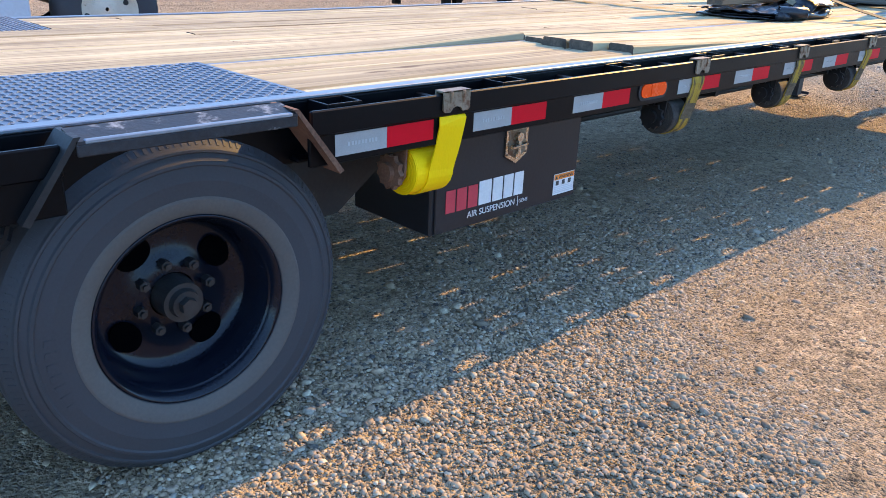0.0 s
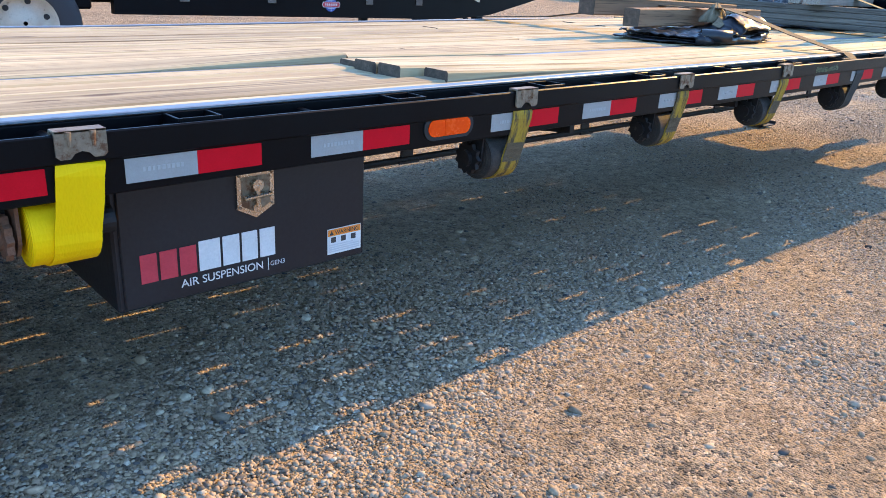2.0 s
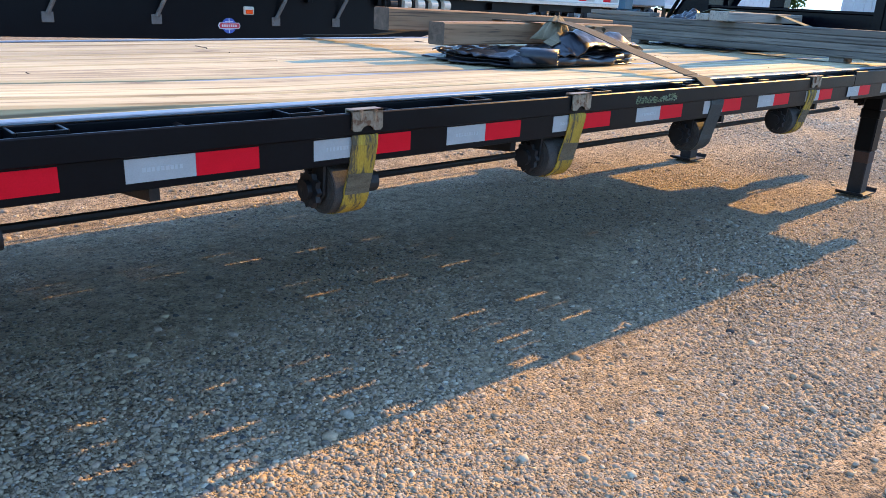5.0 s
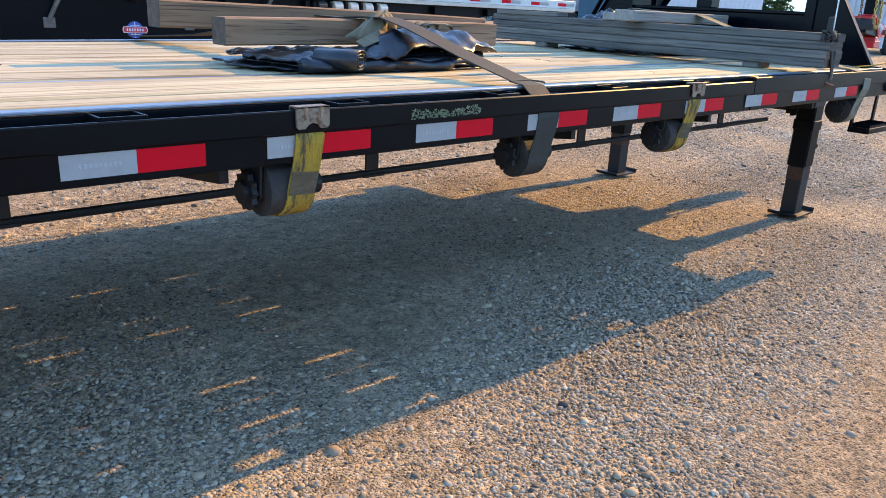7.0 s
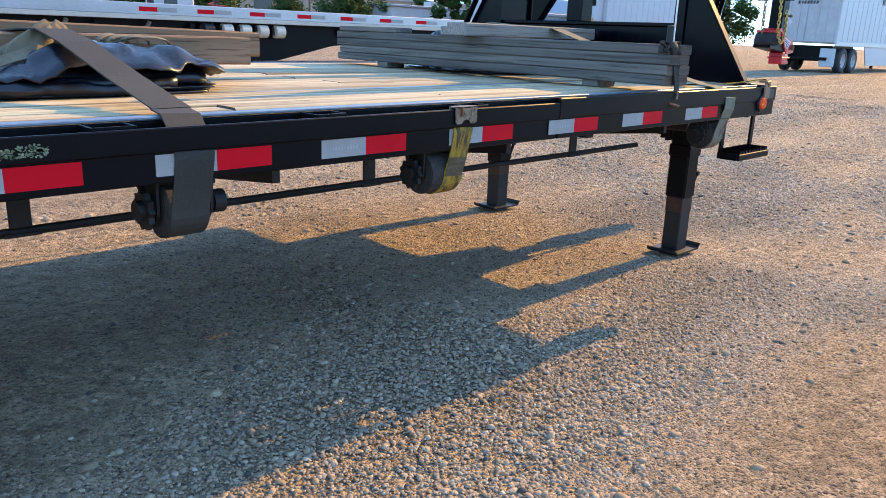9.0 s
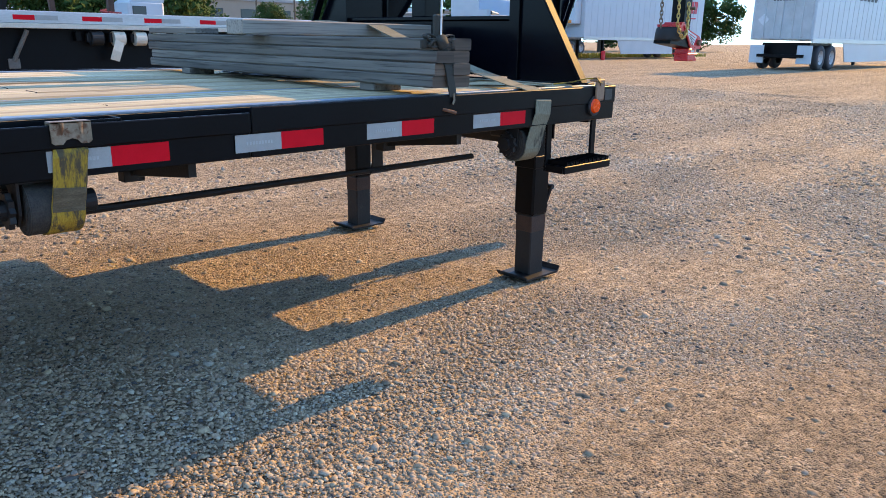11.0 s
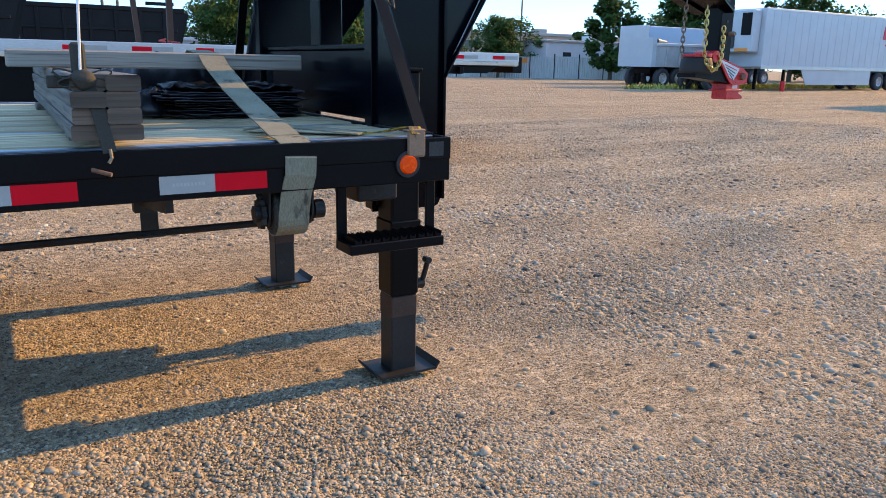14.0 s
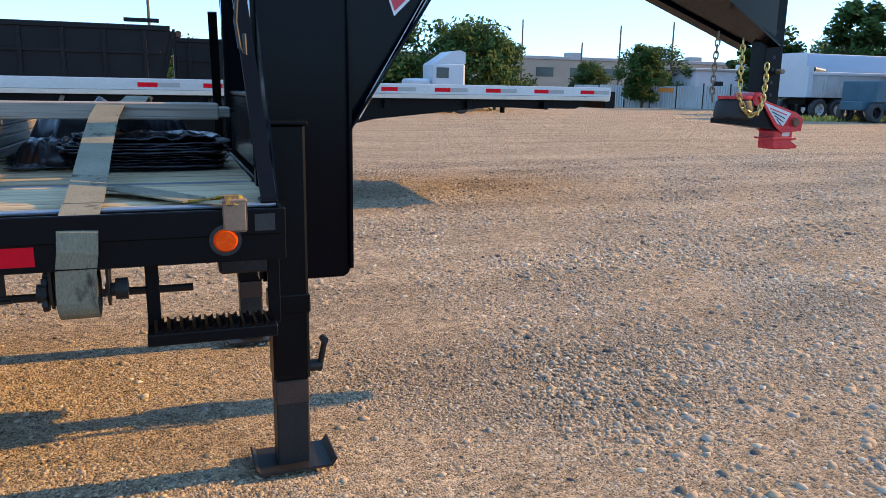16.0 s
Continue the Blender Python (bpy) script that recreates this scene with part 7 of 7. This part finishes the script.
def poles():
    for k, (x, y, h) in enumerate(((7.7, 66, 13), (16.5, 66, 9.5), (18.2, 70, 9.0), (49, 84, 9.5), (60, 80, 9.0), (56, 82, 7.0), (66, 78, 9.5))):
        z = ground_z(x, y)
        p = thing("utility_pole", "tall wooden utility pole against the sky", "pole", "utility poles", at=(x, y, z))
        part("shaft", rod(bmesh.new(), (0, 0, -0.1), (0, 0, h), 0.14, 8, 0.09), BARK, p)
        if k < 3:
            part("cross_arm", boxm(-1.1, 1.1, -0.06, 0.06, h - 0.9, h - 0.75, 0.01), BARK, p)
    for dz, dx in ((0, -26), (0.9, -30), (-1.0, -20)):
        a, b = Vector((7.7 + dx, 62, 14.0 + dz)), Vector((7.7, 66, 12.6 + dz * 0.4))
        pts = [a + (b - a) * (i / 16) - Vector((0, 0, 2.0 * 4 * (i / 16) * (1 - i / 16))) for i in range(17)]
        tagged(part("power_line", tube(bmesh.new(), pts, 0.03, 5), RUBBER), "dark overhead power line", "cable", "overhead cables")
        c, d = Vector((7.7, 66, 12.6 + dz * 0.4)), Vector((30, 70, 7.0 + dz * 0.3))
        pts = [c + (d - c) * (i / 16) - Vector((0, 0, 1.5 * 4 * (i / 16) * (1 - i / 16))) for i in range(17)]
        tagged(part("power_line", tube(bmesh.new(), pts, 0.03, 5), RUBBER), "dark overhead power line", "cable", "overhead cables")


poles()


# ---- loose gravel ----
def gravel_stones():
    """Loose angular stones, dense where the camera passes and thinning away from it."""
    rng = np.random.default_rng(7)
    phi = (1 + 5 ** 0.5) / 2
    ico = np.array([(-1, phi, 0), (1, phi, 0), (-1, -phi, 0), (1, -phi, 0), (0, -1, phi), (0, 1, phi), (0, -1, -phi), (0, 1, -phi), (phi, 0, -1), (phi, 0, 1), (-phi, 0, -1), (-phi, 0, 1)]) / np.hypot(1, phi)
    tri_ = np.array([(0, 11, 5), (0, 5, 1), (0, 1, 7), (0, 7, 10), (0, 10, 11), (1, 5, 9), (5, 11, 4), (11, 10, 2), (10, 7, 6), (7, 1, 8), (3, 9, 4), (3, 4, 2), (3, 2, 6), (3, 6, 8), (3, 8, 9), (4, 9, 5), (2, 4, 11), (6, 2, 10), (8, 6, 7), (9, 8, 1)])
    # a half-sunk flat stone: five corners on the ground and a three-cornered, tilted top
    chip = np.array([(math.cos(a), math.sin(a), -0.25) for a in (0.2, 1.4, 2.6, 3.9, 5.2)] + [(0.60, 0.32, 0.30), (-0.55, 0.42, 0.25), (-0.05, -0.66, 0.34)])
    ctri = np.array([(0, 1, 5), (1, 6, 5), (1, 2, 6), (2, 3, 6), (3, 7, 6), (3, 4, 7), (4, 5, 7), (4, 0, 5), (5, 6, 7)])

    def scatter(name, n, xr, yr, smin, smax, power, base, tris, label, keep=None):
        x, y = rng.uniform(*xr, n), rng.uniform(*yr, n)
        if keep is not None:
            ok = keep(x, y, rng.random(n))
            x, y = x[ok], y[ok]
            n = len(x)
        s = smin * (1 - rng.random(n) * (1 - (smin / smax) ** power)) ** (-1 / power)
        z = np.array([ground_z(a, b) for a, b in zip(x, y)])
        shape = base[None] * (1 + rng.uniform(-0.30, 0.30, (n, len(base), 1)))
        stretch = np.stack([rng.uniform(0.8, 1.35, n), rng.uniform(0.7, 1.0, n), rng.uniform(0.6, 1.15, n)], 1)
        shape = shape * stretch[:, None] * s[:, None, None]
        a = rng.uniform(0, math.tau, n)
        c, d = np.cos(a)[:, None], np.sin(a)[:, None]
        out = np.empty_like(shape)
        out[..., 0] = shape[..., 0] * c - shape[..., 1] * d + x[:, None]
        out[..., 1] = shape[..., 0] * d + shape[..., 1] * c + y[:, None]
        tilt = rng.uniform(-0.36, 0.36, n)[:, None]
        out[..., 2] = shape[..., 2] + shape[..., 0] * tilt * 0.5 + (z + s * 0.10)[:, None]
        verts = out.reshape(-1, 3)
        faces = (tris[None] + (np.arange(n) * len(base))[:, None, None]).reshape(-1, 3)
        me = bpy.data.meshes.new(name)
        me.vertices.add(len(verts))
        me.vertices.foreach_set("co", verts.ravel())
        me.loops.add(faces.size)
        me.loops.foreach_set("vertex_index", faces.ravel().astype(np.int32))
        me.polygons.add(len(faces))
        me.polygons.foreach_set("loop_start", np.arange(0, faces.size, 3, dtype=np.int32))
        me.update(calc_edges=True)
        me.materials.append(STONE)
        return tagged(new(name, me), label, "gravel", kind="stuff")

    def seen(x, y, u):
        return ((x > 2.4) | (y > 2.18 - 0.845 * (x - 0.82))) & ((y < 3.3) | (u < 0.5))
    scatter("gravel_stones", 215000, (1.0, 10.4), (1.0, 4.5), 0.0042, 0.0130, 2.3, chip, ctri, "fine tan and grey gravel stones", seen)
    scatter("gravel_stones", 30000, (6.5, 12.5), (0.4, 1.0), 0.0046, 0.0130, 2.3, chip, ctri, "fine reddish gravel stones of the driving lane")
    scatter("gravel_stones", 32000, (10.4, 13.5), (1.0, 4.6), 0.0056, 0.0150, 2.3, chip, ctri, "fine tan gravel stones before the trailer")
    scatter("gravel_stones", 3600, (0.4, 14.0), (0.5, 5.5), 0.010, 0.024, 3.2, ico * (1, 1, 0.62), tri_, "coarse tan, pink and grey gravel stones")
    scatter("gravel_stones", 62000, (10.5, 24.0), (1.0, 13.0), 0.011, 0.036, 2.4, chip, ctri, "scattered gravel stones farther off")
    scatter("gravel_stones", 24000, (-1.0, 14.0), (4.5, 13.0), 0.010, 0.035, 2.8, chip, ctri, "scattered gravel stones beyond the trailer")


gravel_stones()
